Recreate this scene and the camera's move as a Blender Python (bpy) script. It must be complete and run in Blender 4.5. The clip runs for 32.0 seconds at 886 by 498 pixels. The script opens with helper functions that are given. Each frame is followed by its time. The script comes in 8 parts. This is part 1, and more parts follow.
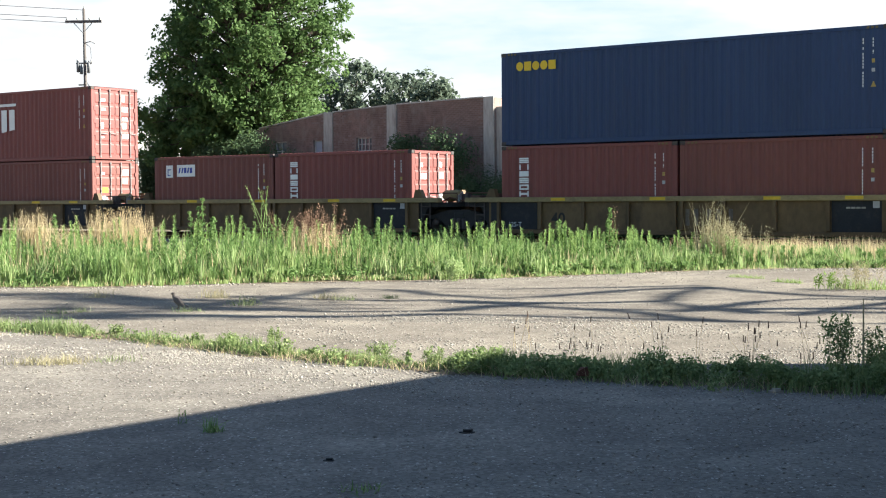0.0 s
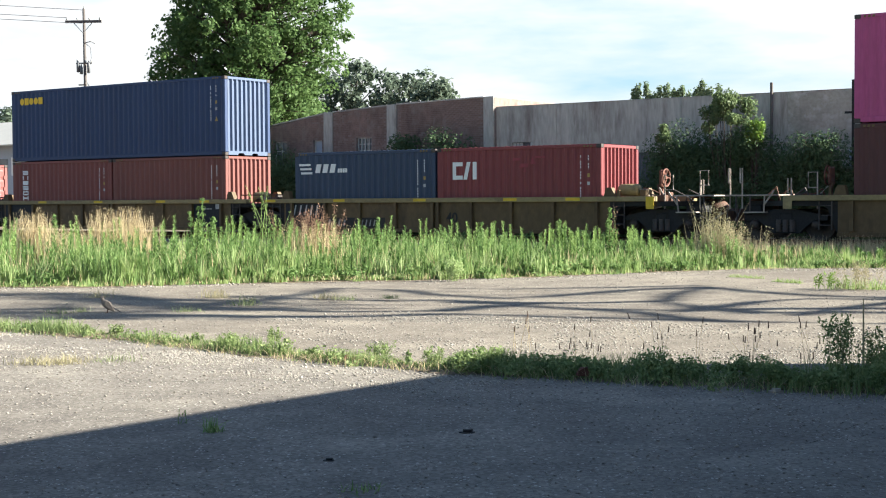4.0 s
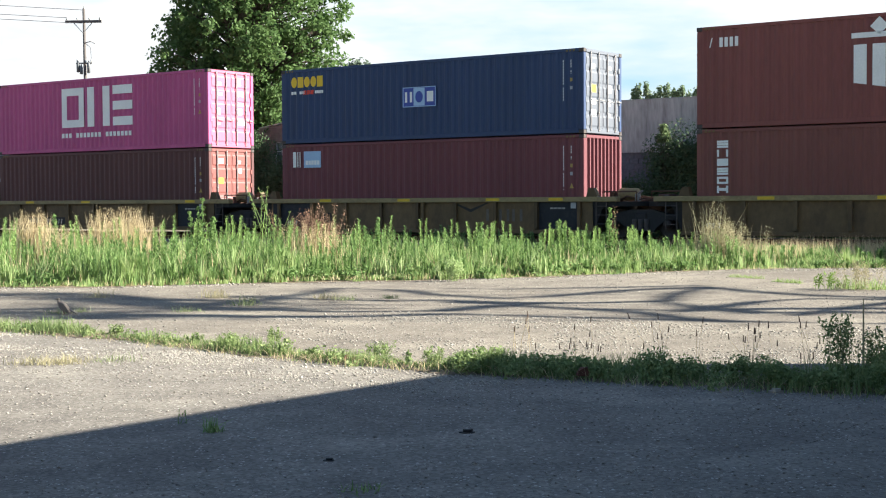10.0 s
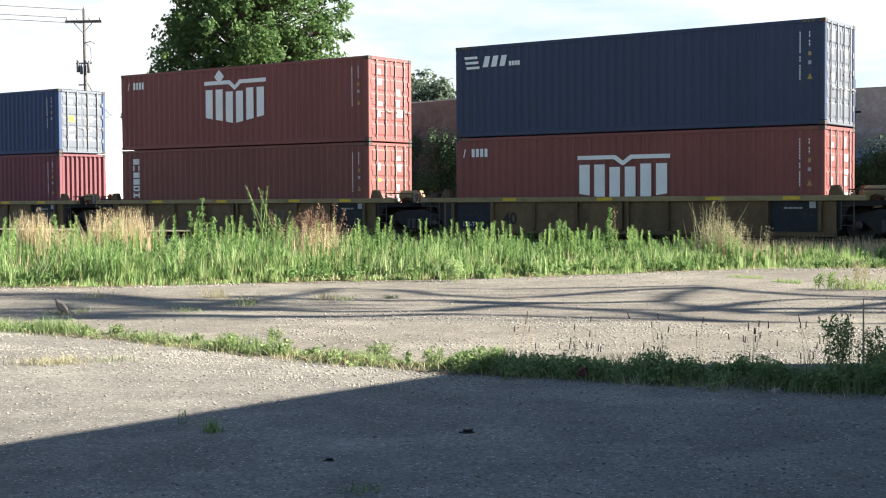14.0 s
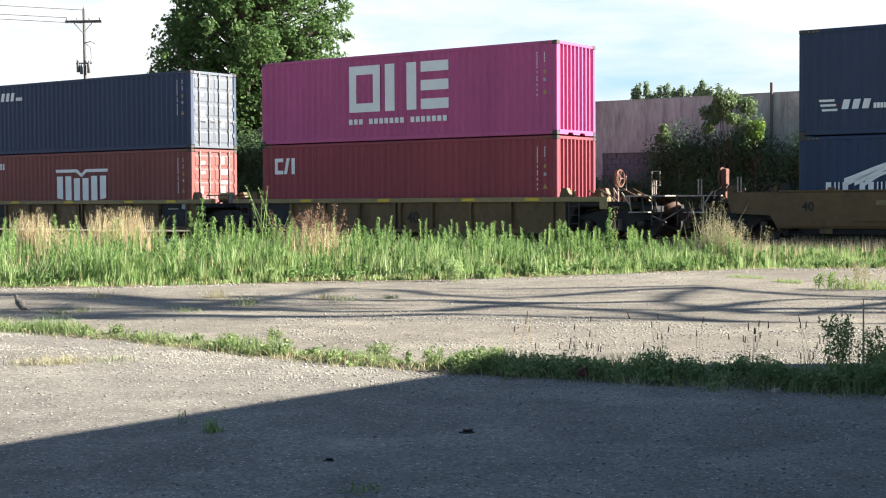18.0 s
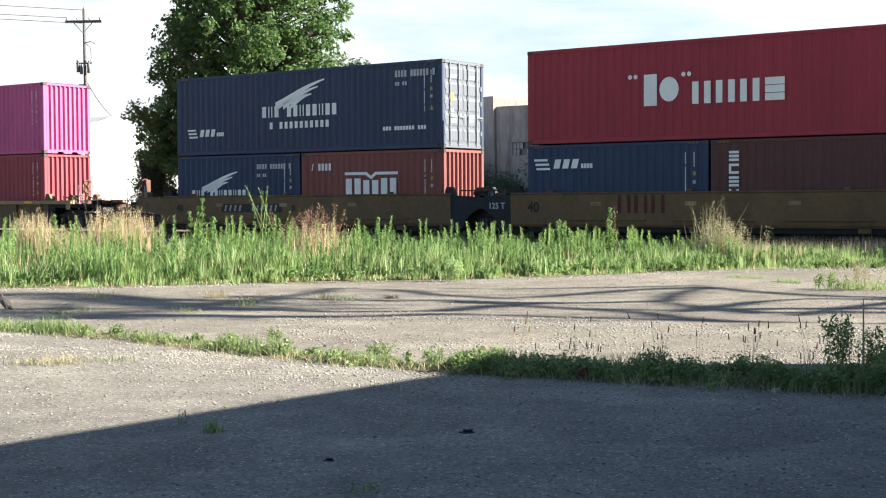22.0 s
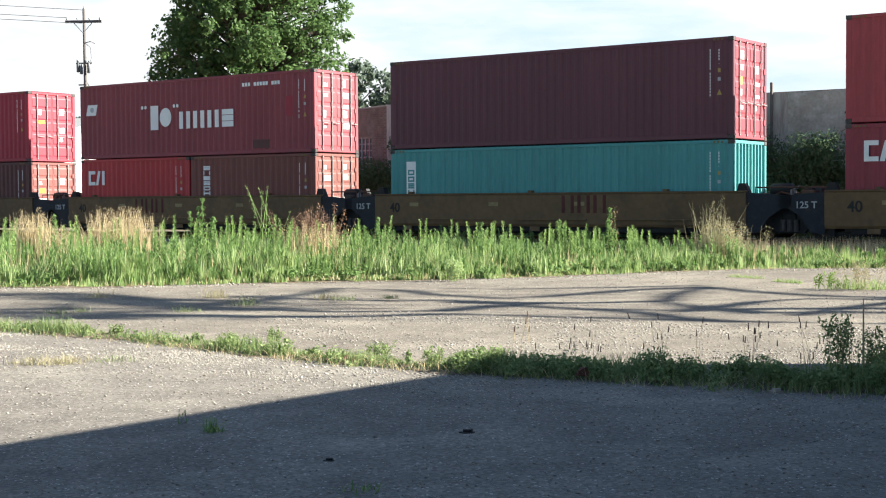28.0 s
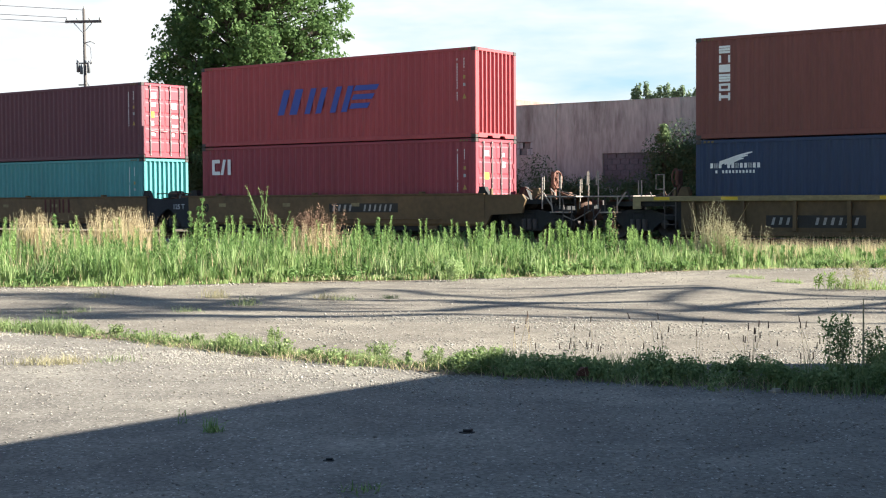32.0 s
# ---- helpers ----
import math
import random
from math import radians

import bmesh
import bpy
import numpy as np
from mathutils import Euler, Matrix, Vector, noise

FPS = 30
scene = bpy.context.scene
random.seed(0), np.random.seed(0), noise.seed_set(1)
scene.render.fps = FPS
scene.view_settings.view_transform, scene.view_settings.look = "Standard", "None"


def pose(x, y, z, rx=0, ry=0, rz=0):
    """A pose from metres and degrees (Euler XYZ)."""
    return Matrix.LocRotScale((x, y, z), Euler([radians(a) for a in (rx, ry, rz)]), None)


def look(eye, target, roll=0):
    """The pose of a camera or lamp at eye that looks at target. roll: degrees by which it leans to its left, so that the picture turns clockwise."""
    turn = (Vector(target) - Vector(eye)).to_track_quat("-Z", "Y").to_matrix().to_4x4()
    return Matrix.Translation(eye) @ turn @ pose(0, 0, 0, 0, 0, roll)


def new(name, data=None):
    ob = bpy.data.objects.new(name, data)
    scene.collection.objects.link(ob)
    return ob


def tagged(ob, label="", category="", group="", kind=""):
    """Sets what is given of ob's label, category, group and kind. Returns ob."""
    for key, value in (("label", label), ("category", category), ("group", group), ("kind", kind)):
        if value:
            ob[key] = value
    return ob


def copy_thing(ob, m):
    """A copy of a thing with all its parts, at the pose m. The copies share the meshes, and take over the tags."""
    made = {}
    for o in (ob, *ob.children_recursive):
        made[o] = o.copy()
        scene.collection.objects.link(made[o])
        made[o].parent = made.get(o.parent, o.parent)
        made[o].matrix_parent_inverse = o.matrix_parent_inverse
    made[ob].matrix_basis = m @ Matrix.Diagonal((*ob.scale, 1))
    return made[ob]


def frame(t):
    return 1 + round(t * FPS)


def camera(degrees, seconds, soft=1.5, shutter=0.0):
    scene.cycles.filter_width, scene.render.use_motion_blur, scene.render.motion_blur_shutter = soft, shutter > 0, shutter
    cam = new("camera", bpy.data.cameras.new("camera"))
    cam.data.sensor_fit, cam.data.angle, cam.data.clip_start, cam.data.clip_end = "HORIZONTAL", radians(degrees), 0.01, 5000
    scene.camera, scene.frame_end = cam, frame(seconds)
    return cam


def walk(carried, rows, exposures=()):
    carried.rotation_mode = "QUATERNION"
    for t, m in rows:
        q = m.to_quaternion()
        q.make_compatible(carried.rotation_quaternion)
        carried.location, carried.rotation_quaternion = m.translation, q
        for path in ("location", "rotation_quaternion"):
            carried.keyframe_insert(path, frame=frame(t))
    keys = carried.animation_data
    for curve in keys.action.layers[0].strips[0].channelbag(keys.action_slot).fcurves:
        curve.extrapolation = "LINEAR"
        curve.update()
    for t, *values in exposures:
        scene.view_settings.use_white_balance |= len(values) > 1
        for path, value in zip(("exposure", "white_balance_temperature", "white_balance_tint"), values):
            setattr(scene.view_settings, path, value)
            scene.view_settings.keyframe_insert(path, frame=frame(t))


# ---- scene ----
A = 35.239                      # heading of the track, degrees
CA, SA = math.cos(radians(A)), math.sin(radians(A))
DIST = 36.81                    # from the camera to the near side of the train
SPEED = 6.046                    # metres a second
EYE = (0, 0, 1.5)
AIM = (0, 10, 1.5 - 10 * math.tan(radians(2.028)))
cam = camera(35.48, 32.0, 1.1)
walk(cam, [(0, look(EYE, AIM, -0.344)), (32.0, look(EYE, AIM, -0.344))], [(0, 2.05, 6250, 7.5), (32.0, 2.05, 6250, 7.5)])

# track space: x along the rails (to the rear of the train), y away from the camera
TRACK = pose(DIST * SA, DIST * CA, 0, 0, 0, -A)
SITE = pose(21.30, 30.40, 0, 0, 0, -35.016)      # the same for the buildings and trees behind it


def at_track(u, lat, z=0.0):
    return SITE @ Vector((u, lat, z))


# ---- light ----
SUN_EL, SUN_AZ = radians(26.5), radians(0.5)
world = bpy.data.worlds.new("sky")
scene.world = world
world.use_nodes = True
wn, wl = world.node_tree.nodes, world.node_tree.links
wn.clear()
w_out = wn.new("ShaderNodeOutputWorld")
w_bg = wn.new("ShaderNodeBackground")
w_sky = wn.new("ShaderNodeTexSky")
w_sky.sky_type = "NISHITA"
w_sky.sun_disc = False
w_sky.sun_elevation = SUN_EL
w_sky.sun_rotation = radians(90) - SUN_AZ
w_sky.air_density, w_sky.dust_density, w_sky.ozone_density = 1.0, 1.3, 4.0
w_co = wn.new("ShaderNodeTexCoord")
w_map = wn.new("ShaderNodeMapping")
w_map.inputs["Scale"].default_value = (2.2, 2.2, 9.0)
w_map.inputs["Location"].default_value = (0.35, 0.1, 0.2)
w_noise = wn.new("ShaderNodeTexNoise")
w_noise.inputs["Scale"].default_value = 1.4
w_noise.inputs["Detail"].default_value = 6.0
w_noise.inputs["Roughness"].default_value = 0.55
w_ramp = wn.new("ShaderNodeValToRGB")                 # thin cloud: pale cyan gaps between white veils
w_ramp.color_ramp.elements[0].position, w_ramp.color_ramp.elements[0].color = 0.36, (0.5, 0.76, 0.90, 1)
w_ramp.color_ramp.elements[1].position, w_ramp.color_ramp.elements[1].color = 0.56, (1.0, 1.0, 1.0, 1)
w_gain = wn.new("ShaderNodeVectorMath")
w_gain.operation = "SCALE"
w_gain.inputs["Scale"].default_value = 5.75
w_sep = wn.new("ShaderNodeSeparateXYZ")
w_low = wn.new("ShaderNodeMapRange")
w_low.inputs["From Min"].default_value, w_low.inputs["From Max"].default_value = 0.16, 0.36
w_low.inputs["To Min"].default_value, w_low.inputs["To Max"].default_value = 1.0, 0.04
w_mix = wn.new("ShaderNodeMix")
w_mix.data_type = "RGBA"
wl.new(w_co.outputs["Generated"], w_map.inputs["Vector"])
wl.new(w_map.outputs["Vector"], w_noise.inputs["Vector"])
w_thin = wn.new("ShaderNodeMath")                      # the veil thins out upwards
w_thin.operation = "MULTIPLY_ADD"
w_thin.inputs[1].default_value, w_thin.inputs[2].default_value = -1.4, 0.165
w_sum = wn.new("ShaderNodeMath")
wl.new(w_sep.outputs["Z"], w_thin.inputs[0])
wl.new(w_thin.outputs["Value"], w_sum.inputs[0])
wl.new(w_noise.outputs["Fac"], w_sum.inputs[1])
wl.new(w_sum.outputs["Value"], w_ramp.inputs["Fac"])
wl.new(w_ramp.outputs["Color"], w_gain.inputs[0])
wl.new(w_co.outputs["Generated"], w_sep.inputs["Vector"])
wl.new(w_sep.outputs["Z"], w_low.inputs["Value"])
wl.new(w_low.outputs["Result"], w_mix.inputs["Factor"])
wl.new(w_sky.outputs["Color"], w_mix.inputs["A"])
wl.new(w_gain.outputs["Vector"], w_mix.inputs["B"])
wl.new(w_mix.outputs["Result"], w_bg.inputs["Color"])
w_bg.inputs["Strength"].default_value = 0.0455
wl.new(w_bg.outputs["Background"], w_out.inputs["Surface"])

sun_data = bpy.data.lights.new("sun", "SUN")
sun_data.energy, sun_data.angle, sun_data.color = 5.0, radians(0.4), (1.0, 0.93, 0.81)
sun = new("sun", sun_data)
sun_dir = Vector((math.cos(SUN_EL) * math.cos(SUN_AZ), math.cos(SUN_EL) * math.sin(SUN_AZ), math.sin(SUN_EL)))
sun.matrix_world = look(sun_dir * 80, (0, 0, 0))


# ---- materials ----
def nodes_of(name):
    m = bpy.data.materials.new(name)
    m.use_nodes = True
    nt = m.node_tree
    return m, nt.nodes, nt.links, nt.nodes["Principled BSDF"]


def surface(name, color, rough=0.7, metal=0.0, big=0.6, fine=14.0, vary=0.25, bump=0.15, stain=None, stain_amt=0.3,
            stretch=(1, 1, 1), spec=0.3, rand=0.0):
    """Colour with broad patches, fine grain and relief; stain: a second colour laid on in patches."""
    m, n, l, b = nodes_of(name)
    co = n.new("ShaderNodeTexCoord")
    mp = n.new("ShaderNodeMapping")
    mp.inputs["Scale"].default_value = stretch
    l.new(co.outputs["Object"], mp.inputs["Vector"])
    n1, n2 = n.new("ShaderNodeTexNoise"), n.new("ShaderNodeTexNoise")
    n1.inputs["Scale"].default_value, n1.inputs["Detail"].default_value = big, 5
    n2.inputs["Scale"].default_value, n2.inputs["Detail"].default_value = fine, 4
    l.new(mp.outputs["Vector"], n1.inputs["Vector"])
    l.new(mp.outputs["Vector"], n2.inputs["Vector"])
    add = n.new("ShaderNodeMath")
    add.operation = "ADD"
    l.new(n1.outputs["Fac"], add.inputs[0])
    l.new(n2.outputs["Fac"], add.inputs[1])
    rng = n.new("ShaderNodeMapRange")
    rng.inputs["From Min"].default_value, rng.inputs["From Max"].default_value = 0.6, 1.4
    rng.inputs["To Min"].default_value, rng.inputs["To Max"].default_value = 1 - vary, 1 + vary
    l.new(add.outputs["Value"], rng.inputs["Value"])
    mul = n.new("ShaderNodeMix")
    mul.data_type, mul.blend_type = "RGBA", "MULTIPLY"
    mul.inputs["Factor"].default_value = 1.0
    mul.inputs["A"].default_value = (*color, 1)
    last = rng.outputs["Result"]
    if rand:
        inf = n.new("ShaderNodeObjectInfo")
        r2 = n.new("ShaderNodeMapRange")
        r2.inputs["To Min"].default_value, r2.inputs["To Max"].default_value = 1 - rand, 1 + rand
        l.new(inf.outputs["Random"], r2.inputs["Value"])
        m2 = n.new("ShaderNodeMath")
        m2.operation = "MULTIPLY"
        l.new(last, m2.inputs[0])
        l.new(r2.outputs["Result"], m2.inputs[1])
        last = m2.outputs["Value"]
    l.new(last, mul.inputs["B"])
    colour = mul.outputs["Result"]
    if stain:
        n3 = n.new("ShaderNodeTexNoise")
        n3.inputs["Scale"].default_value, n3.inputs["Detail"].default_value = big * 2.7, 8
        n3.inputs["Roughness"].default_value = 0.65
        l.new(mp.outputs["Vector"], n3.inputs["Vector"])
        r3 = n.new("ShaderNodeMapRange")
        r3.inputs["From Min"].default_value, r3.inputs["From Max"].default_value = 0.52, 0.72
        r3.inputs["To Max"].default_value = stain_amt
        l.new(n3.outputs["Fac"], r3.inputs["Value"])
        sm = n.new("ShaderNodeMix")
        sm.data_type = "RGBA"
        sm.inputs["B"].default_value = (*stain, 1)
        l.new(colour, sm.inputs["A"])
        l.new(r3.outputs["Result"], sm.inputs["Factor"])
        colour = sm.outputs["Result"]
    l.new(colour, b.inputs["Base Color"])
    b.inputs["Roughness"].default_value, b.inputs["Metallic"].default_value = rough, metal
    b.inputs["Specular IOR Level"].default_value = spec
    if bump:
        bp = n.new("ShaderNodeBump")
        bp.inputs["Strength"].default_value, bp.inputs["Distance"].default_value = bump, 0.02
        l.new(n2.outputs["Fac"], bp.inputs["Height"])
        l.new(bp.outputs["Normal"], b.inputs["Normal"])
    return m


def leafy(name, colors, through_amt=0.35, rough=0.55, scale=0.4):
    """Leaf surface: colour varies from island to island and in broad patches, part of the light passes through."""
    m, n, l, b = nodes_of(name)
    geo = n.new("ShaderNodeNewGeometry")
    ramp = n.new("ShaderNodeValToRGB")
    el = ramp.color_ramp.elements
    while len(el) < len(colors):
        el.new(0.5)
    for i, c in enumerate(colors):
        el[i].position = i / (len(colors) - 1)
        el[i].color = (*c, 1)
    co, nz = n.new("ShaderNodeTexCoord"), n.new("ShaderNodeTexNoise")
    nz.inputs["Scale"].default_value, nz.inputs["Detail"].default_value = scale, 3
    l.new(co.outputs["Object"], nz.inputs["Vector"])
    mx = n.new("ShaderNodeMix")
    mx.inputs["Factor"].default_value = 0.5
    l.new(geo.outputs["Random Per Island"], mx.inputs["A"])
    l.new(nz.outputs["Fac"], mx.inputs["B"])
    l.new(mx.outputs["Result"], ramp.inputs["Fac"])
    l.new(ramp.outputs["Color"], b.inputs["Base Color"])
    b.inputs["Roughness"].default_value = rough
    b.inputs["Specular IOR Level"].default_value = 0.12
    tr = n.new("ShaderNodeBsdfTranslucent")
    l.new(ramp.outputs["Color"], tr.inputs["Color"])
    ms = n.new("ShaderNodeMixShader")
    ms.inputs["Fac"].default_value = through_amt
    l.new(b.outputs["BSDF"], ms.inputs[1])
    l.new(tr.outputs["BSDF"], ms.inputs[2])
    l.new(ms.outputs["Shader"], n["Material Output"].inputs["Surface"])
    return m


RUST = (0.13, 0.06, 0.035)


def paint(name, color, worn=0.2):
    color = tuple(0.93 * c for c in color)
    return surface(name + "_paint", color, 0.55, 0.0, 0.5, 9.0, 0.16, 0.06, (color[0] * 0.5 + 0.03, color[1] * 0.5 + 0.02, color[2] * 0.5 + 0.015), worn + 0.15, (2.2, 2.2, 0.35), 0.35)


PAINT = {
    "redbrown": paint("redbrown", (0.208, 0.062, 0.054)), "oxide": paint("oxide", (0.185, 0.062, 0.051)),
    "brown": paint("brown", (0.096, 0.034, 0.033)), "plum": paint("plum", (0.150, 0.040, 0.050)),
    "blue": paint("blue", (0.024, 0.05, 0.125)), "navy": paint("navy", (0.031, 0.047, 0.095)),
    "teal_blue": paint("teal_blue", (0.037, 0.061, 0.11)), "pink": paint("pink", (0.46, 0.085, 0.225), 0.08), "rose": paint("rose", (0.5, 0.11, 0.185), 0.1),
    "crimson": paint("crimson", (0.315, 0.027, 0.047)), "faded_red": paint("faded_red", (0.255, 0.052, 0.065), 0.3),
    "bright_red": paint("bright_red", (0.44, 0.047, 0.05)), "red": paint("red", (0.369, 0.059, 0.067)),
    "maroon": paint("maroon", (0.12, 0.038, 0.053)), "teal": paint("teal", (0.075, 0.285, 0.285)),
    "cherry": paint("cherry", (0.268, 0.043, 0.06)), "steel_blue": paint("steel_blue", (0.024, 0.044, 0.1)),
    "dull_red": paint("dull_red", (0.215, 0.045, 0.048)), "faded_blue": paint("faded_blue", (0.085, 0.12, 0.2)), "silver": paint("silver", (0.115, 0.128, 0.155)),
}
M_WHITE = surface("white_marking", (0.78, 0.78, 0.76), 0.6, 0, 1.5, 20, 0.1, 0.05)
M_YELLOW = surface("yellow_marking", (0.75, 0.50, 0.04), 0.6, 0, 1.5, 20, 0.12, 0.05)
M_OCHRE = surface("weathered_yellow_marking", (0.42, 0.30, 0.09), 0.65, 0, 1.5, 20, 0.2, 0.05)
M_OCHRED = surface("dirty_yellow_marking", (0.16, 0.12, 0.05), 0.7, 0, 1.5, 20, 0.25, 0.05)
M_REDMARK = surface("red_marking", (0.6, 0.06, 0.04), 0.6, 0, 1.5, 20, 0.1, 0.05)
M_BLUEMARK = surface("blue_marking", (0.05, 0.08, 0.33), 0.6, 0, 1.5, 20, 0.1, 0.05)
M_SKYMARK = surface("pale_blue_marking", (0.35, 0.5, 0.68), 0.6, 0, 1.5, 20, 0.1, 0.05)
M_DARKMARK = surface("dark_marking", (0.03, 0.028, 0.025), 0.7, 0, 1.5, 20, 0.1, 0.05)
M_GREYMARK = surface("grey_marking", (0.42, 0.43, 0.44), 0.65, 0, 1.5, 20, 0.15, 0.05)
M_FADED = surface("faded_grey_marking", (0.32, 0.30, 0.27), 0.7, 0, 2.5, 20, 0.3, 0.05)
M_GHOST = surface("ghost_of_old_letters", (0.125, 0.105, 0.085), 0.75, 0, 2.5, 20, 0.35, 0.05)
M_NAVYPANEL = surface("blue_black_panel", (0.0145, 0.0175, 0.023), 0.65, 0.0, 2, 20, 0.3, 0.05, (0.05, 0.045, 0.04), 0.5)
M_REDOXIDE = surface("faded_red_letters", (0.09, 0.026, 0.022), 0.75, 0, 2, 20, 0.3, 0.05)
M_GEAR = surface("pale_hand_rail_steel", (0.36, 0.31, 0.26), 0.65, 0.1, 3, 25, 0.3, 0.1, RUST, 0.5)
M_SLATE = surface("slate_number_panel", (0.04, 0.035, 0.03), 0.7, 0, 2, 20, 0.25, 0.05)
M_STEEL = surface("bare_steel", (0.27, 0.265, 0.26), 0.6, 0.2, 2, 25, 0.25, 0.1, RUST, 0.4)
M_ROD = surface("galvanised_rod", (0.27, 0.25, 0.245), 0.6, 0.1, 3, 25, 0.2, 0.1, RUST, 0.25)
M_CASTING = surface("dirty_casting", (0.072, 0.062, 0.058), 0.7, 0.1, 3, 25, 0.3, 0.2, RUST, 0.3)
M_RUST = surface("rusty_steel", (0.115, 0.062, 0.042), 0.8, 0.1, 2, 22, 0.35, 0.25, (0.06, 0.04, 0.03), 0.6)
M_CHORD = surface("dull_yellow_chord", (0.27, 0.21, 0.1), 0.6, 0, 1.0, 16, 0.25, 0.1, (0.12, 0.085, 0.045), 0.7, (0.6, 1, 1))
M_WELLSIDE = surface("grimy_mustard_side", (0.112, 0.074, 0.035), 0.65, 0, 0.8, 10, 0.3, 0.1, (0.055, 0.038, 0.022), 0.75, (0.8, 1, 0.5), rand=0.22)
M_WELLB = surface("mustard_side", (0.138, 0.086, 0.04), 0.62, 0, 0.7, 9, 0.25, 0.08, (0.06, 0.043, 0.024), 0.7, (0.6, 1, 0.6))
M_BLACK = surface("sooty_black_steel", (0.022, 0.022, 0.023), 0.7, 0.1, 1.5, 18, 0.35, 0.2, (0.05, 0.04, 0.03), 0.5)
M_BRAKE = surface("red_oxide_brake_gear", (0.15, 0.065, 0.045), 0.75, 0, 3, 20, 0.3, 0.2, (0.08, 0.05, 0.04), 0.5)
M_PATCH = surface("yellow_reflector", (0.62, 0.42, 0.03), 0.5, 0, 4, 30, 0.2, 0.05)
M_GREASE = surface("greasy_wheel_steel", (0.055, 0.047, 0.042), 0.55, 0.5, 3, 20, 0.3, 0.15, RUST, 0.5)
M_BALLAST = surface("grey_ballast", (0.19, 0.175, 0.16), 0.95, 0, 1, 30, 0.4, 0.9)
M_SLEEPER = surface("weathered_sleeper_wood", (0.10, 0.075, 0.055), 0.9, 0, 2, 30, 0.35, 0.5, stretch=(1, 1, 4))


# ---- building blocks ----
class Geo:
    def __init__(self):
        self.v, self.f, self.n = [], [], 0

    def add(self, verts, faces):
        k = len(self.v)
        self.v.extend(verts)
        self.f.extend([tuple(i + k for i in f) for f in faces])
        return self

    def box(self, x0, x1, y0, y1, z0, z1):
        return self.add([(x0, y0, z0), (x1, y0, z0), (x1, y1, z0), (x0, y1, z0), (x0, y0, z1), (x1, y0, z1), (x1, y1, z1), (x0, y1, z1)],
                        [(0, 3, 2, 1), (4, 5, 6, 7), (0, 1, 5, 4), (1, 2, 6, 5), (2, 3, 7, 6), (3, 0, 4, 7)])

    def bev(self, x0, x1, y0, y1, z0, z1, b=0.015):
        """Box with chamfered edges."""
        b = min(b, (x1 - x0) * 0.3, (y1 - y0) * 0.3, (z1 - z0) * 0.3)
        xs, ys, zs = (x0, x1), (y0, y1), (z0, z1)
        v, idx = [], {}
        for i in (0, 1):
            for j in (0, 1):
                for k in (0, 1):
                    sx, sy, sz = (1 - 2 * i) * b, (1 - 2 * j) * b, (1 - 2 * k) * b
                    for ax, p in enumerate(((xs[i], ys[j] + sy, zs[k] + sz), (xs[i] + sx, ys[j], zs[k] + sz), (xs[i] + sx, ys[j] + sy, zs[k]))):
                        idx[i, j, k, ax] = len(v)
                        v.append(p)
        f = []
        for s in (0, 1):
            q = [(s, 0, 0), (s, 1, 0), (s, 1, 1), (s, 0, 1)]
            f.append([idx[a, b_, c, 0] for a, b_, c in (q[::-1] if s == 0 else q)])
            q = [(0, s, 0), (1, s, 0), (1, s, 1), (0, s, 1)]
            f.append([idx[a, b_, c, 1] for a, b_, c in (q if s == 0 else q[::-1])])
            q = [(0, 0, s), (1, 0, s), (1, 1, s), (0, 1, s)]
            f.append([idx[a, b_, c, 2] for a, b_, c in (q[::-1] if s == 0 else q)])
        for i in (0, 1):
            for j in (0, 1):
                f.append([idx[i, j, 0, 0], idx[i, j, 1, 0], idx[i, j, 1, 1], idx[i, j, 0, 1]][::1 if i != j else -1])
                f.append([idx[i, 0, j, 0], idx[i, 0, j, 2], idx[i, 1, j, 2], idx[i, 1, j, 0]][::1 if i != j else -1])
                f.append([idx[0, i, j, 1], idx[1, i, j, 1], idx[1, i, j, 2], idx[0, i, j, 2]][::1 if i != j else -1])
                for k in (0, 1):
                    f.append([idx[i, j, k, 0], idx[i, j, k, 1], idx[i, j, k, 2]])
        return self.add(v, f)

    def tube(self, pts, r, n=8, taper=None):
        """Round bar along a list of points."""
        pts = [Vector(p) for p in pts]
        rings, v, f = [], [], []
        for i, p in enumerate(pts):
            t = (pts[min(i + 1, len(pts) - 1)] - pts[max(i - 1, 0)]).normalized()
            a = t.cross(Vector((0, 0, 1)) if abs(t.z) < 0.9 else Vector((1, 0, 0))).normalized()
            b = t.cross(a)
            rr = r if taper is None else r * (1 + (taper - 1) * i / (len(pts) - 1))
            for k in range(n):
                w = 2 * math.pi * k / n
                v.append(tuple(p + a * (math.cos(w) * rr) + b * (math.sin(w) * rr)))
        for i in range(len(pts) - 1):
            for k in range(n):
                k2 = (k + 1) % n
                f.append((i * n + k, i * n + k2, (i + 1) * n + k2, (i + 1) * n + k))
        f.append(tuple(range(n))[::-1])
        f.append(tuple(range((len(pts) - 1) * n, len(pts) * n)))
        return self.add(v, f)

    def lathe(self, prof, axis="y", n=20, c=(0, 0, 0)):
        """Turned body: prof is a list of (radius, position along the axis)."""
        v, f = [], []
        for r, h in prof:
            for k in range(n):
                w = 2 * math.pi * k / n
                p = {"y": (math.cos(w) * r, h, math.sin(w) * r), "x": (h, math.cos(w) * r, math.sin(w) * r), "z": (math.cos(w) * r, math.sin(w) * r, h)}[axis]
                v.append((p[0] + c[0], p[1] + c[1], p[2] + c[2]))
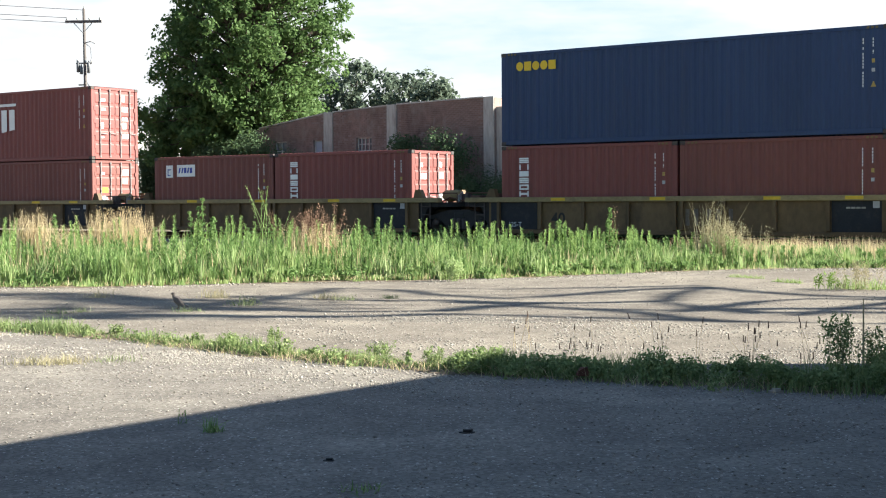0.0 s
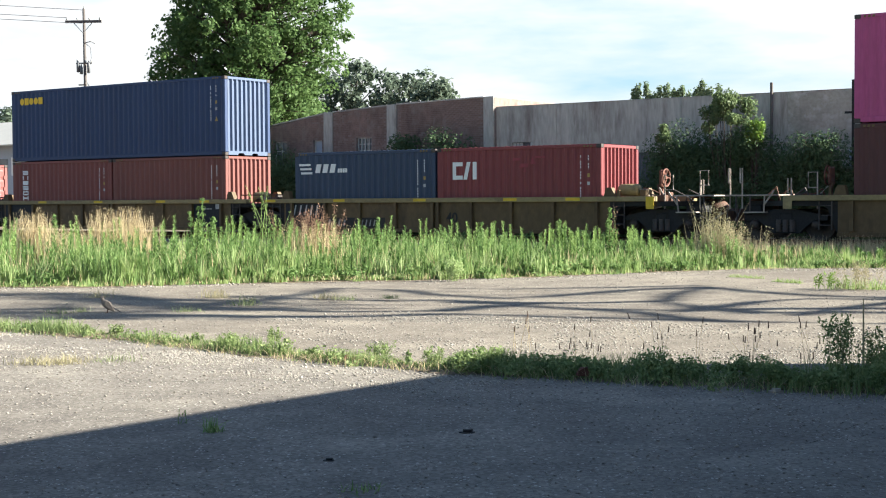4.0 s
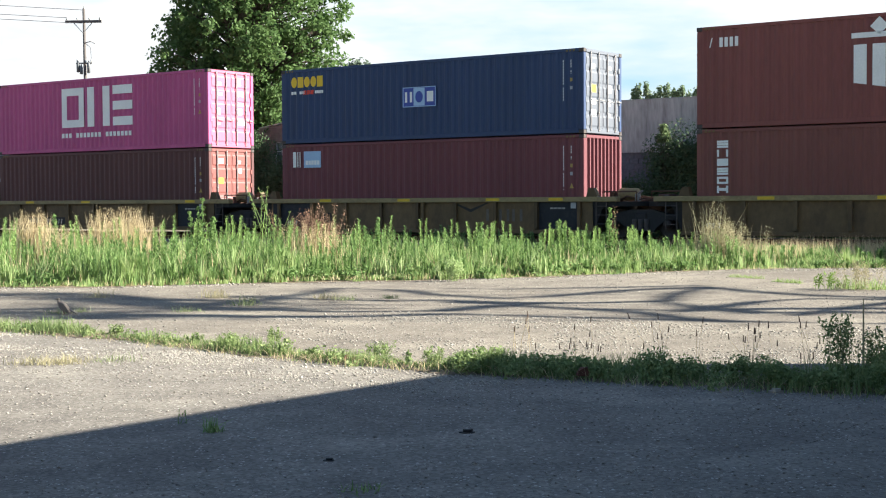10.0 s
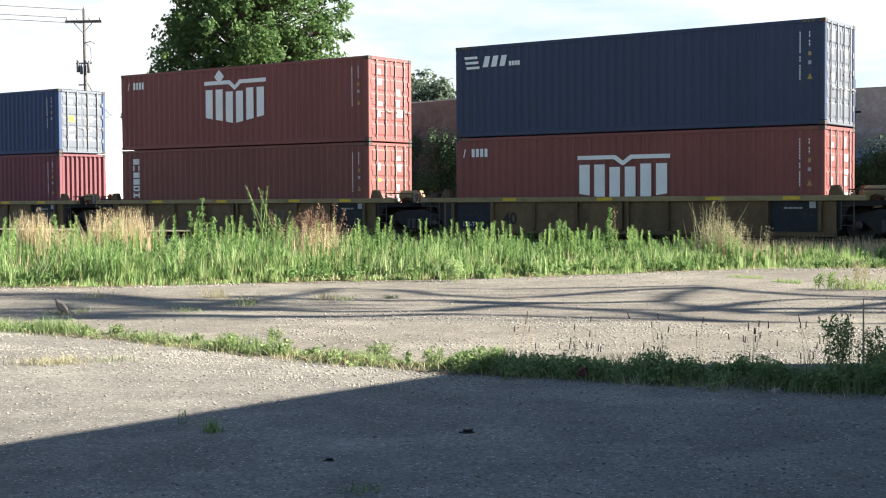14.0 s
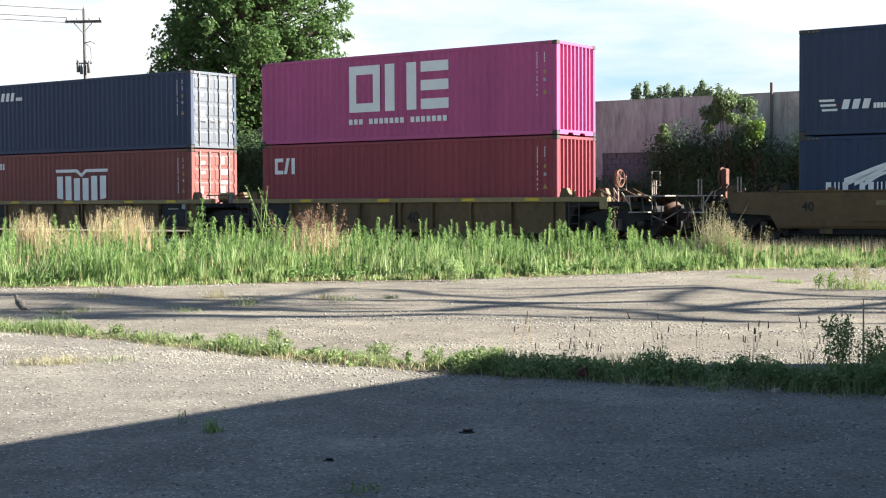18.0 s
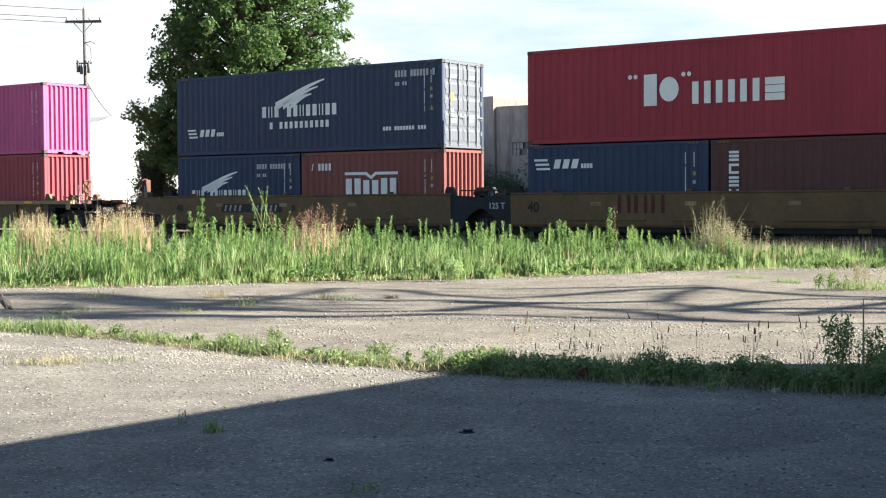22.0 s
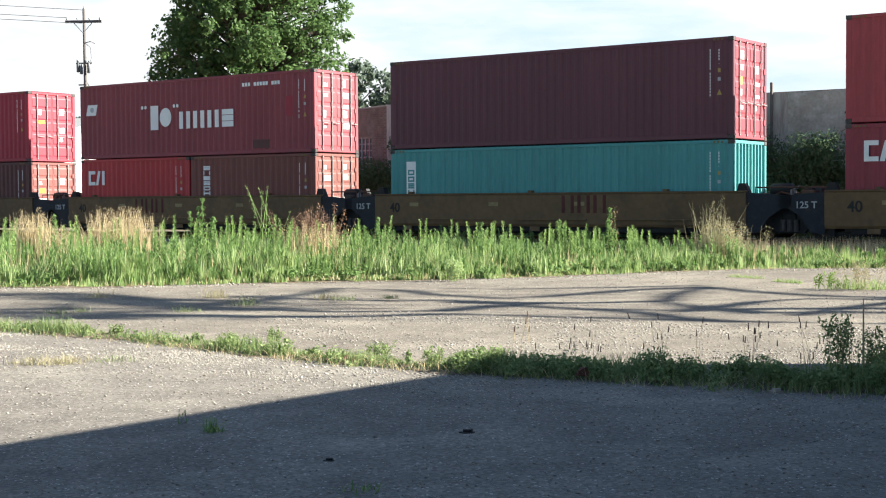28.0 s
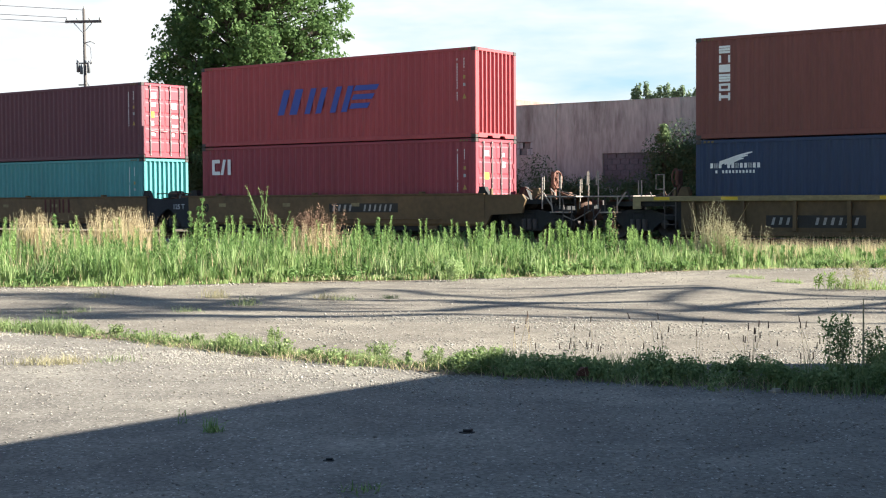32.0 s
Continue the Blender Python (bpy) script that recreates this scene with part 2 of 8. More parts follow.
        for i in range(len(prof) - 1):
            for k in range(n):
                k2 = (k + 1) % n
                f.append((i * n + k, i * n + k2, (i + 1) * n + k2, (i + 1) * n + k))
        f.append(tuple(range(n))[::-1])
        f.append(tuple(range((len(prof) - 1) * n, len(prof) * n)))
        return self.add(v, f)

    def prism(self, poly, y0, y1, axis="y"):
        """Polygon in x-z (axis y), or y-z (axis x), or x-y (axis z), drawn out from y0 to y1."""
        n = len(poly)
        put = {"y": lambda p, q: (p[0], q, p[1]), "x": lambda p, q: (q, p[0], p[1]), "z": lambda p, q: (p[0], p[1], q)}[axis]
        v = [put(p, y0) for p in poly] + [put(p, y1) for p in poly]
        f = [tuple(range(n)), tuple(range(2 * n - 1, n - 1, -1))]
        f += [(i, i + n, (i + 1) % n + n, (i + 1) % n) for i in range(n)]
        return self.add(v, f)

    def mesh(self, name, fix=True):
        me = bpy.data.meshes.new(name)
        me.from_pydata(self.v, [], self.f)
        if fix:
            bm = bmesh.new()
            bm.from_mesh(me)
            bmesh.ops.recalc_face_normals(bm, faces=bm.faces)
            bm.to_mesh(me)
            bm.free()
        me.update()
        return me


def part(name, geo, material, parent=None, label="", smooth=False):
    """One mesh object of a thing (or, with no parent, a thing of its own)."""
    me = geo if isinstance(geo, bpy.types.Mesh) else geo.mesh(name)
    if not me.materials:
        me.materials.append(material)
    if smooth:
        me.polygons.foreach_set("use_smooth", [True] * len(me.polygons))
    ob = new(name, me)
    if parent:
        ob.parent = parent
    if label:
        ob["label"] = label
    return ob


def quick_mesh(name, verts, faces, material):
    """Large mesh from arrays; all faces have the same number of corners."""
    me = bpy.data.meshes.new(name)
    nv, (nf, k) = len(verts), faces.shape
    me.vertices.add(nv)
    me.vertices.foreach_set("co", np.ascontiguousarray(verts, dtype=np.float32).ravel())
    me.loops.add(nf * k)
    me.loops.foreach_set("vertex_index", np.ascontiguousarray(faces, dtype=np.int32).ravel())
    me.polygons.add(nf)
    me.polygons.foreach_set("loop_start", np.arange(0, nf * k, k, dtype=np.int32))
    me.update(calc_edges=True)
    me.validate()
    me.materials.append(material)
    return me


def text_mesh(words, size, material):
    cu = bpy.data.curves.new("lettering", "FONT")
    cu.body, cu.size, cu.extrude, cu.offset = words, size, 0.002, 0.018 * size
    ob = bpy.data.objects.new("lettering", cu)
    me = bpy.data.meshes.new_from_object(ob)
    bpy.data.objects.remove(ob)
    me.materials.clear()
    me.materials.append(material)
    return me


MOVING = []                     # (thing, pose at the start) of all that rolls with the train
SPINNING = []                   # wheelsets, with their place on the bogie


def on_train(ob, u, lat, z):
    ob.matrix_basis = TRACK @ pose(u, lat, z)
    MOVING.append((ob, u, lat, z))
    return ob


# ---- containers ----
Y0, Y1 = -0.006, -0.001          # markings lie just proud of the panel's crests


def corrugated(x0, x1, z0, z1, y, depth, pitch=0.278, sign=1):
    """Upright sheet in x-z with trapezoid folds; the crests lie at y, the troughs depth further in (sign: which way is in)."""
    g = Geo()
    n = max(1, round((x1 - x0) / pitch))
    p = (x1 - x0) / n
    xs = []
    for i in range(n):
        for a, d in ((0.0, 0), (0.26, 0), (0.5, 1), (0.76, 1)):
            xs.append((x0 + (i + a) * p, y + sign * d * depth))
    xs.append((x1, y))
    v = [(x, yy, z0) for x, yy in xs] + [(x, yy, z1) for x, yy in xs]
    k = len(xs)
    return g.add(v, [(i, i + 1, i + 1 + k, i + k) for i in range(k - 1)])


def turned(geo, fn):
    geo.v = [fn(*p) for p in geo.v]
    return geo


def block(g, x0, x1, z0, z1, form="b", t=None):
    """One plain form of a marking: b bar, r ring, p posts, t three bars, c open ring, w wedge, s slanted bar, d disc."""
    w, h = x1 - x0, z1 - z0
    t = t or min(w, h) * 0.26
    bx = lambda a, b, c, d: g.box(a, b, Y0, Y1, c, d)
    if form == "b":
        bx(x0, x1, z0, z1)
    elif form == "r":
        bx(x0, x1, z0, z0 + t), bx(x0, x1, z1 - t, z1), bx(x0, x0 + t, z0 + t, z1 - t), bx(x1 - t, x1, z0 + t, z1 - t)
    elif form == "p":
        bx(x0, x0 + t, z0, z1), bx(x1 - t, x1, z0, z1)
    elif form == "n":
        bx(x0, x0 + t, z0, z1), bx(x1 - t, x1, z0, z1)
        g.box(x0 + t, x1 - t, Y0, Y1, z0 + h * 0.3, z0 + h * 0.7)
    elif form == "t":
        for k in (0, 0.5, 1):
            bx(x0, x1, z0 + (h - t) * k, z0 + (h - t) * k + t)
    elif form == "c":
        bx(x0, x1, z0, z0 + t), bx(x0, x1, z1 - t, z1), bx(x0, x0 + t, z0 + t, z1 - t)
    elif form == "w":
        g.prism([(x0, z0), (x1, z0), ((x0 + x1) / 2, z1)], Y0, Y1)
    elif form == "s":
        k = h * 0.25
        g.prism([(x0, z0), (x1 - k, z0), (x1, z1), (x0 + k, z1)], Y0, Y1)
    elif form == "d":
        g.prism([((x0 + x1) / 2 + w / 2 * math.cos(a * math.pi / 8), (z0 + z1) / 2 + h / 2 * math.sin(a * math.pi / 8)) for a in range(16)], Y0, Y1)
    return g


def row(x0, x1, z0, z1, forms, gap=0.18, t=None):
    g, n = Geo(), len(forms)
    w = (x1 - x0) / n
    for i, f in enumerate(forms):
        if f != " ":
            block(g, x0 + w * i, x0 + w * (i + 1 - gap), z0, z1, f, t)
    return g


def stack(x0, x1, z0, z1, forms, gap=0.2):
    g, n = Geo(), len(forms)
    h = (z1 - z0) / n
    for i, f in enumerate(forms):
        block(g, x0, x1, z1 - h * (i + 1 - gap), z1 - h * i, f, min(x1 - x0, h) * 0.24)
    return g


def tick_column(x, z1, z0, w=0.05, seed=0):
    """Upright line of small marks that cannot be read."""
    g, rnd, z = Geo(), random.Random(seed), z1
    while z > z0:
        h = 0.065
        block(g, x, x + w, max(z - h, z0), z, "b")
        z -= h + (0.02 if rnd.random() < 0.86 else 0.09)
    return g


def wing(x0, x1, z0, z1):
    """Three curved feathers, one above the other."""
    g = Geo()
    for k in range(3):
        a0, a1 = x0 + (x1 - x0) * 0.16 * k, x1 - (x1 - x0) * 0.13 * k
        up, dn = [], []
        for i in range(9):
            s = i / 8
            x = a0 + (a1 - a0) * s
            z = z0 + (z1 - z0) * ((0.62 - 0.2 * k) * s ** 1.7 + 0.38 * math.sin(s * 2.2) * (1 - 0.2 * k))
            w = 0.085 * (z1 - z0) * (1.1 - s) * (1.6 if k == 0 else 1.2) + 0.012
            up.append((x, z + w)), dn.append((x, z - w))
        g.prism(up + dn[::-1], Y0, Y1)
    return g


def flag(x0, x1, z0, z1):
    g, h = Geo(), (z1 - z0) / 5
    for k in (0, 2, 4):
        g.prism([(x0 + 0.08 - 0.02 * k, z0 + k * h), (x1 - 0.02 * k, z0 + k * h), (x1 - 0.02 * k, z0 + (k + 1) * h), (x0 + 0.06 - 0.02 * k, z0 + (k + 1) * h)], Y0, Y1)
    return g


def crest(x0, x1, z0, z1):
    """Notched bar over a row of heavy posts that taper to a point below."""
    g, h, w = Geo(), z1 - z0, x1 - x0
    c = (x0 + x1) / 2
    t = 0.09 * h
    g.prism([(x0, z1 - t), (c - 0.1 * w, z1 - t), (c, z1 - 2.6 * t), (c + 0.1 * w, z1 - t), (x1, z1 - t), (x1, z1), (c + 0.08 * w, z1), (c, z1 - 1.4 * t), (c - 0.08 * w, z1), (x0, z1)], Y0, Y1)
    for k in range(6):
        a = x0 + w * (k + 0.12) / 6
        b = a + w * 0.115
        low = lambda x: z0 + h * 0.16 * abs(x - c) / (w / 2)
        top = z1 - h * 0.2 - (h * 0.06 if k in (2, 3) else 0)
        g.prism([(a, low(a)), (b, low(b)), (b, top), (a, top)], Y0, Y1)
    return g


def pieces(g):
    """The unconnected pieces of a mesh under construction."""
    own = list(range(len(g.v)))

    def root(i):
        while own[i] != i:
            own[i] = own[own[i]]
            i = own[i]
        return i
    for f in g.f:
        for i in f[1:]:
            own[root(i)] = root(f[0])
    sets = {}
    for f in g.f:
        sets.setdefault(root(f[0]), []).append(f)
    out = []
    for fs in sets.values():
        ids = sorted({i for f in fs for i in f})
        new_id = {i: k for k, i in enumerate(ids)}
        out.append(Geo().add([g.v[i] for i in ids], [tuple(new_id[i] for i in f) for f in fs]))
    return out


def strokes(name, g, m, owner, lab):
    """A marking as one part, its further strokes as sub-parts of it."""
    ps = pieces(g)
    ob = part(name, ps[0], m, owner, lab)
    for p in ps[1:]:
        part("stroke", p, m, ob)
    return ob


def container(L, H, color, right_end, label, group, door_color=None, marks=()):
    """x along, near side at y = 0; right_end: 'door' or 'wall' at x = L. marks: (name, geo, material, label)."""
    W = 2.438
    col, dcol = PAINT[color], PAINT[door_color or color]
    box = new("shipping_container")
    tagged(box, label, "container", group)
    lo, hi = 0.16, H - 0.10
    part("side_panel", corrugated(0.16, L - 0.16, lo, hi, 0.004, 0.036), col, box)
    part("side_panel", corrugated(0.16, L - 0.16, lo, hi, W - 0.004, 0.036, sign=-1), col, box)
    roof = corrugated(0.12, L - 0.12, 0.16, W - 0.16, H + 0.014, 0.03, 0.2, -1)
    part("roof", turned(roof, lambda x, y, z: (x, z, y)), col, box)
    part("floor", Geo().box(0.1, L - 0.1, 0.06, W - 0.06, 0.12, 0.15), M_CASTING, box)
    for y in (0.0, W - 0.06):
        part("top_rail", Geo().bev(0.17, L - 0.17, y, y + 0.06, H - 0.105, H - 0.002, 0.01), col, box)
        part("roof_gutter", Geo().box(0.17, L - 0.17, y + 0.06 if y == 0 else y - 0.1, y + 0.16 if y == 0 else y, H - 0.04, H - 0.02), col, box)
        g = Geo().bev(0.17, L - 0.17, y, y + 0.06, 0.02, 0.165, 0.01)
        part("bottom_rail", g, col, box)
    for x in (0.0, L - 0.17):
        for y in (0.0, W - 0.16):
            part("corner_post", Geo().bev(x, x + 0.17, y, y + 0.16, 0.118, H - 0.118, 0.02), col, box)
            for z in (0.0, H - 0.118):
                part("corner_casting", Geo().bev(x - 0.003, x + 0.175, y - 0.004, y + 0.164, z, z + 0.118, 0.012), M_CASTING, box)
    # far end, plain folded wall
    w = corrugated(0.16, W - 0.16, lo, hi, 0.01, 0.045, 0.25)
    part("end_wall", turned(w, lambda x, y, z: (y, x, z)), col, box)
    part("end_sill", Geo().bev(0.0, 0.1, 0.17, W - 0.17, 0.02, 0.16), col, box)
    part("end_header", Geo().bev(0.0, 0.1, 0.17, W - 0.17, H - 0.11, H - 0.01), col, box)
    xr = L
    if right_end == "wall":
        w = corrugated(0.16, W - 0.16, lo, hi, 0.0, 0.075, 0.235, -1)
        part("end_wall", turned(w, lambda x, y, z: (xr - 0.008 + y, x, z)), dcol, box)
        part("end_header", Geo().bev(xr - 0.1, xr, 0.17, W - 0.17, H - 0.11, H - 0.01), dcol, box)
        a, b = 0.17, W - 0.17                       # sill with two fork notches
        part("end_sill", Geo().prism([(a, 0.02), (a + 0.5, 0.02), (a + 0.56, 0.09), (a + 0.8, 0.09), (a + 0.86, 0.02), (b - 0.86, 0.02), (b - 0.8, 0.09), (b - 0.56, 0.09), (b - 0.5, 0.02), (b, 0.02), (b, 0.165), (a, 0.165)], xr - 0.1, xr, "x"), dcol, box)
    else:
        part("door_header", Geo().bev(xr - 0.1, xr, 0.17, W - 0.17, H - 0.12, H - 0.01), dcol, box)
        part("door_sill", Geo().bev(xr - 0.1, xr, 0.17, W - 0.17, 0.02, 0.16), dcol, box)
        half = (W - 0.34) / 2
        for k in (0, 1):
            y0 = 0.17 + k * half
            g = Geo().box(xr - 0.055, xr - 0.03, y0 + 0.005, y0 + half - 0.005, lo, H - 0.12)
            n = 5
            for i in range(n):                       # pressed fields of the leaf
                z0 = lo + 0.06 + i * (H - 0.36) / n
                g.prism([(xr - 0.03, z0), (xr - 0.018, z0 + 0.05), (xr - 0.018, z0 + (H - 0.36) / n - 0.14), (xr - 0.03, z0 + (H - 0.36) / n - 0.09)], y0 + 0.06, y0 + half - 0.06)
            door = part("door", g, dcol, box)
            for i in (0.26, 0.74):
                y = y0 + half * i
                rod = Geo().tube([(xr + 0.012, y, lo - 0.06), (xr + 0.012, y, H - 0.07)], 0.021)
                for z in (lo - 0.04, lo + 0.5, H * 0.5, H - 0.6, H - 0.12):
                    rod.bev(xr - 0.02, xr + 0.03, y - 0.034, y + 0.034, z - 0.018, z + 0.018, 0.006)
                part("lock_rod", rod, M_ROD, door, "galvanised lock rod")
                hz = 1.05 + 0.02 * i
                part("handle", Geo().tube([(xr + 0.03, y, hz), (xr + 0.045, y + 0.06, hz - 0.01), (xr + 0.045, y + 0.36, hz - 0.03)], 0.014, 6), M_STEEL, door)
            ye = y0 if k == 0 else y0 + half
            for z in (0.45, 0.95, 1.45, 1.95):
                part("hinge", Geo().bev(xr - 0.03, xr + 0.01, ye - 0.05, ye + 0.05, z, z + 0.16, 0.006), dcol, door)
            rnd = random.Random(len(label) * 7 + k + int(H * 100))
            # plates and stickers, writing not legible
            for i in range(5):
                if rnd.random() < 0.6:
                    zz = H - 0.55 - i * 0.36 - rnd.random() * 0.06
                    yy = y0 + (0.34 if k == 0 else 0.36) * half
                    ww = (0.1 + rnd.random() * 0.22) * half
                    mm = M_YELLOW if (i == 2 and k == 0) else M_WHITE
                    part("sticker", Geo().box(xr - 0.017, xr - 0.0135, yy, yy + ww, zz, zz + 0.06 + 0.2 * rnd.random()), mm, door)
    for x in (0.24, L - 0.62):
        part("corner_hatch", turned(row(x, x + 0.36, H - 0.09, H - 0.03, "sss", 0.3), lambda a, b, c: (a, -0.002 + 0.1 * b, c)), M_OCHRED, box, "small slanted dull yellow warning stripes")["kind"] = "stuff"
    for name, g, m, lab in marks:
        if name in ("slogan", "code_column", "address_line"):
            part(name, g, m, box, lab)["kind"] = "stuff"
        else:
            strokes(name, g, m, box, lab)
    return box


def side_codes(L, zt, H, seed):
    """Owner and size codes near the right end of the side."""
    s = 0.62 if L > 7 else 0.7
    out = [("code_column", tick_column(L - 0.72, zt, zt - min(1.35, H * 0.5), 0.028, seed), M_WHITE, "unreadable white code marks"),
           ("code_column", tick_column(L - 0.45, zt, zt - 0.42, 0.028, seed + 5), M_WHITE, "unreadable white code marks"),
           ("notice", block(Geo(), L - 0.47, L - 0.39, zt - 0.66, zt - 0.55), M_OCHRE, "small yellow notice"),
           ("notice", block(Geo(), L - 0.475, L - 0.385, zt - 0.9, zt - 0.8), M_GREYMARK, "small white notice")]
    if H > 2.7:
        out.append(("warning_triangle", block(Geo(), L - 0.5, L - 0.35, zt - 1.3, zt - 1.14, "w"), M_OCHRE, "yellow warning triangle"))
    return out


F = 0.576                        # floor of the wells above the ground
STD, HC = 2.591, 2.896


def put_box(u, z, L, H, color, end, label, marks, door_color=None, group="containers on the train"):
    mk = []
    for m in marks:
        n, g, mat, lab = m
        mk.append((n, turned(g, lambda x, y, zz: (x, y, zz - z)), mat, lab))
    mk += side_codes(L, H - 0.34, H, int(abs(u) * 10))
    ob = container(L, H, color, end, label, group, door_color, mk)
    return on_train(ob, u, 0, z)


L40, L20 = 12.192, 6.058
TOP_S, TOP_H = F + STD + 0.02, F + HC + 0.02


def big_white_sign(z):
    g = Geo()
    block(g, 4.02, 5.34, z, z + 1.56, "r", 0.3)
    block(g, 5.55, 6.85, z, z + 1.56, "p", 0.4)
    block(g, 7.03, 8.14, z, z + 1.56, "t", 0.34)
    return [("logo", g, M_WHITE, "large white block logo"), ("slogan", row(4.0, 8.13, z - 0.41, z - 0.23, "bbb bbbbbbb bbbbbbb", 0.3), M_WHITE, "line of white marks")]


def flag_logo(x0, x1, z0, z1):
    k = (x1 - x0)
    return [("flag_mark", flag(x0, x0 + 0.27 * k, z0, z1), M_WHITE, "white striped flag"), ("flag_mark", Geo().box(x0 + 0.07, x0 + 0.26 * k, Y0 + 0.001, Y1, z0 + (z1 - z0) * 0.42, z0 + (z1 - z0) * 0.58), M_REDMARK, "red stripe"),
            ("logo", row(x0 + 0.33 * k, x0 + 0.78 * k, z0 + 0.04, z1 - 0.02, "sss", 0.1), M_WHITE, "white slanted logo"), ("logo", row(x0 + 0.8 * k, x1, z0 + 0.04, z0 + 0.18, "bbbb"), M_WHITE, "small white logo")]


def angle_logo(x0, z0, w=0.93, h=0.56):
    return [("logo", block(block(block(Geo(), x0, x0 + w * 0.42, z0, z0 + h, "c", 0.13), x0 + w * 0.45, x0 + w * 0.75, z0, z0 + h, "s"), x0 + w * 0.84, x0 + w, z0, z0 + h), M_WHITE, "white angular logo")]


def stacked_logo(x0, z0, z1, n=6):
    return [("logo", stack(x0, x0 + 0.34, z0, z1, ("tpbtrn" * 2)[:n]), M_WHITE, "upright stack of white letters")]


def wing_logo(x0, x1, z0, z1, slogan=True):
    h = z1 - z0
    out = [("wing_mark", wing(x0 + 0.18 * (x1 - x0), x0 + 0.82 * (x1 - x0), z0 + h * 0.46, z1), M_WHITE, "white feathered wing"),
           ("logo", row(x0, x1, z0 + h * 0.24, z0 + h * 0.47, "bpb bbpbbpbb", 0.36), M_WHITE, "row of white letter marks")]
    if slogan:
        out.append(("slogan", row(x0 + 0.1 * (x1 - x0), x0 + 0.9 * (x1 - x0), z0, z0 + h * 0.14, "b bbbbbbbbbb", 0.42), M_WHITE, ""))
    return out


def wide_logo():
    g = Geo()
    g.box(4.02, 4.44, Y0, Y1, 4.22, 5.14)
    block(g, 4.52, 5.14, 4.32, 5.04, "d")
    for x in (3.5, 3.68, 5.22, 5.4):
        block(g, x, x + 0.13, 5.02, 5.16, "d")
    h = row(5.56, 8.5, 4.22, 4.86, "pppt", 0.22, 0.2)
    return [("logo", g, M_WHITE, "large white logo"), ("logo", h, M_WHITE, "row of large white letters")]


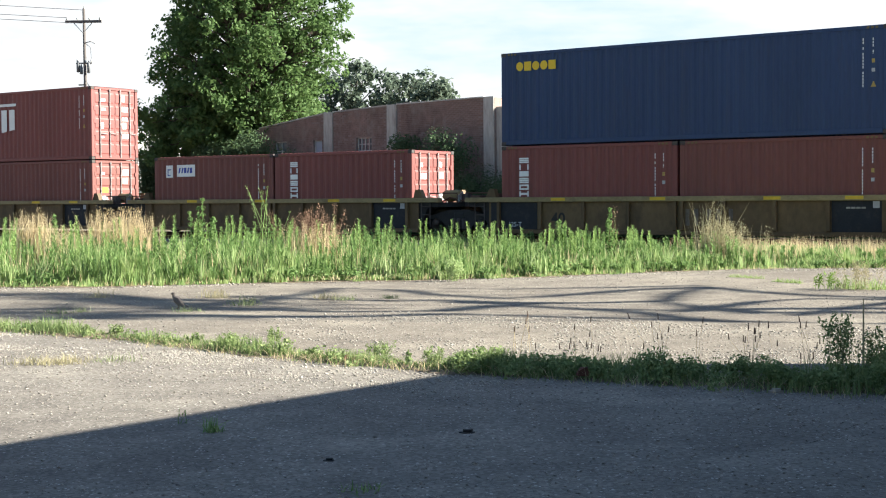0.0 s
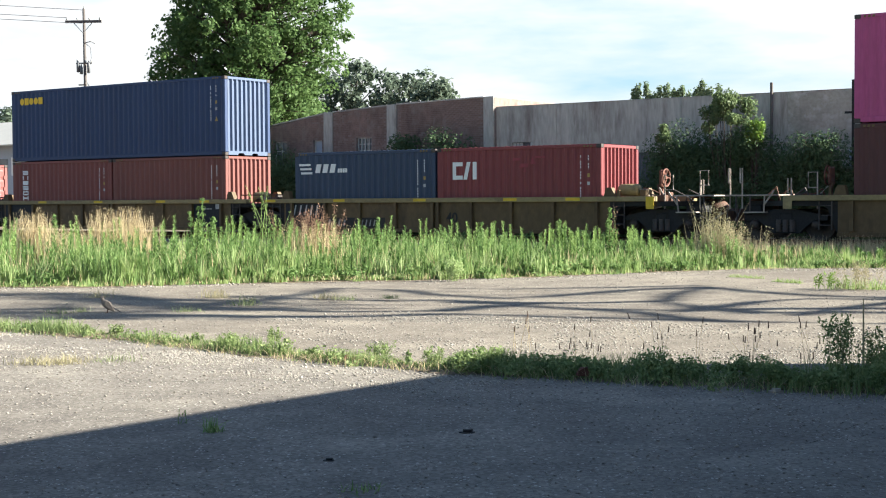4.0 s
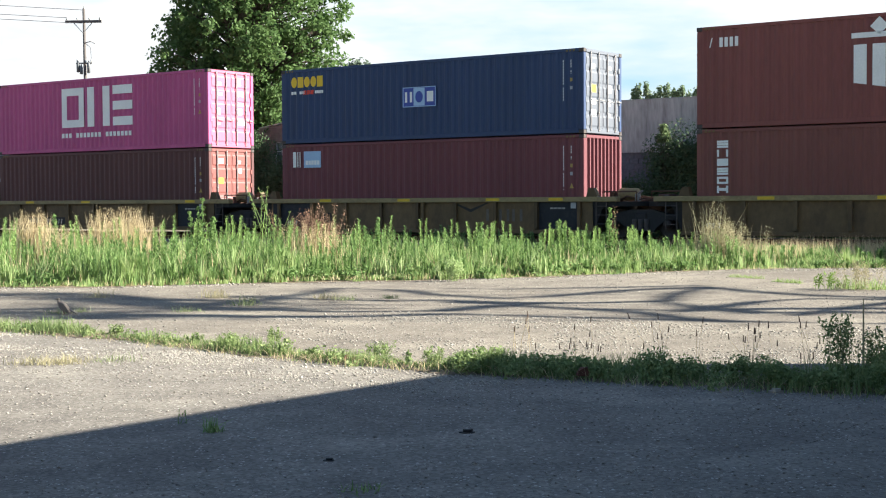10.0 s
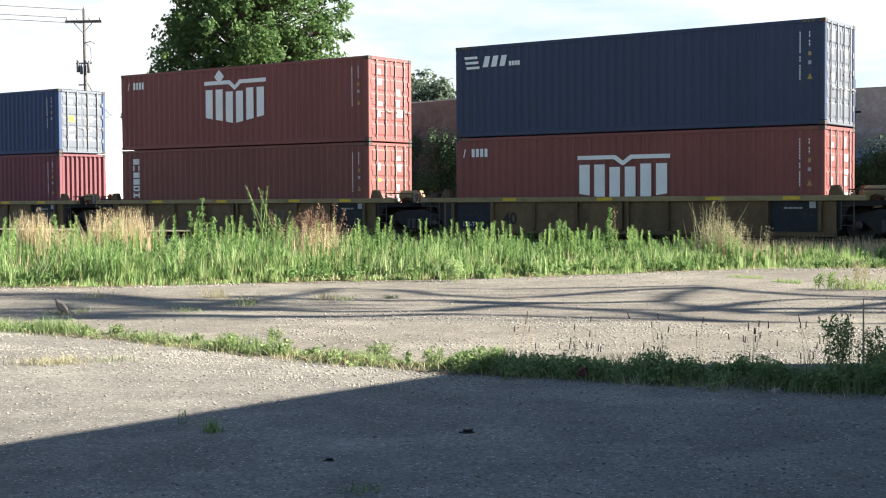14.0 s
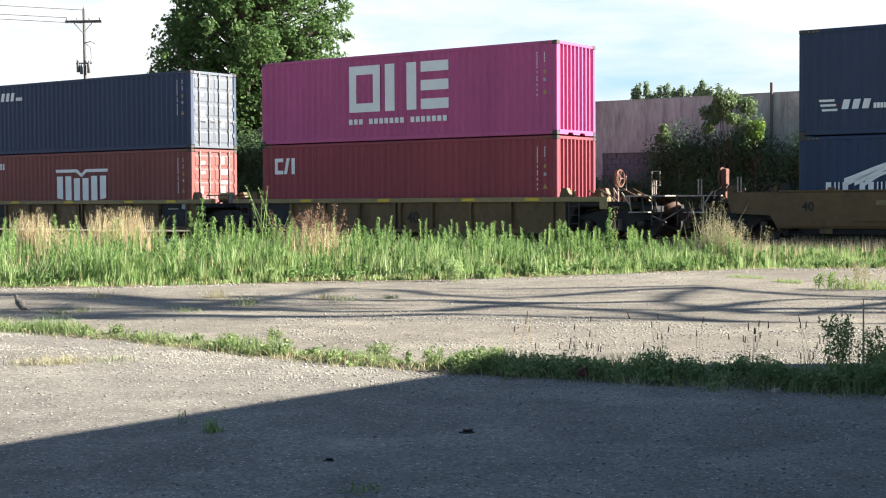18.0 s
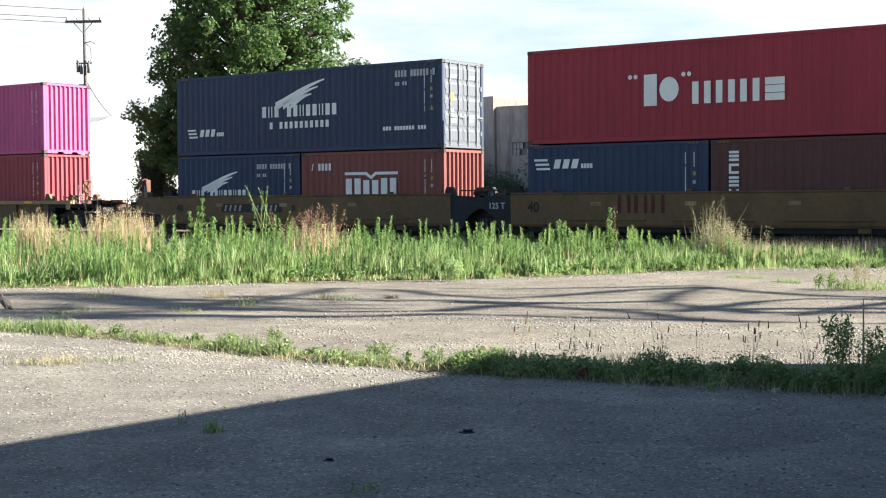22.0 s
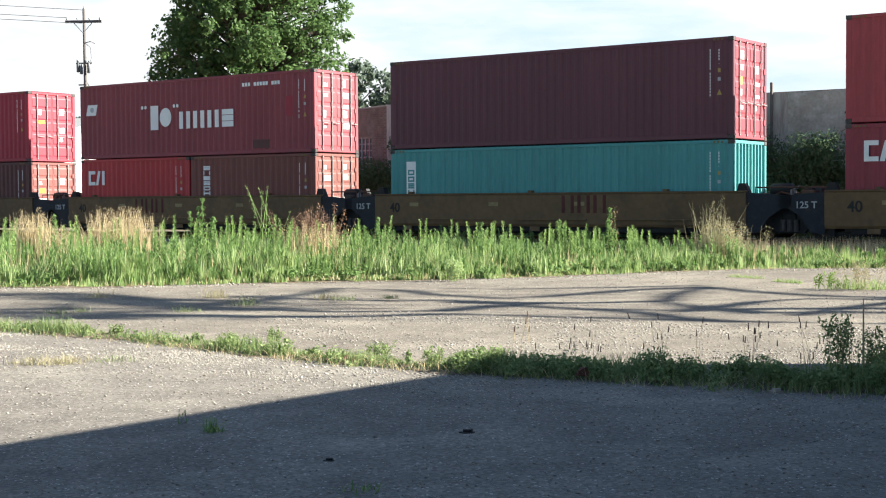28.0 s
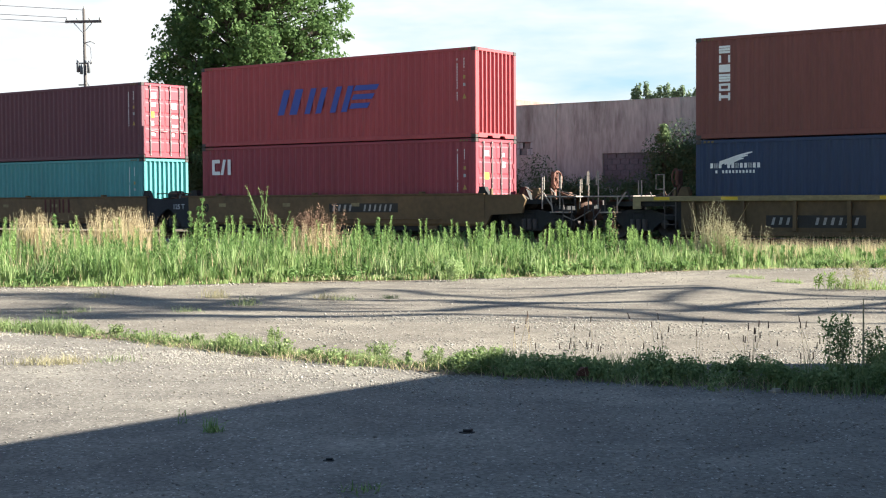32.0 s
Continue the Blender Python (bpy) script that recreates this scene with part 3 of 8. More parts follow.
def build_boxes():
    P = put_box
    # unit 0
    P(-55.17, TOP_S, L40, HC, "redbrown", "door", "red-brown high-cube container with white crest on side", [("logo", crest(4.5, 7.55, 4.33, 5.6), M_WHITE, "white crest logo")])
    P(-55.17, F, L40, STD, "oxide", "door", "oxide red container in the well under another", stacked_logo(0.66, 1.55, 2.8))
    # unit 1, two short ones
    P(-39.44, F, L20, STD, "oxide", "wall", "short oxide red container with two white placards", [("placard", block(Geo(), 0.64, 1.0, 2.4, 2.86), M_WHITE, "white placard"), ("placard", block(Geo(), 0.72, 0.9, 2.46, 2.72, "c"), M_BLUEMARK, ""), ("placard", block(Geo(), 1.22, 2.17, 2.43, 2.87), M_WHITE, "white placard"), ("placard", turned(row(1.3, 2.05, 2.56, 2.76, "ssbsb"), lambda x, y, z: (x, y - 0.002, z)), M_BLUEMARK, "")])
    P(-39.44 + 6.134, F, L20, STD, "redbrown", "door", "short red-brown container with stacked white letters", stacked_logo(0.74, 1.55, 2.86))
    # unit 2
    # end wall painted paler: fading and sun glare both put into its colour
    P(-23.72, TOP_S, L40, HC, "blue", "wall", "deep blue high-cube container with yellow lettering marks", [("logo", row(0.56, 2.02, 5.5, 5.78, "dbddb", 0.12, 0.08), M_YELLOW, "yellow rounded letter marks")], "faded_blue")
    P(-23.72, F, L20, STD, "redbrown", "wall", "short red-brown container in the well", stacked_logo(0.66, 1.55, 2.8))
    P(-23.72 + 6.134, F, L20, STD, "oxide", "wall", "short oxide red container in the well", [])
    # unit 3
    P(-8.17, F, L20, STD, "teal_blue", "wall", "short dark teal-blue container with white flag mark", flag_logo(0.22, 2.38, 2.42, 2.78))
    P(-8.17 + 6.134, F, L20, STD, "dull_red", "wall", "short dull red container with white logo", angle_logo(0.62, 2.15) + [("spray_paint", block(block(block(block(block(Geo(), 2.9, 3.2, 2.72, 2.8, "s"), 3.15, 3.5, 2.5, 2.62, "s"), 3.55, 3.75, 2.6, 2.85, "w"), 3.7, 4.1, 2.78, 2.84, "s"), 3.3, 3.42, 2.36, 2.5, "w"), PAINT["cherry"], "faint smear of red spray paint")])
    # unit 4
    # doors in a redder pink that carries the warm sun and some fading
    P(11.71, TOP_H, L40, HC, "pink", "door", "magenta pink high-cube container with large white logo", big_white_sign(4.48), "rose")
    # brown box; its doors take the lighter redbrown to stand for sunlight
    P(11.71, F, L40, HC, "brown", "door", "dark brown high-cube container in the well", [], "redbrown")
    # unit 5
    P(27.51, TOP_H, L40, STD, "blue", "door", "deep blue container with silver-blue doors", [("logo", row(0.47, 1.94, 5.45, 5.82, "dbddb", 0.12, 0.09), M_YELLOW, "yellow rounded letter marks"), ("logo", row(0.47, 1.1, 5.22, 5.32, "bb bb"), M_WHITE, ""), ("logo", row(1.0, 1.5, 5.2, 5.34, "sss", 0.0), M_REDMARK, ""), ("logo", row(1.55, 1.94, 5.22, 5.32, "bbbb"), M_WHITE, ""),
      ("placard", block(Geo(), 5.34, 6.71, 4.56, 5.22), M_BLUEMARK, "blue placard"), ("placard", turned(block(block(block(block(block(Geo(), 5.8, 6.25, 4.6, 5.18), 5.36, 6.69, 5.19, 5.215), 5.36, 6.69, 4.565, 4.59), 5.36, 5.385, 4.59, 5.19), 6.665, 6.69, 4.59, 5.19), lambda x, y, z: (x, y - 0.002, z)), M_SKYMARK, "pale middle and border"), ("logo", turned(block(block(Geo(), 5.45, 5.74, 4.72, 5.06, "p", 0.09), 6.34, 6.6, 4.72, 5.06, "b", 0.08), lambda x, y, z: (x, y - 0.004, z)), M_WHITE, "white marks"), ("logo", turned(block(Geo(), 5.87, 6.18, 4.7, 5.08, "d"), lambda x, y, z: (x, y - 0.004, z)), M_BLUEMARK, "blue disc")], "silver")
    P(27.51, F, L40, HC, "plum", "wall", "plum red high-cube container with small placard", [("logo", row(0.52, 0.92, 2.67, 3.21, "bp", 0.3), M_WHITE, "white upright stripes"), ("placard", block(Geo(), 1.02, 1.79, 2.65, 3.22), M_SKYMARK, "pale blue and white placard"), ("placard", turned(row(1.1, 1.75, 2.75, 2.9, "bbbbb"), lambda x, y, z: (x, y - 0.002, z)), M_WHITE, "")])
    # unit 6
    P(43.41, TOP_H, L40, HC, "redbrown", "door", "red-brown high-cube container with white crest logo", [("logo", crest(4.5, 7.55, 4.33, 5.9), M_WHITE, "white crest logo"), ("logo", row(0.39, 1.32, 5.79, 6.06, "s bbbb", 0.34), M_WHITE, "small white marks"), ("diamond_sign", Geo().prism([(5.0, 6.05), (5.25, 6.3), (5.5, 6.05), (5.25, 5.82)], Y0, Y1), M_WHITE, "white diamond sign")])
    P(43.41, F, L40, HC, "oxide", "door", "oxide red high-cube container in the well", stacked_logo(0.63, 1.6, 3.14))
    # unit 7
    P(59.18, TOP_H, L40, HC, "navy", "door", "navy blue high-cube container with flag mark", flag_logo(0.36, 2.45, 5.66, 6.06), "silver")
    P(59.18, F, L40, HC, "redbrown", "door", "red-brown high-cube container with white crest in well", [("logo", crest(4.49, 7.58, 1.45, 2.81), M_WHITE, "white crest logo"), ("logo", row(0.28, 1.27, 2.86, 3.12, "s bbbb", 0.34), M_WHITE, "small white marks")])
    # unit 8
    P(74.94, TOP_H, L40, HC, "pink", "wall", "magenta pink high-cube container with ribbed end wall", big_white_sign(4.48))
    P(74.94, F, L40, HC, "cherry", "wall", "cherry red high-cube container in the well", angle_logo(0.6, 2.44))
    # unit 9
    P(94.82, TOP_S, L40, HC, "navy", "door", "navy blue high-cube container with white feathered wing", wing_logo(4.32, 7.85, 4.05, 5.76) + flag_logo(0.58, 2.43, 3.84, 4.16) + [("address_line", row(9.76, 11.57, 3.83, 3.96, "bbb.bbbbbbb.bbb".replace(".", " "), 0.25), M_WHITE, "line of small white marks"), ("address_line", row(10.28, 11.94, 5.58, 5.8, "bbbb bbbbbb b", 0.3), M_GREYMARK, "line of grey code bars"), ("address_line", row(10.28, 10.79, 5.3, 5.42, "bb bb", 0.3), M_GREYMARK, "")], "silver")
    P(94.82, F, L20, STD, "steel_blue", "wall", "short blue container with white feathered wing", wing_logo(0.77, 3.55, 1.3, 2.61) + [("address_line", row(4.03, 5.68, 2.64, 2.82, "bbbb bbbbbb b", 0.3), M_GREYMARK, "line of grey code bars"), ("address_line", row(4.03, 4.5, 2.36, 2.48, "bb bb", 0.3), M_GREYMARK, "")])
    P(94.82 + 6.134, F, L20, STD, "redbrown", "wall", "short red-brown container with white crest", [("logo", crest(1.96, 4.24, 1.4, 2.46), M_WHITE, "white crest logo"), ("logo", row(0.47, 1.4, 2.54, 2.78, "s bbbb", 0.34), M_WHITE, "small white marks")])
    # unit 10
    P(110.26, TOP_S, L40, HC, "crimson", "door", "crimson high-cube container with large white letters", wide_logo())
    P(110.26, F, L20, STD, "steel_blue", "wall", "short blue container with flag mark", flag_logo(0.25, 2.31, 2.4, 2.74))
    # lighter door paint than the box: sun on the end put into colour
    P(110.26 + 6.134, F, L20, STD, "brown", "door", "short dark brown container with upright white letters", [("logo", stack(0.56, 0.86, 1.4, 2.84, "tctn"), M_WHITE, "upright white letters")], "redbrown")
    # unit 11
    P(125.66, TOP_S, L40, HC, "faded_red", "door", "faded red high-cube container with large white letters", wide_logo() + [("flag_mark", block(Geo(), 0.36, 1.03, 4.9, 5.32, "s"), M_WHITE, "small white flag"), ("flag_mark", turned(block(Geo(), 0.6, 0.82, 5.02, 5.22, "d"), lambda x, y, z: (x, y - 0.002, z)), M_GREYMARK, "grey disc on the flag"), ("address_line", row(8.79, 10.64, 5.63, 5.76, "bbb bbbbb bbb", 0.25), M_WHITE, "line of small white marks"), ("primer_patch", block(Geo(), 9.3, 10.1, 3.4, 3.7), PAINT["brown"], "patch of brown primer"), ("primer_patch", block(Geo(), 10.9, 11.2, 4.5, 5.2), PAINT["crimson"], "patch of fresh red paint")])
    P(125.66, F, L20, STD, "bright_red", "wall", "short bright red container with white logo", angle_logo(0.45, 2.16))
    P(125.66 + 6.134, F, L20, STD, "oxide", "door", "short oxide red container with stacked white letters", stacked_logo(0.66, 1.5, 2.8, 7))
    # unit 12
    P(141.17, TOP_S, L40, HC, "maroon", "door", "dark maroon high-cube container with red doors", [], "cherry")
    P(141.17, F, L40, STD, "teal", "wall", "teal green container with white upright plate", [("placard", block(Geo(), 0.66, 1.04, 1.6, 2.77), M_WHITE, "white upright plate"), ("placard", turned(stack(0.72, 0.98, 1.62, 2.5, "rrtp"), lambda x, y, z: (x, y - 0.002, z)), PAINT["teal"], "")])
    # unit 13
    g = Geo()
    for k, (a, b) in enumerate(((3.75, 4.15), (4.3, 4.75), (5.0, 5.35), (5.5, 5.85), (6.15, 6.5), (6.65, 7.0))):
        g.prism([(a, 4.52), (b - 0.1, 4.52), (b + 0.22, 5.4), (a + 0.32, 5.4)], Y0, Y1)
    for k in range(3):
        g.prism([(7.0 + 0.1 * k, 4.62 + 0.3 * k), (7.8 + 0.2 * k, 4.62 + 0.3 * k), (7.92 + 0.2 * k, 4.8 + 0.3 * k), (7.12 + 0.1 * k, 4.8 + 0.3 * k)], Y0, Y1)
    P(156.58, TOP_H, L40, HC, "red", "wall", "red high-cube container with blue slanted logo", [("logo", g, M_BLUEMARK, "large blue slanted logo")])
    P(156.58, F, L40, HC, "cherry", "door", "cherry red high-cube container in the well", angle_logo(0.51, 2.46))
    # unit 14
    P(176.39, TOP_S, L40, HC, "oxide", "wall", "oxide red high-cube container with upright white letters", stacked_logo(0.72, 4.22, 5.82))
    P(176.39, F, L40, STD, "steel_blue", "wall", "blue container in the well with white wing", wing_logo(0.46, 2.0, 2.21, 2.82))


# ---- well cars ----
def ladder(g, x0, x1, y, z0, z1, n):
    g.tube([(x0, y, z0), (x0, y, z1)], 0.018, 6).tube([(x1, y, z0), (x1, y, z1)], 0.018, 6)
    for i in range(n):
        z = z0 + (z1 - z0) * (i + 0.5) / n
        g.tube([(x0, y, z), (x1, y, z)], 0.014, 6)


def lettering(words, size, mat, parent, x, y, z, name="lettering"):
    ob = part(name, text_mesh(words, size, mat), mat, parent)
    ob.matrix_basis = pose(x, y, z, 90)
    return ob


def loop(x, y, z0, z1, w, drop=0.42):
    """Closed hand loop at the top of a post."""
    return [(x, y, z0), (x, y, z1 - drop), (x, y, z1), (x + w, y, z1), (x + w, y, z1 - drop), (x + 0.01, y, z1 - drop)]


def end_gear(car, x, sign, low, seed, kind, tank):
    """Brake stand, hand loops, crossover and pipes at a coupled end; x: end of the well, sign: way out."""
    s, r = sign, random.Random(seed)
    X = lambda d: x + s * d
    B = lambda g, a, b, *q: g.bev(min(X(a), X(b)), max(X(a), X(b)), *q)
    wheel = 2.1 if kind == "B" else 1.3 if s > 0 else 0.5        # distance of the brake stand from the well
    if tank:
        part("air_tank", Geo().lathe([(0.05, -0.34), (0.15, -0.33), (0.19, -0.27), (0.19, 0.27), (0.15, 0.33), (0.05, 0.34)], "x", 14, (X(0.4), 0.35, 1.76)), M_CHORD, car, "yellow air tank", True)
        part("tank_pipe", Geo().tube([(X(0.74), 0.35, 1.76), (X(0.98), 0.35, 1.78), (X(1.02), 0.4, 1.5)], 0.035, 6), M_GEAR, car)
    part("valve_box", B(Geo(), wheel - 0.5, wheel - 0.28, 0.2, 0.6, low, low + 0.36, 0.03), M_WELLSIDE, car)
    cz = 2.12
    ring = [(X(wheel + 0.1), 0.75 + 0.26 * math.cos(k * math.pi / 8), cz + 0.26 * math.sin(k * math.pi / 8)) for k in range(17)]
    bw = part("brake_wheel", Geo().tube(ring, 0.026, 6), M_BRAKE, car, "rusty red brake wheel", True)
    for k in range(5):
        a = k * math.pi * 0.4
        part("spoke", Geo().tube([(X(wheel + 0.07), 0.75, cz), (X(wheel + 0.1), 0.75 + 0.25 * math.cos(a), cz + 0.25 * math.sin(a))], 0.018, 5), M_BRAKE, bw)
    part("wheel_hub", Geo().lathe([(0.05, -0.03), (0.07, 0.0), (0.05, 0.04)], "x", 10, (X(wheel + 0.08), 0.75, cz)), M_BRAKE, bw)
    part("brake_stand", B(B(Geo(), wheel - 0.05, wheel + 0.05, 0.58, 0.92, cz - 0.26, cz + 0.24, 0.03), wheel - 0.03, wheel + 0.03, 0.68, 0.82, low - 0.1, cz - 0.26, 0.01), M_BRAKE, car, "rusty brake gear housing")
    part("brake_chain", Geo().tube([(X(wheel - 0.1), 0.62, cz - 0.2), (X(wheel), 0.55, low + 0.15), (X(wheel - 0.15), 0.6, low - 0.15)], 0.03, 6), M_RUST, car)
    part("brake_lever", Geo().tube([(X(wheel), 0.5, cz - 0.3), (X(wheel + 0.18), 0.42, low + 0.2), (X(wheel + 0.22), 0.42, low - 0.2)], 0.024, 6), M_GEAR, car)
    # hand loops: distance, across, top, width
    if kind == "B" and s > 0:
        spec = ((2.1, -0.02, 2.2, 0.06), (2.75, -0.06, 2.22, 0.05), (3.25, 0.3, 2.12, 0.06))
    elif kind == "B":
        spec = ((1.3, 0.0, 2.1, 0.1), (2.6, 0.2, 2.05, 0.1))
    elif s > 0:
        spec = ((1.72, 0.0, 2.18, 0.27), (2.45, 0.9, 2.05, 0.08), (2.85, -0.02, 2.3, 0.26))
    else:
        spec = ((0.62, 0.0, 2.2, 0.26), (1.4, 0.1, 2.05, 0.1), (2.8, 0.0, 2.35, 0.06), (3.25, 0.2, 2.35, 0.05))
    for d, y, z1, w in spec:
        part("hand_loop", Geo().tube(loop(X(d), y, 1.2, z1, s * w), 0.021, 6), M_GEAR, car, "thin pale steel hand loop")
    p0 = 2.3 if kind == "B" else 2.0
    part("crossover_platform", B(Geo(), p0, 3.3, -0.06, 2.4, 1.56, 1.6, 0.01), M_GEAR, car, "grated crossover platform")
    for k in range(3):
        part("platform_leg", Geo().tube([(X(p0 + 0.12 + 0.42 * k), -0.05, 1.57), (X(p0 + 0.16 + 0.42 * k), 0.0, 1.1)], 0.022, 6), M_GEAR if k == 0 else M_CASTING, car)
    part("platform_step", B(Geo(), p0 + 0.1, p0 + 0.75, -0.08, 0.24, 1.08, 1.12, 0.01), M_GEAR, car, "pale grated step")
    part("platform_brace", Geo().tube([(X(p0 - 0.15), -0.04, 1.7), (X(p0 + 0.15), -0.03, 1.3)], 0.024, 6), M_GEAR, car)
    g = Geo()
    ladder(g, min(X(2.9), X(3.2)), max(X(2.9), X(3.2)), -0.12, 0.7, 1.32, 2)
    part("sill_step", g, M_CASTING, car)
    part("buffer_block", B(Geo(), 2.3, 2.85, 0.2, 2.2, 1.0, 1.32, 0.04), M_BLACK, car)
    part("coupler", B(B(Geo(), 2.6, 3.2, 1.08, 1.36, 0.92, 1.16, 0.04), 3.1, 3.42, 0.98, 1.46, 0.84, 1.2, 0.06), M_RUST, car, "rusty knuckle coupler")
    part("uncoupling_rod", Geo().tube([(X(2.9), -0.1, 1.0), (X(3.1), 0.2, 0.85), (X(3.3), 1.1, 1.2)], 0.02, 6), M_GEAR, car)
    part("air_hose", Geo().tube([(X(2.7), 0.7, 1.05), (X(3.0), 0.66, 0.68), (X(3.3), 0.7, 0.58), (X(3.42), 0.72, 0.62)], 0.035, 6), M_BLACK, car)
    for k in range(6):
        d, y = 0.3 + 1.9 * r.random(), 0.0 + 2.0 * r.random()
        part("brake_pipe", Geo().tube([(X(d), y, low), (X(d + 0.1), y, low + 0.1 + 0.3 * r.random()), (X(d + 0.5), y + 0.2, low + 0.12), (X(d + 0.6), y + 0.3, low)], 0.02 + 0.015 * r.random(), 6), M_RUST if k % 2 else M_CASTING, car)
    for k in range(4):
        d, y = 0.4 + 1.5 * r.random(), 0.1 + 1.8 * r.random()
        part("valve_box", B(Geo(), d, d + 0.12 + 0.2 * r.random(), y, y + 0.25, low, low + 0.1 + 0.2 * r.random(), 0.02), M_RUST, car)
    part("tie_down_post", B(Geo(), 0.2, 0.28, -0.1, 0.0, low, low + 0.35, 0.01), M_WELLSIDE, car)


def well_car(u, kind, left, right, marks):
    """One well of an articulated car. kind A: ribbed sides with a yellow chord; B: smooth deep sides. left, right: 'joint' or 'coupled'."""
    car = new("well_car")
    tagged(car, "grimy mustard ribbed well wagon carrying containers" if kind == "A" else "mustard smooth-sided well wagon carrying containers", "rail wagon", "wagons of the train")
    W, yo = 2.438, 0.26
    x0, x1 = -0.38, L40 + 0.38
    a0 = x0 - (1.42 if left == "joint" else 2.8)
    a1 = x1 + (1.42 if right == "joint" else 2.8)
    for side in (0, 1):
        m = (lambda y: y) if side == 0 else (lambda y: W - y)
        if kind == "A":
            g = Geo().bev(a0 + (1.3 if left == "coupled" else 0.55), a1 - (1.3 if right == "coupled" else 0.55), -yo, -0.03, 1.42, 1.57, 0.012)
            part("top_chord", turned(g, lambda x, y, z: (x, m(y), z)), M_CHORD, car, "dull yellow top chord")
            part("side_plate", turned(Geo().box(x0, x1, -0.15, -0.12, 0.5, 1.43), lambda x, y, z: (x, m(y), z)), M_WELLSIDE, car)
            part("bottom_chord", turned(Geo().bev(x0, x1, -0.22, -0.04, 0.44, 0.56, 0.01), lambda x, y, z: (x, m(y), z)), M_WELLSIDE, car)
            for k in range(9):
                x = 0.02 + k * 1.515 - 0.0
                w = 0.05
                g = Geo().prism([(-0.15, 0.52), (-0.25, 0.6), (-0.25, 1.42), (-0.15, 1.42)], x - w, x + w, "x")
                part("rib", turned(g, lambda x, y, z: (x, m(y), z)), M_WELLSIDE, car)
                if k == 4:
                    g = Geo().prism([(-0.15, 0.52), (-0.25, 0.6), (-0.25, 1.42), (-0.15, 1.42)], x + 0.17, x + 0.27, "x")
                    part("rib", turned(g, lambda x, y, z: (x, m(y), z)), M_WELLSIDE, car)
        else:
            g = Geo().prism([(-0.24, 0.74), (-0.20, 0.66), (-0.04, 0.66), (-0.04, 1.66), (-0.24, 1.66), (-0.26, 1.64), (-0.26, 1.5)], x0 - 0.1, x1 + 0.1, "x")
            part("side_plate", turned(g, lambda x, y, z: (x, m(y), z)), M_WELLB, car, "smooth mustard side plate")
            part("bottom_chord", turned(Geo().bev(x0 + 0.6, x1 - 0.6, -0.12, -0.03, 0.5, 0.66, 0.015), lambda x, y, z: (x, m(y), z)), M_BLACK, car)
            part("top_chord", turned(Geo().bev(x0 - 0.1, x1 + 0.1, -0.28, -0.03, 1.66, 1.71, 0.01), lambda x, y, z: (x, m(y), z)), M_WELLB, car)
            for k in range(3):
                part("lift_lug", turned(Geo().bev(0.9 + k * 4.6, 1.05 + k * 4.6, -0.26, -0.06, 1.71, 1.78, 0.015), lambda x, y, z: (x, m(y), z)), M_WELLB, car)
                part("jacking_pad", turned(Geo().bev(0.7 + k * 4.9, 1.05 + k * 4.9, -0.29, -0.24, 0.52, 0.66, 0.012), lambda x, y, z: (x, m(y), z)), M_WELLB, car)
                part("info_plate", turned(Geo().box(0.9 + k * 3.1 + (u % 1.7), 1.25 + k * 3.1 + (u % 1.7), -0.2635, -0.26, 1.3, 1.42), lambda x, y, z: (x, m(y), z)), M_CHORD, car, "pale worn plate")
                part("seam_strip", turned(Geo().bev(1.6 + k * 3.4, 4.2 + k * 3.4, -0.3, -0.24, 0.86, 0.9, 0.006), lambda x, y, z: (x, m(y), z)), M_WELLB, car)
    part("well_floor", Geo().bev(x0, x1, 0.05, W - 0.05, 0.44, F, 0.02), M_BLACK, car)
    for end, xx, xe, s in ((left, x0, a0, -1), (right, x1, a1, 1)):
        lo, hi = min(xx, xe), max(xx, xe)
        zt = 1.42 if kind == "A" else 1.5
        # deck over the bogie, tapering to the pivot
        dk = [(xx, -0.15), (xx + (xe - xx) * 0.55, -0.15), (xe, 0.55), (xe, W - 0.55), (xx + (xe - xx) * 0.55, W + 0.15), (xx, W + 0.15)]
        part("end_deck", Geo().prism(dk, zt - 0.14, zt, "z"), M_BLACK, car, "black end deck")
        part("end_bulkhead", Geo().prism([(xx, 0.46), (xx - s * 0.12, 0.46), (xx - s * 0.12, 1.4), (xx + s * 0.45, zt - 0.1), (xx + s * 0.3, 1.2)], -0.1, W + 0.1), M_BLACK, car)
        for y in (-0.12, W - 0.1):
            part("corner_guide", Geo().prism([(xx - s * 0.28, zt), (xx + s * 0.22, zt), (xx + s * 0.02, zt + 0.42), (xx - s * 0.16, zt + 0.42)], y, y + 0.2), M_WELLSIDE if kind == "A" else M_BLACK, car)
        if kind == "B":
            if end == "joint":
                part("end_web", Geo().prism([(xx + s * 0.1, 0.5), (xx + s * 0.5, 0.56), (xx + s * 0.75, 0.95), (xe - s * 0.3, 1.2), (xe, 1.24), (xe, 1.56), (xx + s * 0.1, 1.66)], -0.22, -0.14), M_NAVYPANEL, car, "blue-black end web")
            else:
                part("end_web", Geo().prism([(xx + s * 0.1, 0.6), (xx + s * 0.35, 1.02), (xx + s * 1.5, 1.08), (xx + s * 1.62, 1.5), (xx + s * 1.5, 1.66), (xx + s * 0.1, 1.66)], -0.24, -0.14), M_WELLB, car, "mustard end web")
            part("end_web", Geo().prism([(xx, 0.62), (xx + (xe - xx) * 0.35, 0.74), (xe, 1.1), (xe, 1.46), (xx, 1.6)], W + 0.14, W + 0.22), M_BLACK if end == "joint" else M_CASTING, car)
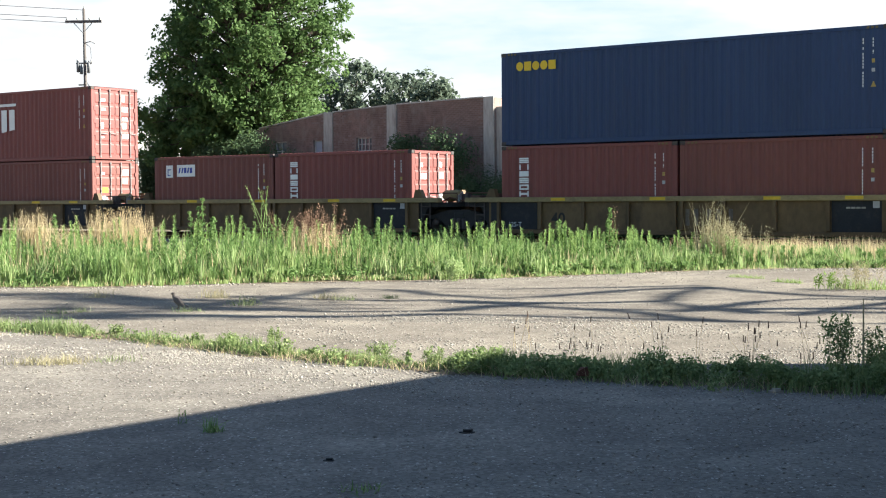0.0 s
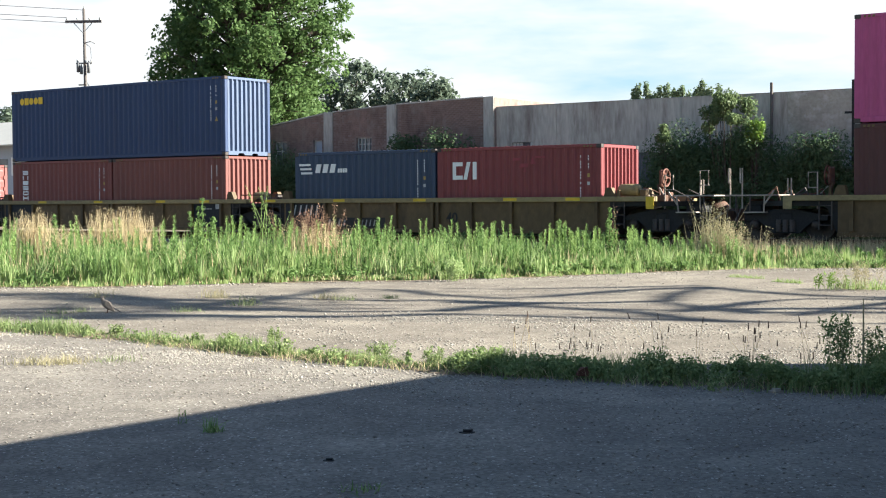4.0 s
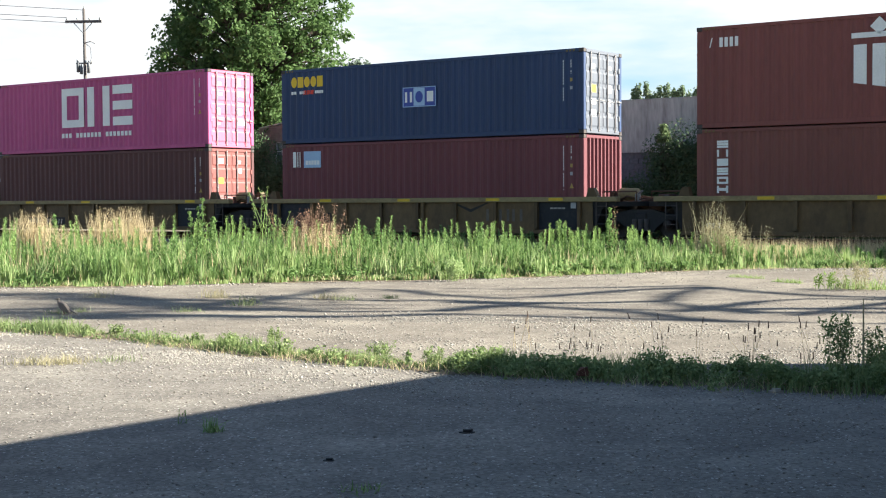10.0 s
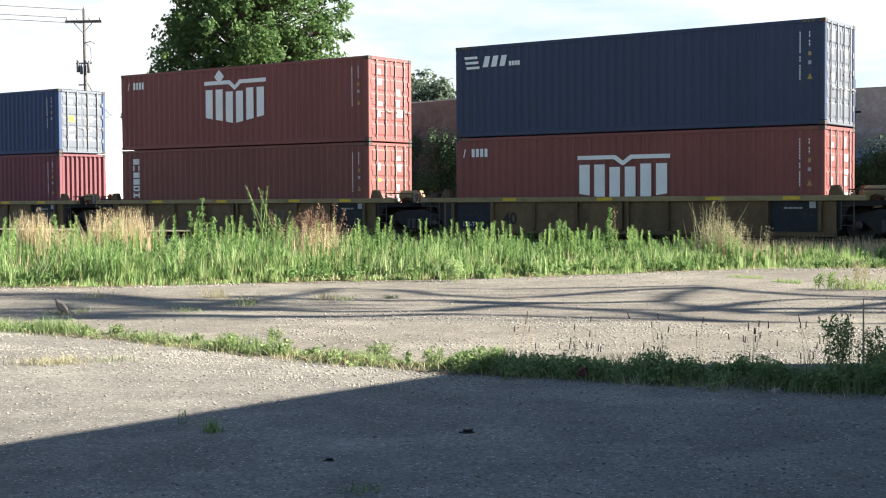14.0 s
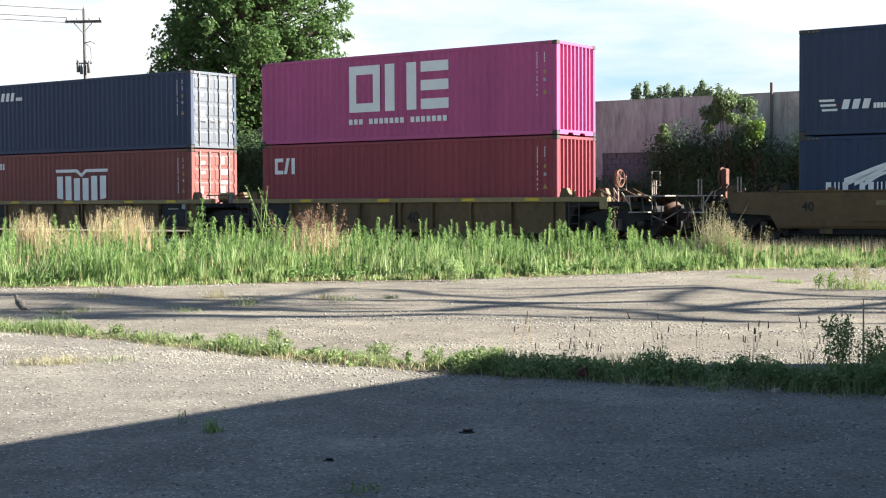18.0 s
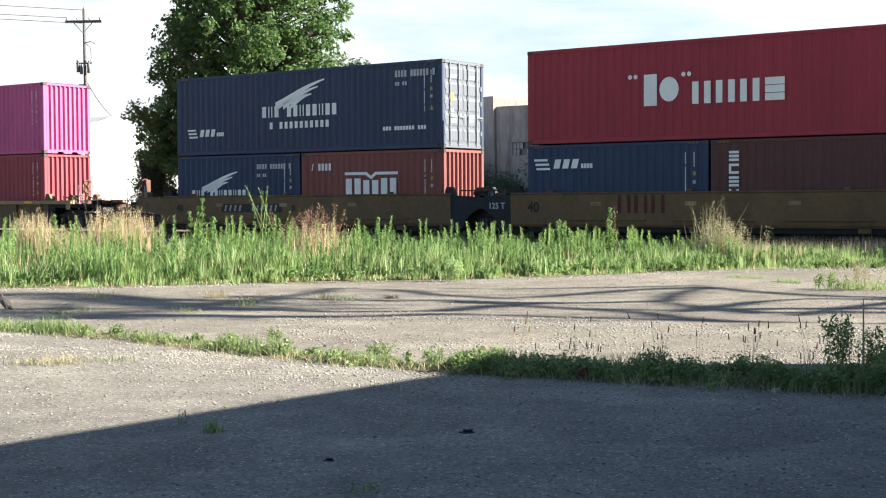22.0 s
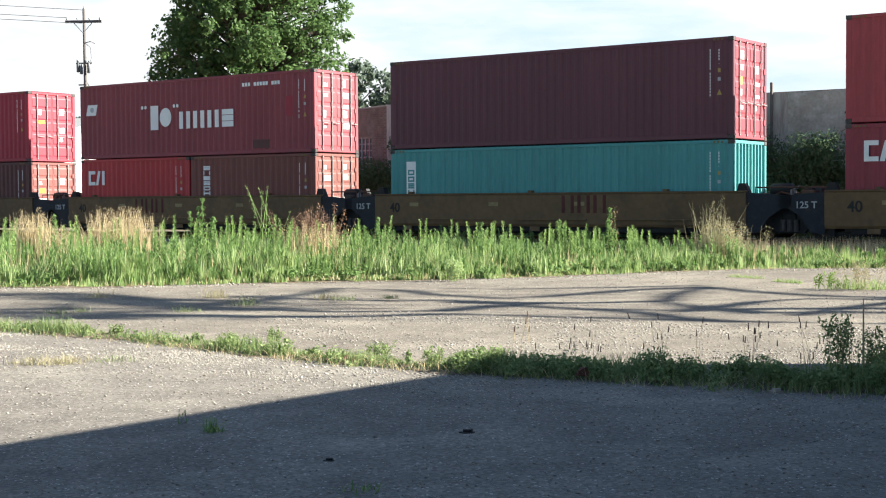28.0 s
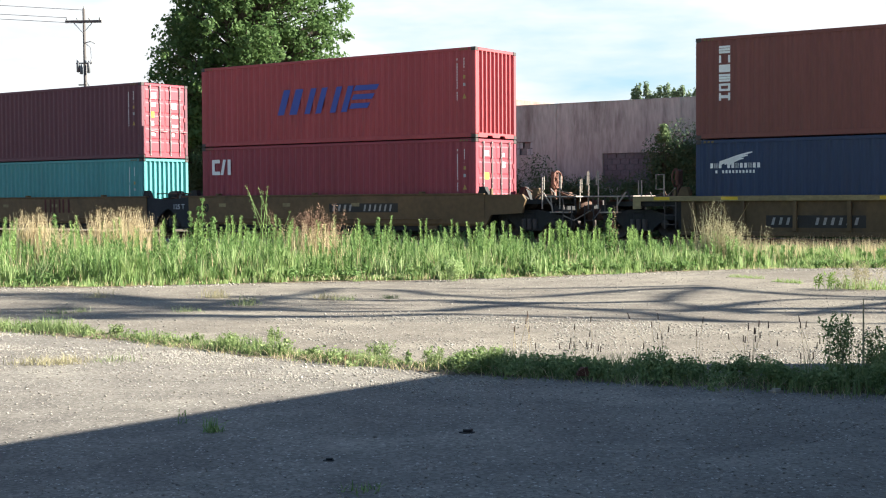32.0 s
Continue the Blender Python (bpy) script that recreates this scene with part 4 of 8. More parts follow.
        part("pivot_casting", Geo().lathe([(0.42, 1.0), (0.46, 1.1), (0.46, 1.3), (0.3, zt + 0.06)], "z", 14, (xe - s * 0.1, W / 2, 0)), M_RUST, car, smooth=True)
        if end == "coupled":
            if kind == "A":
                part("end_tab", Geo().bev(min(xx + s * 1.24, xx + s * 1.5), max(xx + s * 1.24, xx + s * 1.5), -0.275, -0.262, 1.2, 1.56, 0.004), M_PATCH if u < 0 else M_CHORD, car, "yellow tab at the end of the chord")
            end_gear(car, xx, s, zt, int(abs(u) * 3) + s, kind, u < 0)
        else:
            if s > 0:
                part("air_tank", Geo().lathe([(0.04, -0.33), (0.15, -0.32), (0.19, -0.26), (0.19, 0.26), (0.15, 0.32), (0.04, 0.33)], "x", 14, (xx + 0.85, 0.6, zt + 0.22)), M_CHORD if kind == "A" else M_BLACK, car, smooth=True)
                part("hand_rail", Geo().tube([(xx + 0.2, 0.2, zt), (xx + 0.2, 0.2, zt + 0.3), (xx + 1.3, 0.2, zt + 0.3), (xx + 1.3, 0.2, zt)], 0.025, 6), M_RUST, car)
                part("bright_fitting", Geo().bev(xx + 1.15, xx + 1.3, 0.35, 0.5, zt, zt + 0.24, 0.03).tube([(xx + 1.2, 0.4, zt + 0.2), (xx + 1.45, 0.3, zt + 0.32)], 0.03, 6), M_STEEL, car)
            else:
                part("hand_rail", Geo().tube([(xx - 0.2, 0.3, zt), (xx - 0.2, 0.3, zt + 0.3), (xx - 1.2, 0.3, zt + 0.3), (xx - 1.2, 0.3, zt)], 0.025, 6), M_RUST, car)
                part("valve_box", Geo().bev(xx - 0.9, xx - 0.5, 0.1, 0.5, zt, zt + 0.22, 0.03), M_RUST, car)
            rj = random.Random(int(abs(u)) + s)
            for k in range(4):
                xa, ya = xx + s * (0.3 + 0.9 * rj.random()), 0.0 + 1.4 * rj.random()
                part("valve_box", Geo().bev(xa, xa + 0.12 + 0.2 * rj.random(), ya, ya + 0.25, zt - 0.01, zt + 0.08 + 0.22 * rj.random(), 0.02), M_RUST if k % 2 else M_CASTING, car)
            g = Geo()
            for k in range(3):
                g.tube([(xx + s * 0.5, 0.4 + k * 0.5, zt - 0.02), (xx + s * 0.9, 0.35 + k * 0.5, zt + 0.16), (xx + s * 1.4, 0.4 + k * 0.5, zt + 0.05)], 0.028, 6)
            part("brake_pipe", g, M_RUST, car)
        if kind == "A":
            g = Geo()
            ladder(g, min(xx + s * 0.15, xx + s * 0.5), max(xx + s * 0.15, xx + s * 0.5), -0.2, 0.62, 1.42, 3)
            part("side_ladder", g, M_CASTING, car)
    for name, args in marks:
        if name == "dark":
            part("dark_panel", Geo().box(args[0], args[1], -0.156, -0.150, 0.57, 1.41), M_NAVYPANEL, car, "blue-black painted panel")
            if args[0] > 5:
                part("white_plate", Geo().box(args[1] - 0.3, args[1] - 0.12, -0.1605, -0.157, 1.22, 1.4), M_GREYMARK, car, "small white plate")
                part("stencil", turned(row(args[0] + 0.4, args[0] + 0.95, 1.2, 1.25, "bbbb"), lambda x, y, z: (x, -0.157 + y * 0.5, z)), M_FADED, car, "faint stencil line")
        elif name == "text":
            lettering(args[0], args[1], args[4], car, args[2], -0.162 if kind == "A" else -0.268, args[3])
        elif name == "bars":
            strokes("number_mark", turned(row(args[0], args[1], args[2], args[3], args[4], 0.4 if args[4][0] == "s" else 0.22), lambda x, y, z: (x, (-0.157 if kind == "A" else -0.263) + y * 0.5, z)), args[5], car, "unreadable number mark")
        elif name == "chevron":
            xa, xb, za, zb = args
            xm = (xa + xb) / 2
            g = Geo().prism([(xa, za), (xm, zb), (xm, zb + 0.1), (xa + 0.12, za)], -0.157, -0.151).prism([(xb, za), (xb - 0.12, za), (xm, zb + 0.1), (xm, zb)], -0.157, -0.151)
            part("spray_mark", g, M_DARKMARK, car, "dark sprayed chevron")
        elif name == "plate":
            part("number_plate", Geo().box(args[0], args[1], -0.1545 if kind == "A" else -0.262, -0.15 if kind == "A" else -0.24, args[2], args[3]), M_SLATE, car, "dark panel behind the number")
        elif name == "patch":
            for x in args:
                part("reflector", Geo().box(x, x + 0.5, -yo - 0.004, -yo - 0.0005, 1.455, 1.545), M_PATCH, car, "yellow reflector strip")
    return on_train(car, u, 0, 0)


def bogie_parts():
    b = new("bogie")
    tagged(b, "black cast three-piece bogie with steel wheels under a wagon", "bogie", "bogies of the train")
    R, base = 0.46, 0.89
    for y, s in ((-0.98, -1), (0.98, 1)):
        fr = [(-1.2, 0.12), (-1.2, 0.24), (-0.95, 0.28), (-0.35, 0.42), (0.35, 0.42), (0.95, 0.28), (1.2, 0.24), (1.2, 0.12), (0.78, 0.1), (0.5, -0.12), (0.42, -0.24), (-0.42, -0.24), (-0.5, -0.12), (-0.78, 0.1)]
        side = part("side_frame", Geo().prism([(x, z + R) for x, z in fr], y - 0.09, y + 0.09), M_BLACK, b)
        for x in (-0.2, 0.0, 0.2):
            coil = Geo()
            coil.lathe([(0.075, 0.26), (0.085, 0.3), (0.075, 0.34), (0.085, 0.38), (0.075, 0.42), (0.085, 0.46), (0.075, 0.5), (0.085, 0.54), (0.075, 0.6)], "z", 10, (x, y + s * 0.1, 0))
            part("spring", coil, M_CASTING, side, smooth=True)
        for x in (-base, base):
            part("bearing_cap", Geo().lathe([(0.03, s * 0.2), (0.12, s * 0.19), (0.14, s * 0.12), (0.15, 0)], "y", 14, (x, y, R)), M_GREASE, side, "greasy bearing cap", True)
    part("bolster", Geo().bev(-0.2, 0.2, -1.1, 1.1, R - 0.02, R + 0.34, 0.04), M_BLACK, b)
    for x in (-base, base):
        ax = part("wheelset", Geo().lathe([(0.07, -1.0), (0.08, -0.85), (0.085, 0.85), (0.07, 1.0)], "y", 10), M_GREASE, b, "", True)
        ax.matrix_basis = pose(x, 0, R)
        for y, s in ((-0.72, -1), (0.72, 1)):
            prof = [(0.1, y - 0.07), (0.14, y - 0.05), (0.2, y - 0.01 * s), (0.38, y - 0.03), (R - 0.03, y - 0.068), (R, y - 0.065), (R, y + 0.045), (R - 0.03, y + 0.07), (0.38, y + 0.03), (0.2, y + 0.03), (0.14, y + 0.06), (0.1, y + 0.07)]
            if s < 0:
                prof = prof[:6] + [(R + 0.0, y + 0.04), (R + 0.027, y + 0.05), (R + 0.027, y + 0.075)] + prof[7:]
            part("wheel", Geo().lathe(prof, "y", 24), M_GREASE, ax, "", True)
    return b


RAIL = 0.30


def build_train():
    build_boxes()
    T = lambda w, s, x, z, m=M_DARKMARK: ("text", (w, s, x, z, m))
    dk = [("dark", (-0.3, 1.4)), ("dark", (10.7, 12.12)), T("125-T", 0.2, 0.35, 0.66, M_GREYMARK), T("40", 0.5, 1.9, 0.74), ("patch", (1.95, 5.3, 8.8, 11.1))]
    well_car(-55.17, "A", "joint", "joint", dk)
    well_car(-39.44, "A", "joint", "joint", [("dark", (10.7, 12.12)), ("patch", (2.0, 5.4, 8.8, 11.2))])
    well_car(-23.72, "A", "joint", "joint", dk + [("bars", (6.0, 8.0, 0.72, 1.2, "ppp", M_GHOST))])
    well_car(-8.17, "A", "joint", "coupled", [("dark", (-0.3, 1.4)), ("plate", (1.5, 4.1, 0.58, 0.92)), ("bars", (1.62, 2.5, 0.64, 0.85, "ssss", M_FADED)), ("bars", (2.9, 3.94, 0.64, 0.85, "ssssss", M_FADED)), T("40", 0.45, 6.6, 0.78), ("patch", (-1.2, 1.95, 5.35, 8.85, 11.1)), ("bars", (0.05, 1.3, 1.0, 1.35, "sssss", M_GREYMARK))])
    well_car(11.71, "A", "coupled", "joint", [("dark", (10.7, 12.12)), ("plate", (2.0, 4.3, 0.58, 0.9)), ("bars", (2.1, 2.9, 0.64, 0.83, "ssss", M_FADED)), ("bars", (3.2, 4.2, 0.64, 0.83, "ssssss", M_FADED)), T("40", 0.5, 6.65, 0.76), ("patch", (2.0, 5.4, 11.2))])
    well_car(27.51, "A", "joint", "joint", dk + [("chevron", (7.45, 8.85, 1.4, 1.1)), ("bars", (8.75, 10.2, 0.82, 1.2, "ppp", M_GHOST))])
    well_car(43.41, "A", "joint", "joint", dk[1:3] + dk[4:] + [("bars", (7.0, 8.6, 0.72, 1.2, "ppp", M_GHOST))])
    well_car(59.18, "A", "joint", "joint", dk)
    well_car(74.94, "A", "joint", "coupled", [("dark", (-0.3, 1.4)), T("40", 0.5, 6.55, 0.76), ("patch", (2.0, 5.4, 8.8, 11.2))])
    side_mark = lambda x: ("bars", (x, x + 1.65, 1.08, 1.62, "ppp", M_REDOXIDE))
    num = lambda x: [("plate", (x, x + 2.95, 1.1, 1.4)), ("bars", (x + 0.15, x + 1.1, 1.14, 1.36, "ssss", M_FADED)), ("bars", (x + 1.5, x + 2.8, 1.14, 1.36, "ssssss", M_FADED))]
    c125 = [T("125 T", 0.26, -1.3, 1.22, M_GREYMARK)]
    well_car(94.82, "B", "coupled", "joint", [T("40", 0.34, 0.2, 1.15)] + num(2.5) + [T("B", 0.3, 5.9, 1.15, M_DARKMARK)])
    well_car(110.26, "B", "joint", "joint", c125 + [T("40", 0.42, 0.15, 1.12), side_mark(3.28)])
    well_car(125.66, "B", "joint", "joint", c125 + [T("40", 0.42, 0.15, 1.12), side_mark(3.4)])
    well_car(141.17, "B", "joint", "joint", c125 + [T("40", 0.42, 0.15, 1.12), side_mark(6.73)])
    well_car(156.58, "B", "joint", "coupled", c125 + [T("40", 0.42, 0.15, 1.12)] + num(6.3))
    well_car(176.39, "A", "coupled", "joint", [("plate", (2.2, 5.0, 0.68, 1.02)), ("bars", (2.35, 3.2, 0.76, 0.96, "ssss", M_FADED)), ("bars", (3.6, 4.9, 0.76, 0.96, "ssssss", M_FADED)), T("40", 0.5, 6.1, 0.75), ("patch", (-1.2, 0.9, 5.4, 8.8))])
    first = bogie_parts()
    spots = [-41.22, -25.46, -9.85, 5.95, 9.75, 25.7, 41.55, 57.4, 73.15, 89.05, 92.9, 108.65, 124.07, 139.5, 154.98, 170.7, 174.5, 190.4]
    for i, u in enumerate(spots):
        b = first if i == 0 else copy_thing(first, pose(0, 0, 0))
        on_train(b, u, 1.219, RAIL)
        SPINNING.extend(o for o in b.children if o.name.startswith("wheelset"))


# ---- ground ----
def asphalt():
    m, n, l, b = nodes_of("old_gravelly_asphalt")
    co = n.new("ShaderNodeTexCoord")
    big, mid, vor, fine = n.new("ShaderNodeTexNoise"), n.new("ShaderNodeTexNoise"), n.new("ShaderNodeTexVoronoi"), n.new("ShaderNodeTexNoise")
    for t, s, d in ((big, 0.22, 4), (mid, 1.6, 6), (fine, 60.0, 3)):
        t.inputs["Scale"].default_value, t.inputs["Detail"].default_value = s, d
        l.new(co.outputs["Object"], t.inputs["Vector"])
    vor.inputs["Scale"].default_value = 46.0
    l.new(co.outputs["Object"], vor.inputs["Vector"])
    ramp = n.new("ShaderNodeValToRGB")
    e = ramp.color_ramp.elements
    e[0].position, e[0].color = 0.33, (0.124, 0.110, 0.096, 1)
    e[1].position, e[1].color = 0.66, (0.224, 0.2015, 0.170, 1)
    mixn = n.new("ShaderNodeMix")
    mixn.inputs["Factor"].default_value = 0.5
    l.new(big.outputs["Fac"], mixn.inputs["A"])
    l.new(mid.outputs["Fac"], mixn.inputs["B"])
    l.new(mixn.outputs["Result"], ramp.inputs["Fac"])
    # pale dust and fine sand lying in patches
    dust, dfac, dmix = n.new("ShaderNodeTexNoise"), n.new("ShaderNodeMapRange"), n.new("ShaderNodeMix")
    dust.inputs["Scale"].default_value, dust.inputs["Detail"].default_value, dust.inputs["Roughness"].default_value = 0.55, 8, 0.7
    l.new(co.outputs["Object"], dust.inputs["Vector"])
    dfac.inputs["From Min"].default_value, dfac.inputs["From Max"].default_value, dfac.inputs["To Max"].default_value = 0.5, 0.68, 0.5
    l.new(dust.outputs["Fac"], dfac.inputs["Value"])
    dmix.data_type = "RGBA"
    dmix.inputs["B"].default_value = (0.322, 0.295, 0.243, 1)
    l.new(ramp.outputs["Color"], dmix.inputs["A"])
    l.new(dfac.outputs["Result"], dmix.inputs["Factor"])
    # aggregate: every stone of the worn surface has its own grey, a few are pale
    sep = n.new("ShaderNodeSeparateColor")
    l.new(vor.outputs["Color"], sep.inputs["Color"])
    tone = n.new("ShaderNodeMapRange")
    tone.inputs["To Min"].default_value, tone.inputs["To Max"].default_value = 0.72, 1.28
    l.new(sep.outputs["Green"], tone.inputs["Value"])
    grain = n.new("ShaderNodeMix")
    grain.data_type, grain.blend_type = "RGBA", "MULTIPLY"
    grain.inputs["Factor"].default_value = 1.0
    l.new(dmix.outputs["Result"], grain.inputs["A"])
    l.new(tone.outputs["Result"], grain.inputs["B"])
    chip = n.new("ShaderNodeMath")
    chip.operation = "GREATER_THAN"
    l.new(sep.outputs["Red"], chip.inputs[0])
    chip.inputs[1].default_value = 0.93
    near = n.new("ShaderNodeMath")
    near.operation = "LESS_THAN"
    near.inputs[1].default_value = 0.4
    l.new(vor.outputs["Distance"], near.inputs[0])
    both = n.new("ShaderNodeMath")
    both.operation = "MULTIPLY"
    l.new(chip.outputs["Value"], both.inputs[0])
    l.new(near.outputs["Value"], both.inputs[1])
    half = n.new("ShaderNodeMath")
    half.operation = "MULTIPLY"
    half.inputs[1].default_value = 0.75
    l.new(both.outputs["Value"], half.inputs[0])
    mx = n.new("ShaderNodeMix")
    mx.data_type = "RGBA"
    mx.inputs["B"].default_value = (0.5, 0.47, 0.42, 1)
    l.new(grain.outputs["Result"], mx.inputs["A"])
    l.new(half.outputs["Value"], mx.inputs["Factor"])
    # the slab beyond the crack is older, paler and sandier
    line = n.new("ShaderNodeVectorMath")
    line.operation = "DOT_PRODUCT"
    line.inputs[1].default_value = (0.6, 1.0, 0.0)
    l.new(co.outputs["Object"], line.inputs[0])
    slab = n.new("ShaderNodeMapRange")
    slab.inputs["From Min"].default_value, slab.inputs["From Max"].default_value = 12.2, 12.9
    l.new(line.outputs["Value"], slab.inputs["Value"])
    tint = n.new("ShaderNodeMix")
    tint.data_type, tint.blend_type = "RGBA", "MULTIPLY"
    tint.inputs["B"].default_value = (1.03, 1.0, 0.95, 1)
    tint.clamp_result = False
    l.new(slab.outputs["Result"], tint.inputs["Factor"])
    l.new(mx.outputs["Result"], tint.inputs["A"])
    l.new(tint.outputs["Result"], b.inputs["Base Color"])
    b.inputs["Roughness"].default_value = 0.95
    b.inputs["Specular IOR Level"].default_value = 0.15
    bp = n.new("ShaderNodeBump")
    bp.inputs["Strength"].default_value, bp.inputs["Distance"].default_value = 0.22, 0.012
    hs = n.new("ShaderNodeMath")
    hs.operation = "ADD"
    l.new(fine.outputs["Fac"], hs.inputs[0])
    l.new(sep.outputs["Blue"], hs.inputs[1])
    l.new(hs.outputs["Value"], bp.inputs["Height"])
    l.new(bp.outputs["Normal"], b.inputs["Normal"])
    return m


M_LOT = asphalt()
M_STONE = leafy("mixed_gravel", ((0.13, 0.117, 0.1), (0.235, 0.21, 0.18), (0.35, 0.32, 0.275), (0.55, 0.52, 0.46)), 0.0, 0.9, 2.0)
M_PALESTONE = leafy("pale_gravel", ((0.16, 0.143, 0.12), (0.27, 0.245, 0.208), (0.40, 0.37, 0.32), (0.60, 0.57, 0.51)), 0.0, 0.9, 2.0)
M_SOIL = surface("dry_soil", (0.16, 0.125, 0.085), 0.95, 0, 0.5, 18, 0.35, 0.6, (0.07, 0.075, 0.03), 0.6)



def sheet(name, x0, x1, y0, y1, nx, ny, fn, material, grade=1.0):
    xs, ys = np.linspace(x0, x1, nx), y0 + (y1 - y0) * np.linspace(0, 1, ny) ** grade
    X, Y = np.meshgrid(xs, ys)
    Z = fn(X, Y)
    v = np.stack([X, Y, Z], -1).reshape(-1, 3)
    i = (np.arange(ny - 1)[:, None] * nx + np.arange(nx - 1)).ravel()
    return quick_mesh(name, v, np.stack([i, i + 1, i + nx + 1, i + nx], 1), material)


def lot_height(x, y):
    w = 0.025 * np.sin(0.35 * x + 0.2 * y) + 0.02 * np.sin(0.8 * y - 0.3 * x + 1.0)
    return w * np.clip((y - 6) / 10, 0, 1) * np.clip((60 - y) / 20, 0, 1)


def build_ground():
    far = Geo()
    far.add([(-4000, -4000, -0.12), (4000, -4000, -0.12), (4000, 4000, -0.12), (-4000, 4000, -0.12)], [(0, 1, 2, 3)])
    tagged(part("ground", far, M_SOIL), "wide flat dry soil ground to the horizon", "ground", kind="structure")
    lot = new("pavement", sheet("pavement", -60, 60, -40, 70, 121, 221, lambda x, y: lot_height(x, y), M_LOT))
    # bare soil under the weeds and along the crack
    n = 90
    xs = np.linspace(-40, 45, n)
    rag = 0.18 * np.sin(xs * 2.3) + 0.14 * np.sin(xs * 5.1 + 1)
    v, f = [], []
    for i in range(n):
        y0, y1 = float(edge_y(xs[i]) - 0.28 + rag[i]), float((DIST - 1.3 - SA * xs[i]) / CA)
        for t in (0, 0.1, 0.3, 0.6, 1):
            y = y0 + (y1 - y0) * t
            v.append((xs[i], y, float(lot_height(xs[i], y)) + 0.006))
    f = [(i * 5 + k, i * 5 + 5 + k, i * 5 + 6 + k, i * 5 + 1 + k) for i in range(n - 1) for k in range(4)]
    tagged(part("soil_verge", Geo().add(v, f), M_SOIL), "dry brown soil under the weeds", "soil", kind="structure")
    n = 120
    s = np.linspace(0, 1, n)
    px, py = np.interp(s, np.linspace(0, 1, len(CRACK)), [p[0] for p in CRACK]), np.interp(s, np.linspace(0, 1, len(CRACK)), [p[1] for p in CRACK])
    w = 0.16 + 0.1 * np.sin(s * 60) * np.sin(s * 23) + 0.06 * s
    v = []
    for i in range(n):
        for o in (-1, 0, 1):
            x, y = px[i] + o * w[i] * 0.5, py[i] + o * w[i]
            v.append((x, y, float(lot_height(x, y)) + 0.005 + (0.012 if o == 0 else 0)))
    f = [(i * 3 + k, i * 3 + 3 + k, i * 3 + 4 + k, i * 3 + 1 + k) for i in range(n - 1) for k in range(2)]
    tagged(part("soil_strip", Geo().add(v, f), M_SOIL), "strip of dry soil in a crack of the asphalt", "soil", kind="structure")
    tagged(lot, "cracked old asphalt lot strewn with pale gravel", "pavement", kind="structure")


CRACK = ((-8.5, 17.5), (-5.1, 15.9), (-3.6, 15.0), (-2.2, 13.8), (-1.0, 12.9), (0.2, 12.1), (1.0, 11.75), (1.85, 11.35), (2.6, 11.0), (3.3, 10.7), (6.0, 9.6))
GRASS_EDGE = ((-30.0, 23.6), (-7.8, 24.3), (-5.8, 24.4), (-4.0, 25.6), (-2.0, 26.3), (0.2, 26.3), (2.4, 27.1), (4.8, 28.1), (7.2, 28.8), (9.2, 28.7), (40.0, 27.5))
EX, EY = np.array([p[0] for p in GRASS_EDGE]), np.array([p[1] for p in GRASS_EDGE])


def edge_y(x):
    return np.interp(x, EX, EY)


def pebbles(name, n, pick, smin, smax, material, seed, zf=None, rare=7):
    """Many small loose stones, each a squashed eight-sided lump."""
    r = np.random.default_rng(seed)
    x, y = pick(r, n)
    s = smin + (smax - smin) * r.random(n) ** rare * (0.65 + np.clip(y, 0, 40) / 26)
    base = np.array([(1, 0, 0), (0, 1, 0), (-1, 0, 0), (0, -1, 0), (0, 0, 0.8), (0, 0, -0.3)])
    f0 = np.array([(0, 1, 4), (1, 2, 4), (2, 3, 4), (3, 0, 4), (1, 0, 5), (2, 1, 5), (3, 2, 5), (0, 3, 5)])
    a = r.random(n) * 6.283
    v = base[None] * (0.65 + 0.7 * r.random((n, 6, 1))) * s[:, None, None]
    c, sn = np.cos(a)[:, None], np.sin(a)[:, None]
    vx, vy = v[..., 0] * c - v[..., 1] * sn * 0.7, v[..., 0] * sn + v[..., 1] * c * 0.7
    z = lot_height(x, y) if zf is None else zf(x, y)
    v = np.stack([vx + x[:, None], vy + y[:, None], v[..., 2] * 0.72 + z[:, None] + 0.12 * s[:, None]], -1).reshape(-1, 3)
    f = (f0[None] + (np.arange(n) * 6)[:, None, None]).reshape(-1, 3)
    return new(name, quick_mesh(name, v, f, material))


